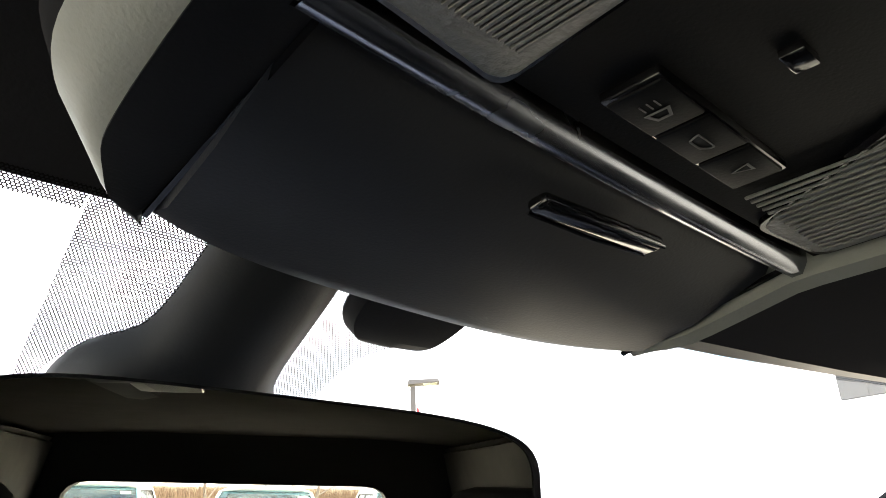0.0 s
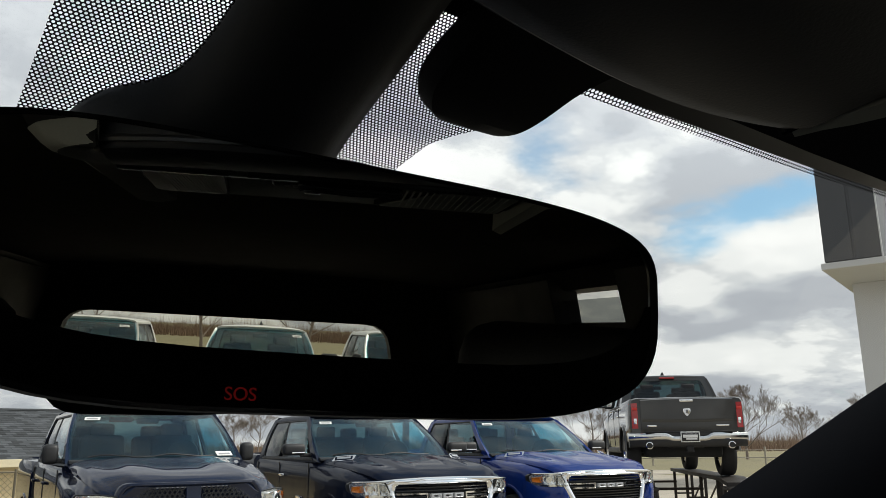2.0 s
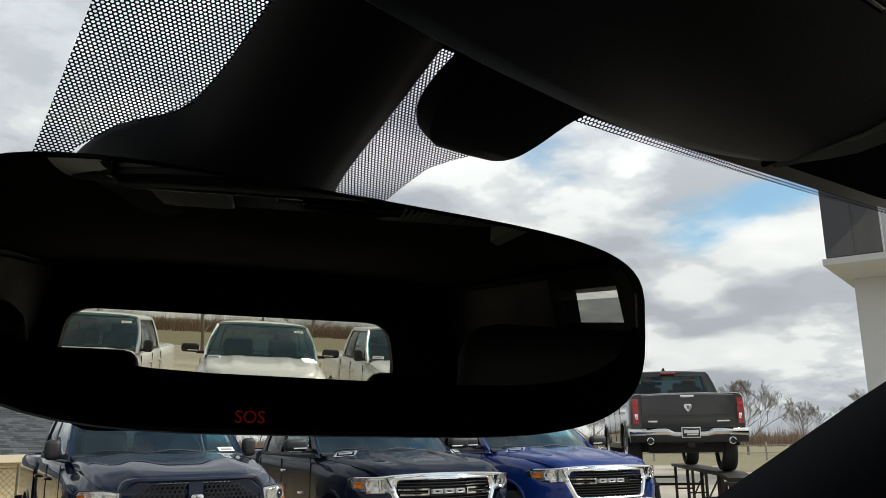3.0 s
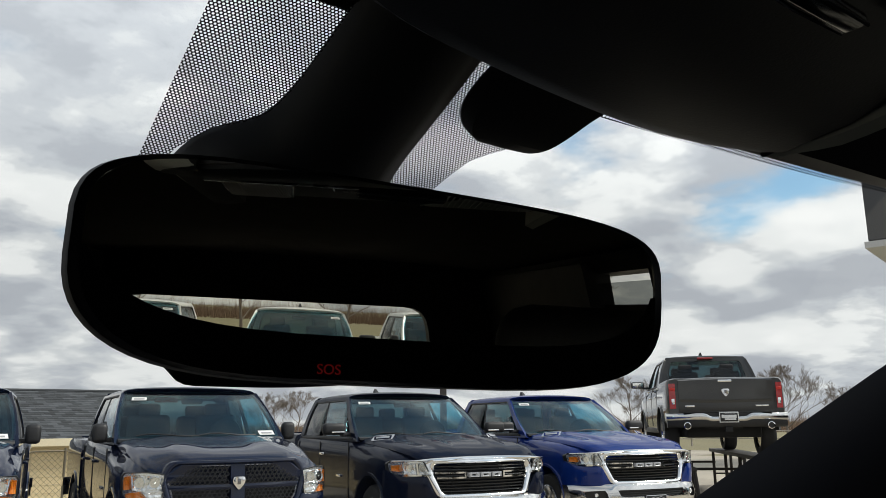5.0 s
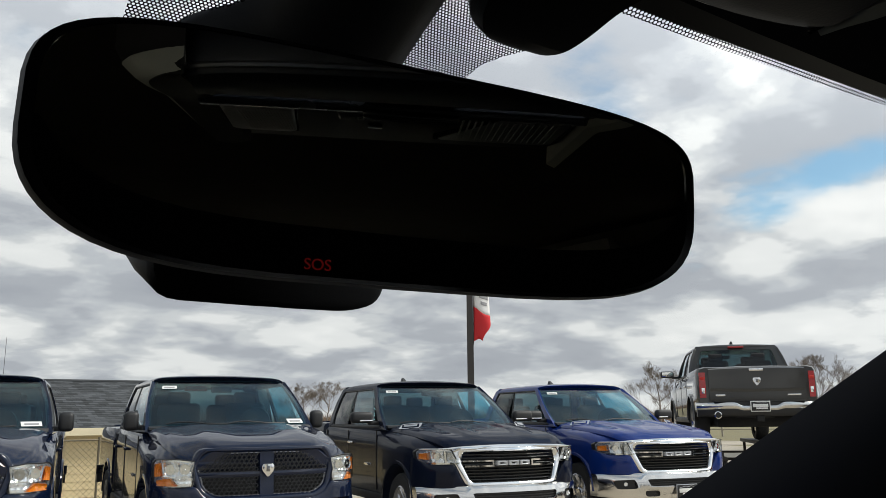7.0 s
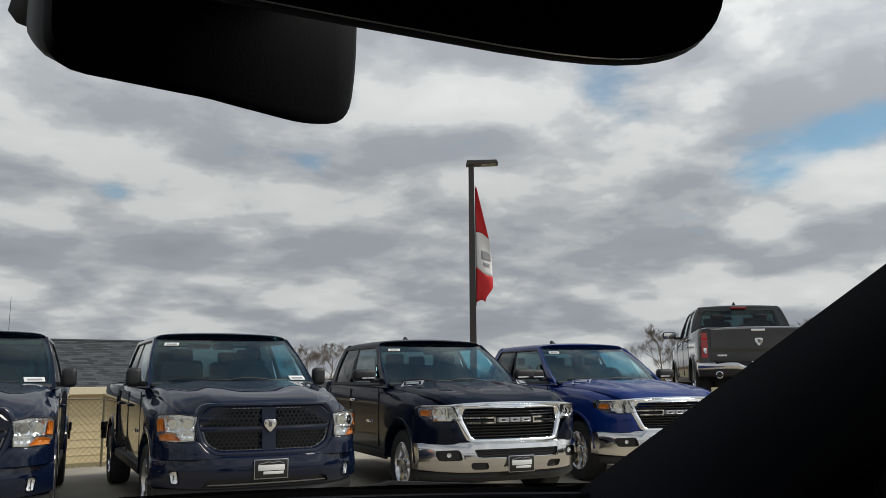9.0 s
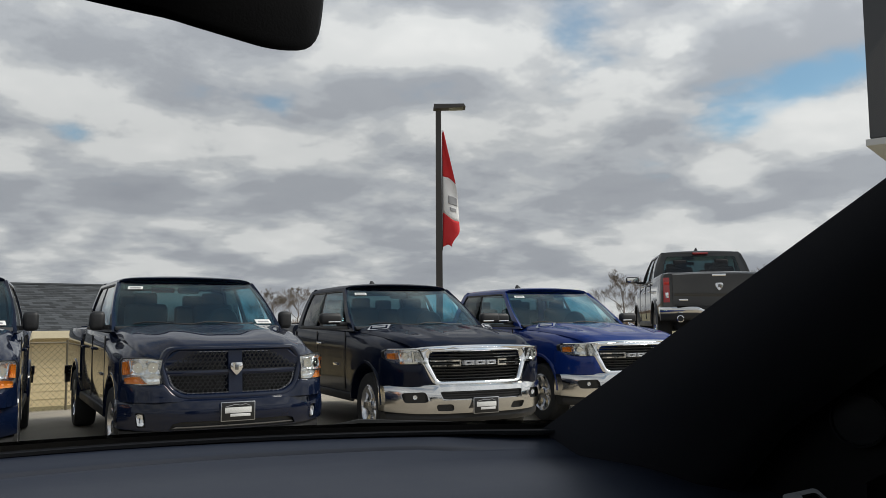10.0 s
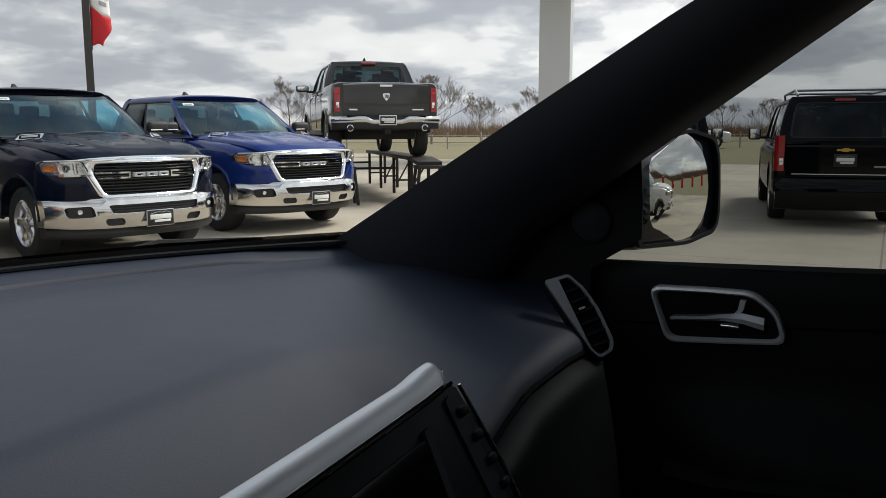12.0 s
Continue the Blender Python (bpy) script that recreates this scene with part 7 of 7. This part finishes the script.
# ---- sun visors ----
def visor(s):
    t = thing("sun_visor", "dark cloth sun visor folded against the headliner", "sun visor", group="sun visors")
    rings = []
    for x in lin(0.16, 0.56, 9):
        e = 0.010 if 0.17 < x < 0.55 else 0.005
        y0, y1 = 0.035 - 0.03 * x * x, -0.125
        z0 = HEAD_Z + 0.012 + 0.02 * x * x
        rings.append([(s * x, y0, z0), (s * x, y0 + 0.004, z0 - e), (s * x, (y0 + y1) / 2, z0 - e - 0.004 + 0.012), (s * x, y1, z0 + 0.022 - e), (s * x, y1 - 0.004, z0 + 0.022), (s * x, (y0 + y1) / 2, z0 + 0.022)])
    part("visor_panel", loft(rings), M["liner"] if s < 0 else M["visorcloth"], t, smooth=50)
    part("visor_clip", box((s * 0.155, -0.03, HEAD_Z + 0.002), (0.03, 0.022, 0.018), 0.005), M["cabin"], t, "black clip")
    part("visor_edge", tube([(s * x, -0.117, HEAD_Z + 0.020 + 0.005 * x * x) for x in lin(0.165, 0.55, 7)], 0.002, 5), M["liner"], t, "stitched edge seam")


visor(1)
visor(-1)


# ---- rear-view mirror and its foot ----
def rear_mirror():
    C = Vector((0.007, 0.090, 1.5455))
    R = Matrix.Translation(C) @ Matrix.Rotation(radians(-13.6), 4, "Z") @ Matrix.Rotation(radians(4.1), 4, "X") @ Matrix.Rotation(radians(1.3), 4, "Y")
    t = thing("rearview_mirror", "frameless black rear-view mirror with a lit red help key", "mirror", R)

    def outline(k=1.0, dz=0.0):
        pts = []
        n = 56
        for i in range(n):
            a = 2 * math.pi * i / n
            c, s_ = math.cos(a), math.sin(a)
            u = (0.1225 if c > 0 else 0.1190) * math.copysign(abs(c) ** 0.46, c)
            if s_ > 0:
                v = -0.003 + (0.0380 - 0.0030 * u / 0.12) * s_ ** 0.42
            else:
                v = -0.003 - 0.0395 * (-s_) ** (0.85 if u < 0 else 0.70)
            pts.append((u * k if k > 0.9 else u * (1 - (1 - k) * 0.6), v * k + dz))
        return pts

    rows = []
    for k, y in ((0.985, -0.0045), (1.0, -0.001), (0.985, 0.003), (0.92, 0.011), (0.78, 0.021), (0.58, 0.029), (0.34, 0.033)):
        rows.append([(u, y, v + 0.30 * max(0.0, y)) for u, v in outline(k)])
    part("housing", loft(rows), M["panel"], t, "black plastic housing", smooth=60)
    part("bezel", ring_plate(outline(0.985), outline(0.955), lambda q: (q[0], -0.0046 - q[2], q[1]), 0.0012), M["gloss"], t, "gloss black rim")
    part("glass", prism(outline(0.957), lambda q: (q[0], -0.0052 + q[2], q[1]), 0.003), M["mirror"], t, "dimming mirror glass", smooth=0)
    low = {}
    for u, v in outline(0.955):
        if v < 0.0:
            low[u] = v
    keys = sorted(low.items())
    rows = []
    for u, v in keys:
        top = min(v + 0.0158, 0.0)
        rows.append([(u, -0.0052, v), (u, -0.0060, v), (u, -0.0060, top), (u, -0.0052, top)])
    part("key_strip", loft(rows), M["keyblack"], t, "gloss black key strip along the lower edge", smooth=0)
    fc = bpy.data.curves.new("help_lettering", "FONT")
    fc.body, fc.size, fc.align_x, fc.extrude = "SOS", 0.0052, "CENTER", 0.0002
    fo = new("help_lettering", fc)
    fo.data.materials.append(M["sos"])
    fo.parent = t
    fo.matrix_basis = Matrix.Translation((-0.0285, -0.0066, -0.0385)) @ Matrix.Rotation(math.pi / 2, 4, "X")
    fo["label"] = "red lit lettering"


rear_mirror()


def mirror_foot():
    """The sensor housing on the glass: a broad stem down from the console, a wide pod behind the mirror."""
    t = thing("mirror_mount", "black plastic sensor housing and mirror stem on the windscreen", "mirror mount")

    def on(x, y, drop):
        p = screen_at(x, tx(y), -0.002)
        return p + Vector((0, -0.45, -0.89)) * drop

    rings = []
    for y, xl, xr, d in ((0.066, -0.026, 0.036, 0.014), (0.095, -0.0265, 0.036, 0.018), (0.118, -0.028, 0.036, 0.020), (0.134, -0.033, 0.036, 0.022), (0.146, -0.048, 0.038, 0.024), (0.160, -0.056, 0.046, 0.026), (0.180, -0.058, 0.058, 0.026), (0.215, -0.054, 0.062, 0.026), (0.245, -0.050, 0.060, 0.020), (0.262, -0.050, 0.052, 0.010)):
        rings.append([on(xl, y, 0.0), on(xl + 0.003, y, d * 0.6), on(xl + 0.016, y, d), on((xl + xr) / 2, y, d * 1.12), on(xr - 0.016, y, d), on(xr - 0.003, y, d * 0.6), on(xr, y, 0.0)])
    part("stem_cover", loft(glide(rings, 3)), M["stem"], t, "broad black cover on the glass", smooth=55)
    # the pod hanging low behind the mirror
    pod = rounded([(-0.0515, 1.5064), (0.0, 1.5062), (0.046, 1.5090), (0.068, 1.5160), (0.0720, 1.540), (0.073, 1.588), (-0.052, 1.588)], 0.013, 5)
    rows = []
    for y, k, dz in ((0.1745, 0.965, 0.002), (0.177, 1.0, 0.0), (0.200, 1.0, 0.010), (0.225, 0.96, 0.022), (0.245, 0.85, 0.036)):
        rows.append([Vector((u * k, y + 0.02 * (u > 0) * u / 0.06, 1.588 + (v - 1.588) * (1.588 - 1.508 - dz) / 0.08)) for u, v in pod])
    part("sensor_pod", loft(rows), M["panel"], t, "black sensor pod", smooth=55)
    part("ball_arm", tube([(0.010, 0.170, 1.585), (0.010, 0.140, 1.560), (0.007, 0.118, 1.548)], [0.016, 0.012, 0.012], 12), M["cabin"], t, "black ball arm")
    part("cover_seam", box((-0.055, 0.168, 1.574), (0.0012, 0.010, 0.040)), M["gloss"], t)
    # the smaller sensor cover beside the stem
    rings = []
    for y, xl, xr, d in ((0.060, 0.052, 0.136, 0.008), (0.082, 0.047, 0.119, 0.009), (0.100, 0.048, 0.113, 0.009), (0.110, 0.054, 0.109, 0.008), (0.1155, 0.062, 0.103, 0.006), (0.1185, 0.072, 0.097, 0.002)):
        rings.append([on(xl, y, 0.0), on(xl + 0.004, y, d), on((xl + xr) / 2, y, d * 1.1), on(xr - 0.004, y, d), on(xr, y, 0.0)])
    part("sensor_cover", loft(glide(rings, 4)), M["panel"], t, "black rain sensor cover", smooth=55)


mirror_foot()


# ---- dashboard ----
def dashboard():
    t = thing("dashboard", "dark blue-grey soft dashboard with a satin side vent", "dashboard")

    def edge_y(x):  # rear (cabin) edge of the top pad
        return 0.235 + 0.02 * abs(x) - 0.03 * smooth(0.24, 0.10, abs(x)) + 0.045 * smooth(0.52, 0.66, abs(x))

    def surf(x, v):
        """v = 0 at the glass, 1 at the rounded rear edge, 2 at the seam below it."""
        far = base_y(x) - 0.010
        rear = edge_y(x)
        if v <= 1:
            y = far + (rear - far) * v
            z = 1.290 - 0.016 * smooth(0, 0.18, v) - 0.010 * smooth(0.3, 1.0, v) - 0.46 * (max(0.0, 0.345 - y) - 0.35 * max(0.0, 0.24 - y)) * smooth(0.34, 0.22, abs(x - 0.02))
            z -= 0.020 * smooth(0.45, 0.68, abs(x)) * smooth(0.0, 0.6, v)
            z -= 0.17 * smooth(0.18, 0.34, x) * max(0.0, 0.44 - y) * smooth(0.72, 0.60, x)
            z -= 0.004 * smooth(0.60, 0.57, y) * smooth(0.20, 0.34, x)
            z -= 0.007 * max(0.0, 1 - abs(v - 0.105) / 0.010) * smooth(0.50, 0.40, abs(x))
        else:
            f = v - 1
            a = f * math.pi / 2
            z1 = surf(x, 1.0).z
            y = rear - 0.020 * math.sin(a)
            z = z1 - 0.012 * (1 - math.cos(a)) - 0.008 * f
        return Vector((x, y, z))

    vs = sorted(lin(0, 1, 41) + [0.094, 0.0955, 0.101, 0.105, 0.109, 0.1145, 0.116]) + [1.12, 1.25, 1.4, 1.6, 1.8, 2.0]
    part("top_pad", grid_sheet(lambda x, v: surf(x, v), lin(-0.70, 0.70, 45), vs), M["dashpad"], t, "soft blue-grey dash pad", smooth=80)
    part("defrost_slot", loft([[(x, base_y(x) - 0.028 + dy, 1.2895 + dz) for dy, dz in ((0, 0), (0.016, 0.0), (0.016, 0.003), (0, 0.003))] for x in lin(-0.60, 0.60, 25)]), M["cabin"], t, "dark defroster slot")
    # face below the seam
    part("seam_line", tube([surf(x, 2.0) + Vector((0, 0.001, -0.002)) for x in lin(-0.70, 0.70, 31)], 0.0035, 6), M["keyblack"], t, "dark seam")
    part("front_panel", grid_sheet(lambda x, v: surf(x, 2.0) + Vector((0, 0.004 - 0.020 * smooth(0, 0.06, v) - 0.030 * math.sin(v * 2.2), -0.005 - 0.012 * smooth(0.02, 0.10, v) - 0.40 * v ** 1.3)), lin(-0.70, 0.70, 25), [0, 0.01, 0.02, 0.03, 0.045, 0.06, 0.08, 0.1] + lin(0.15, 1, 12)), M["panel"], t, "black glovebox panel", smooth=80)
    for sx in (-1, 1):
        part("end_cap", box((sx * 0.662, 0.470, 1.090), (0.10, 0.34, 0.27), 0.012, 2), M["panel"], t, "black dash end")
    # side vent: satin frame, dark duct, slats
    c = Vector((0.532, 0.230, 1.234))
    up_ = Vector((0.2509, 0.5474, 0.7983))
    n = Vector((-0.7633, -0.3954, 0.5110))
    side = Vector((-0.5954, 0.7376, -0.3186))

    def on(q):
        u, v, w = q
        return c + side * u + up_ * v + n * w

    outer = rounded([(0.0218, 0.0529), (0.0093, 0.0512), (-0.0045, 0.0500), (-0.0135, 0.0300), (-0.0180, 0.0040), (-0.0173, -0.0320), (-0.0120, -0.0415), (0.0030, -0.0440), (0.0080, -0.0340)], 0.004, 4)
    inner = rounded([(0.0080, 0.0460), (-0.0030, 0.0478), (-0.0112, 0.0300), (-0.0160, 0.0040), (-0.0155, -0.0300), (-0.0110, -0.0385), (-0.0020, -0.0400), (0.0020, -0.0300), (0.0050, 0.0100)], 0.003, 4)
    hood = [(u * 0.98, v * 0.985) for u, v in outer]
    vt = part("side_vent", prism(hood, lambda q: on((q[0], q[1], -0.030 + q[2])), 0.022), M["panel"], t, "black vent housing in a satin frame")
    part("vent_frame", ring_plate(outer, [(min(max(u * 0.82, -0.0165), 0.0075), v * 0.93) for u, v in outer], lambda q: on((q[0], q[1], -0.007 + q[2] - 0.10 * max(0.0, q[0]))), 0.006), M["ventsatin"], vt, "satin silver vent frame")
    part("duct", prism(inner, lambda q: on((q[0], q[1], -0.008 + q[2])), 0.002), M["keyblack"], vt, "dark duct")
    for k in range(6):
        v = -0.030 + k * 0.0125
        part("slat", prism(rounded([(-0.0145, v - 0.0012), (0.0055, v - 0.0012), (0.0055, v + 0.0012), (-0.0145, v + 0.0012)], 0.0006), lambda q: on((q[0], q[1], -0.0062 + q[2])), 0.004), M["panel"], vt)
    part("vent_tab", prism(rounded([(-0.003, -0.001), (0.004, -0.001), (0.004, 0.001), (-0.003, 0.001)], 0.0005), lambda q: on((q[0] - 0.002, q[1] + 0.010, -0.003 + q[2])), 0.004), M["dullchrome"], vt, "chrome vent tab")


dashboard()


def centre_screen():
    """The touch screen's housing: a satin brow, a thin bright line and a black glass face, leaning back."""
    t = thing("touch_screen", "black touch screen under a satin silver brow", "screen")
    top = Vector((0.0165, 0.180, 1.285))
    lean = Matrix.Rotation(radians(4.8), 4, "Z") @ Matrix.Rotation(radians(-22), 4, "X")
    m = Matrix.Translation(top) @ lean
    hw = 0.117
    ends = [0.106, 0.109, 0.112, 0.1145, 0.1165, hw]
    rows = [-x for x in reversed(ends)] + lin(-0.103, 0.103, 21) + ends

    def band(x):
        u = abs(x)
        e = smooth(0.103, hw, u)
        top_z = 0.0078 + 0.0024 * smooth(0.07, 0.102, u) - 0.0075 * e * e
        low_z = -0.0046 + 0.0010 * smooth(0.08, 0.11, u) + 0.0055 * smooth(0.110, hw, u)
        mid, d = (top_z + low_z) / 2, 1 - 0.6 * e
        return [(x, -0.012 + dy * d, z) for dy, z in ((0.004, top_z - 0.001), (0.0, top_z), (-0.0022, top_z - 0.0006), (-0.0040, top_z - 0.0022), (-0.0056, mid), (-0.0066, low_z + 0.0012), (-0.0064, low_z + 0.0003), (-0.0055, low_z), (0.004, low_z))]

    part("brow", loft([band(x) for x in rows]), M["browsatin"], t, "satin silver brow", smooth=60, m=m)
    part("bright_line", tube([(x, -0.0194, -0.0064 + 0.0012 * smooth(0.08, 0.11, abs(x))) for x in lin(-0.111, 0.111, 25)], 0.0011, 6), M["chrome"], t, "thin bright line", m=m)
    poly = rounded([(-0.118, -0.005), (0.118, -0.005), (0.140, -0.066), (0.152, -0.26), (-0.152, -0.26), (-0.140, -0.066)], 0.005)
    part("face", prism(poly, lambda q: (q[0], -0.0165 + q[2], q[1]), 0.03, bev=0.002), M["panel"], t, "black screen surround", m=m)
    sc = rounded([(-0.0665, -0.0200), (0.0665, -0.0215), (0.0665, -0.165), (-0.0665, -0.165)], 0.003)
    part("display", prism(sc, lambda q: (q[0], -0.0185 + q[2], q[1]), 0.004), M["screen"], t, "glossy dark glass display", smooth=0, m=m)
    for s in (-1, 1):
        part("display_edge", prism([(s * 0.0672, -0.018), (s * 0.0735, -0.0175), (s * 0.0735, -0.165), (s * 0.0672, -0.165)], lambda q: (q[0], -0.0190 + q[2], q[1]), 0.004), M["cabin"], t, m=m)
        ve = part("centre_vent", prism(rounded([(s * 0.100, -0.012), (s * 0.109, -0.010), (s * 0.130, -0.070), (s * 0.137, -0.19), (s * 0.116, -0.19), (s * 0.112, -0.070)], 0.003), lambda q: (q[0], -0.018 + q[2], q[1]), 0.004), M["cabin"], t, "upright vent beside the screen", m=m)
        for k in range(6):
            part("slat", box((s * (0.113 + 0.0075 * k * (1 - 0.05 * k)), -0.0185, -0.022 - 0.0165 * k), (0.009, 0.006, 0.006), 0.002), M["panel"], ve)
        part("side_line", tube([(s * 0.1263, -0.016, -0.0096), (s * 0.1447, -0.016, -0.0627), (s * 0.152, -0.016, -0.10), (s * 0.162, -0.018, -0.26)], 0.0008, 6), M["chrome"], t, "thin bright edge", m=m)
        part("side_rim", prism([(s * 0.117, -0.006), (s * 0.1258, -0.0096), (s * 0.1440, -0.0627), (s * 0.1515, -0.10), (s * 0.1615, -0.26), (s * 0.150, -0.26), (s * 0.138, -0.066)], lambda q: (q[0], -0.0155 + q[2], q[1]), 0.012), M["gloss"], t, "gloss black side rim", smooth=0, m=m)


centre_screen()


# ---- front passenger door ----
def passenger_door():
    t = thing("passenger_door", "black front passenger door with a satin handle bezel", "car door")
    X = 0.690

    def face(y, z):
        return Vector((X + 0.010 * smooth(1.25, 1.285, z) + 0.03 * smooth(1.0, 0.85, z) - 0.045 * smooth(1.135, 1.06, z) * smooth(0.30, 0.10, y), y, z))

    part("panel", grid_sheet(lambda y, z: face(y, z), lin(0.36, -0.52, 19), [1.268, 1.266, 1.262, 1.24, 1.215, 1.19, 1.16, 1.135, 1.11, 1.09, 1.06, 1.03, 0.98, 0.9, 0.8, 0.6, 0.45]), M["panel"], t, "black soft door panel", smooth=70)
    part("belt_top", loft([[(X + 0.006, y, zb), (X + 0.010, y, zb + 0.005), (X + 0.022, y, zb + 0.003), (X + 0.03, y, zb - 0.03)] for y, zb in ((0.30, 1.262), (0.2, 1.265), (-0.1, 1.277), (-0.5, 1.285))]), M["cabin"], t, "black window sill")
    part("outer_skin", grid_sheet(lambda y, z: Vector((0.84 - 0.05 * smooth(1.0, 1.27, z), y, z)), lin(0.42, -0.52, 9), lin(1.235, 0.4, 9)), M["black"], t, "black painted door skin")
    part("panel_crease", tube([face(y, 1.213 - 0.07 * y) + Vector((-0.001, 0, 0)) for y in lin(0.30, -0.50, 12)], 0.0016, 6), M["keyblack"], t)
    part("window_glass", grid_sheet(lambda u, v: Vector((0.742 - 0.10 * v, -0.70 + (1.06 - 0.39 * v) * u, 1.25 + 0.36 * v)), lin(0, 1, 6), lin(0, 1, 5)), M["sideglass"], t, "lightly tinted door glass")
    # handle bezel, outline in (y, z)
    out_ = rounded([(0.204, 1.244), (0.150, 1.2465), (0.088, 1.247), (0.062, 1.226), (0.051, 1.192), (0.110, 1.186), (0.182, 1.180)], 0.013, 5)
    cy, cz = 0.127, 1.2145
    inn = [(cy + (a - cy) * 0.905, cz + (b - cz) * 0.80) for a, b in out_]

    def on(q):
        return (X - 0.004 - q[2], q[0], q[1])

    bz = part("handle_bezel", frame_on(out_, inn, on, 0.009), M["satin"], t, "satin silver handle bezel", smooth=50)
    part("handle_cup", prism(inn, lambda q: (X - 0.0045 - q[2], q[0], q[1]), 0.002), M["gloss"], bz, "dark handle recess")
    part("lever", loft([[(X - 0.012 + dx, y, z + dz) for dx, dz in ((0, -w), (-0.004, 0), (0, w), (0.005, 0))] for y, z, w in ((0.177, 1.209, 0.0022), (0.14, 1.2125, 0.0026), (0.118, 1.216, 0.004), (0.098, 1.2165, 0.006), (0.076, 1.2125, 0.007))]), M["satin"], bz, "chrome door lever", smooth=60)
    part("lock_tab", loft([[(X - 0.012, y + dy, z) for dy in (-0.003, 0.003)] + [(X - 0.006, y + dy, z) for dy in (0.003, -0.003)] for y, z in ((0.110, 1.214), (0.101, 1.226), (0.099, 1.237))]), M["satin"], bz, "chrome lock tab")
    part("lock_tab", box((X - 0.010, 0.112, 1.2055), (0.004, 0.020, 0.004), 0.001), M["chrome"], bz)
    # armrest and pocket
    part("armrest", loft([[(X - 0.05, y, z - 0.02), (X - 0.06, y, z - 0.004), (X - 0.045, y, z + 0.006), (X + 0.0, y, z + 0.010), (X + 0.02, y, z - 0.03)] for y, z in ((0.17, 1.045), (0.12, 1.040), (0.0, 1.050), (-0.2, 1.065), (-0.45, 1.07))]), M["panel"], t, "padded armrest", smooth=60)
    for y in (0.02, -0.02):
        part("window_switch", box((X - 0.030, y, 1.062), (0.012, 0.016, 0.006), 0.003), M["gloss"], t, "window switch")
    part("switch_trim", tube([(X - 0.02, 0.05, 1.060), (X - 0.02, -0.04, 1.064)], 0.001, 5), M["chrome"], t)
    # mirror triangle with the tweeter
    sail = [(0.62, 1.12), (0.275, 1.12), (0.268, 1.262), (0.243, 1.279), (0.209, 1.300), (0.209, 1.345), (0.214, 1.412), (0.185, 1.440), (0.30, 1.440), (0.45, 1.34), (0.62, 1.25)]
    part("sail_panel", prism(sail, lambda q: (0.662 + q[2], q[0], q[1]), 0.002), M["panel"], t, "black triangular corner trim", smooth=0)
    tw = lathe([(0.024, 0.0), (0.0245, -0.003), (0.0225, -0.004), (0.0215, -0.001), (0.012, -0.003), (0.002, -0.004)], 24)
    part("tweeter", tw, M["cabin"], t, "round tweeter grille", m=Matrix.Translation((0.655, 0.268, 1.318)) @ Matrix.Rotation(radians(8), 4, "Z"))
    # outside mirror
    sm = Matrix.Translation((1.050, 0.262, 1.330)) @ Matrix.Rotation(radians(-19), 4, "Z") @ Matrix.Rotation(radians(-2), 4, "X")
    ol = rounded([(-0.120, -0.076), (-0.112, -0.086), (0.02, -0.092), (0.102, -0.080), (0.118, -0.062), (0.122, -0.020), (0.120, 0.050), (0.106, 0.082), (0.03, 0.096), (-0.112, 0.074), (-0.120, 0.064)], 0.018, 5)
    rows = [[(u * k, y, v * k) for u, v in ol] for k, y in ((0.93, -0.006), (1.0, 0.0), (1.03, 0.03), (0.97, 0.075), (0.75, 0.105), (0.4, 0.115))]
    ho = part("outside_mirror", loft(rows), M["black"], t, "black outside mirror", smooth=60, m=sm)
    part("mirror_rim", ring_plate([(u * 0.97, v * 0.97) for u, v in ol], [(u * 0.92, v * 0.91) for u, v in ol], lambda q: (q[0], -0.004 - q[2], q[1]), 0.008), M["cabin"], ho)
    rows = [[(u * k, -0.0085 + (u * u + v * v) * k * k / 3.2, v * k * 0.98) for u, v in ol] for k in (0.93, 0.85, 0.76, 0.66, 0.55, 0.43, 0.3, 0.16, 0.03)]
    part("mirror_glass", loft([[(u * 0.90, 0.002, v * 0.88) for u, v in ol]] + rows), M["sidemirror"], ho, "convex mirror glass", smooth=70)
    part("mirror_arm", loft([[(0.74, 0.30, 1.255), (0.74, 0.42, 1.258), (0.74, 0.42, 1.29), (0.74, 0.30, 1.29)], [(0.96, 0.30, 1.262), (0.96, 0.38, 1.265), (0.96, 0.38, 1.30), (0.96, 0.30, 1.30)]]), M["black"], t, "black mirror arm")


passenger_door()
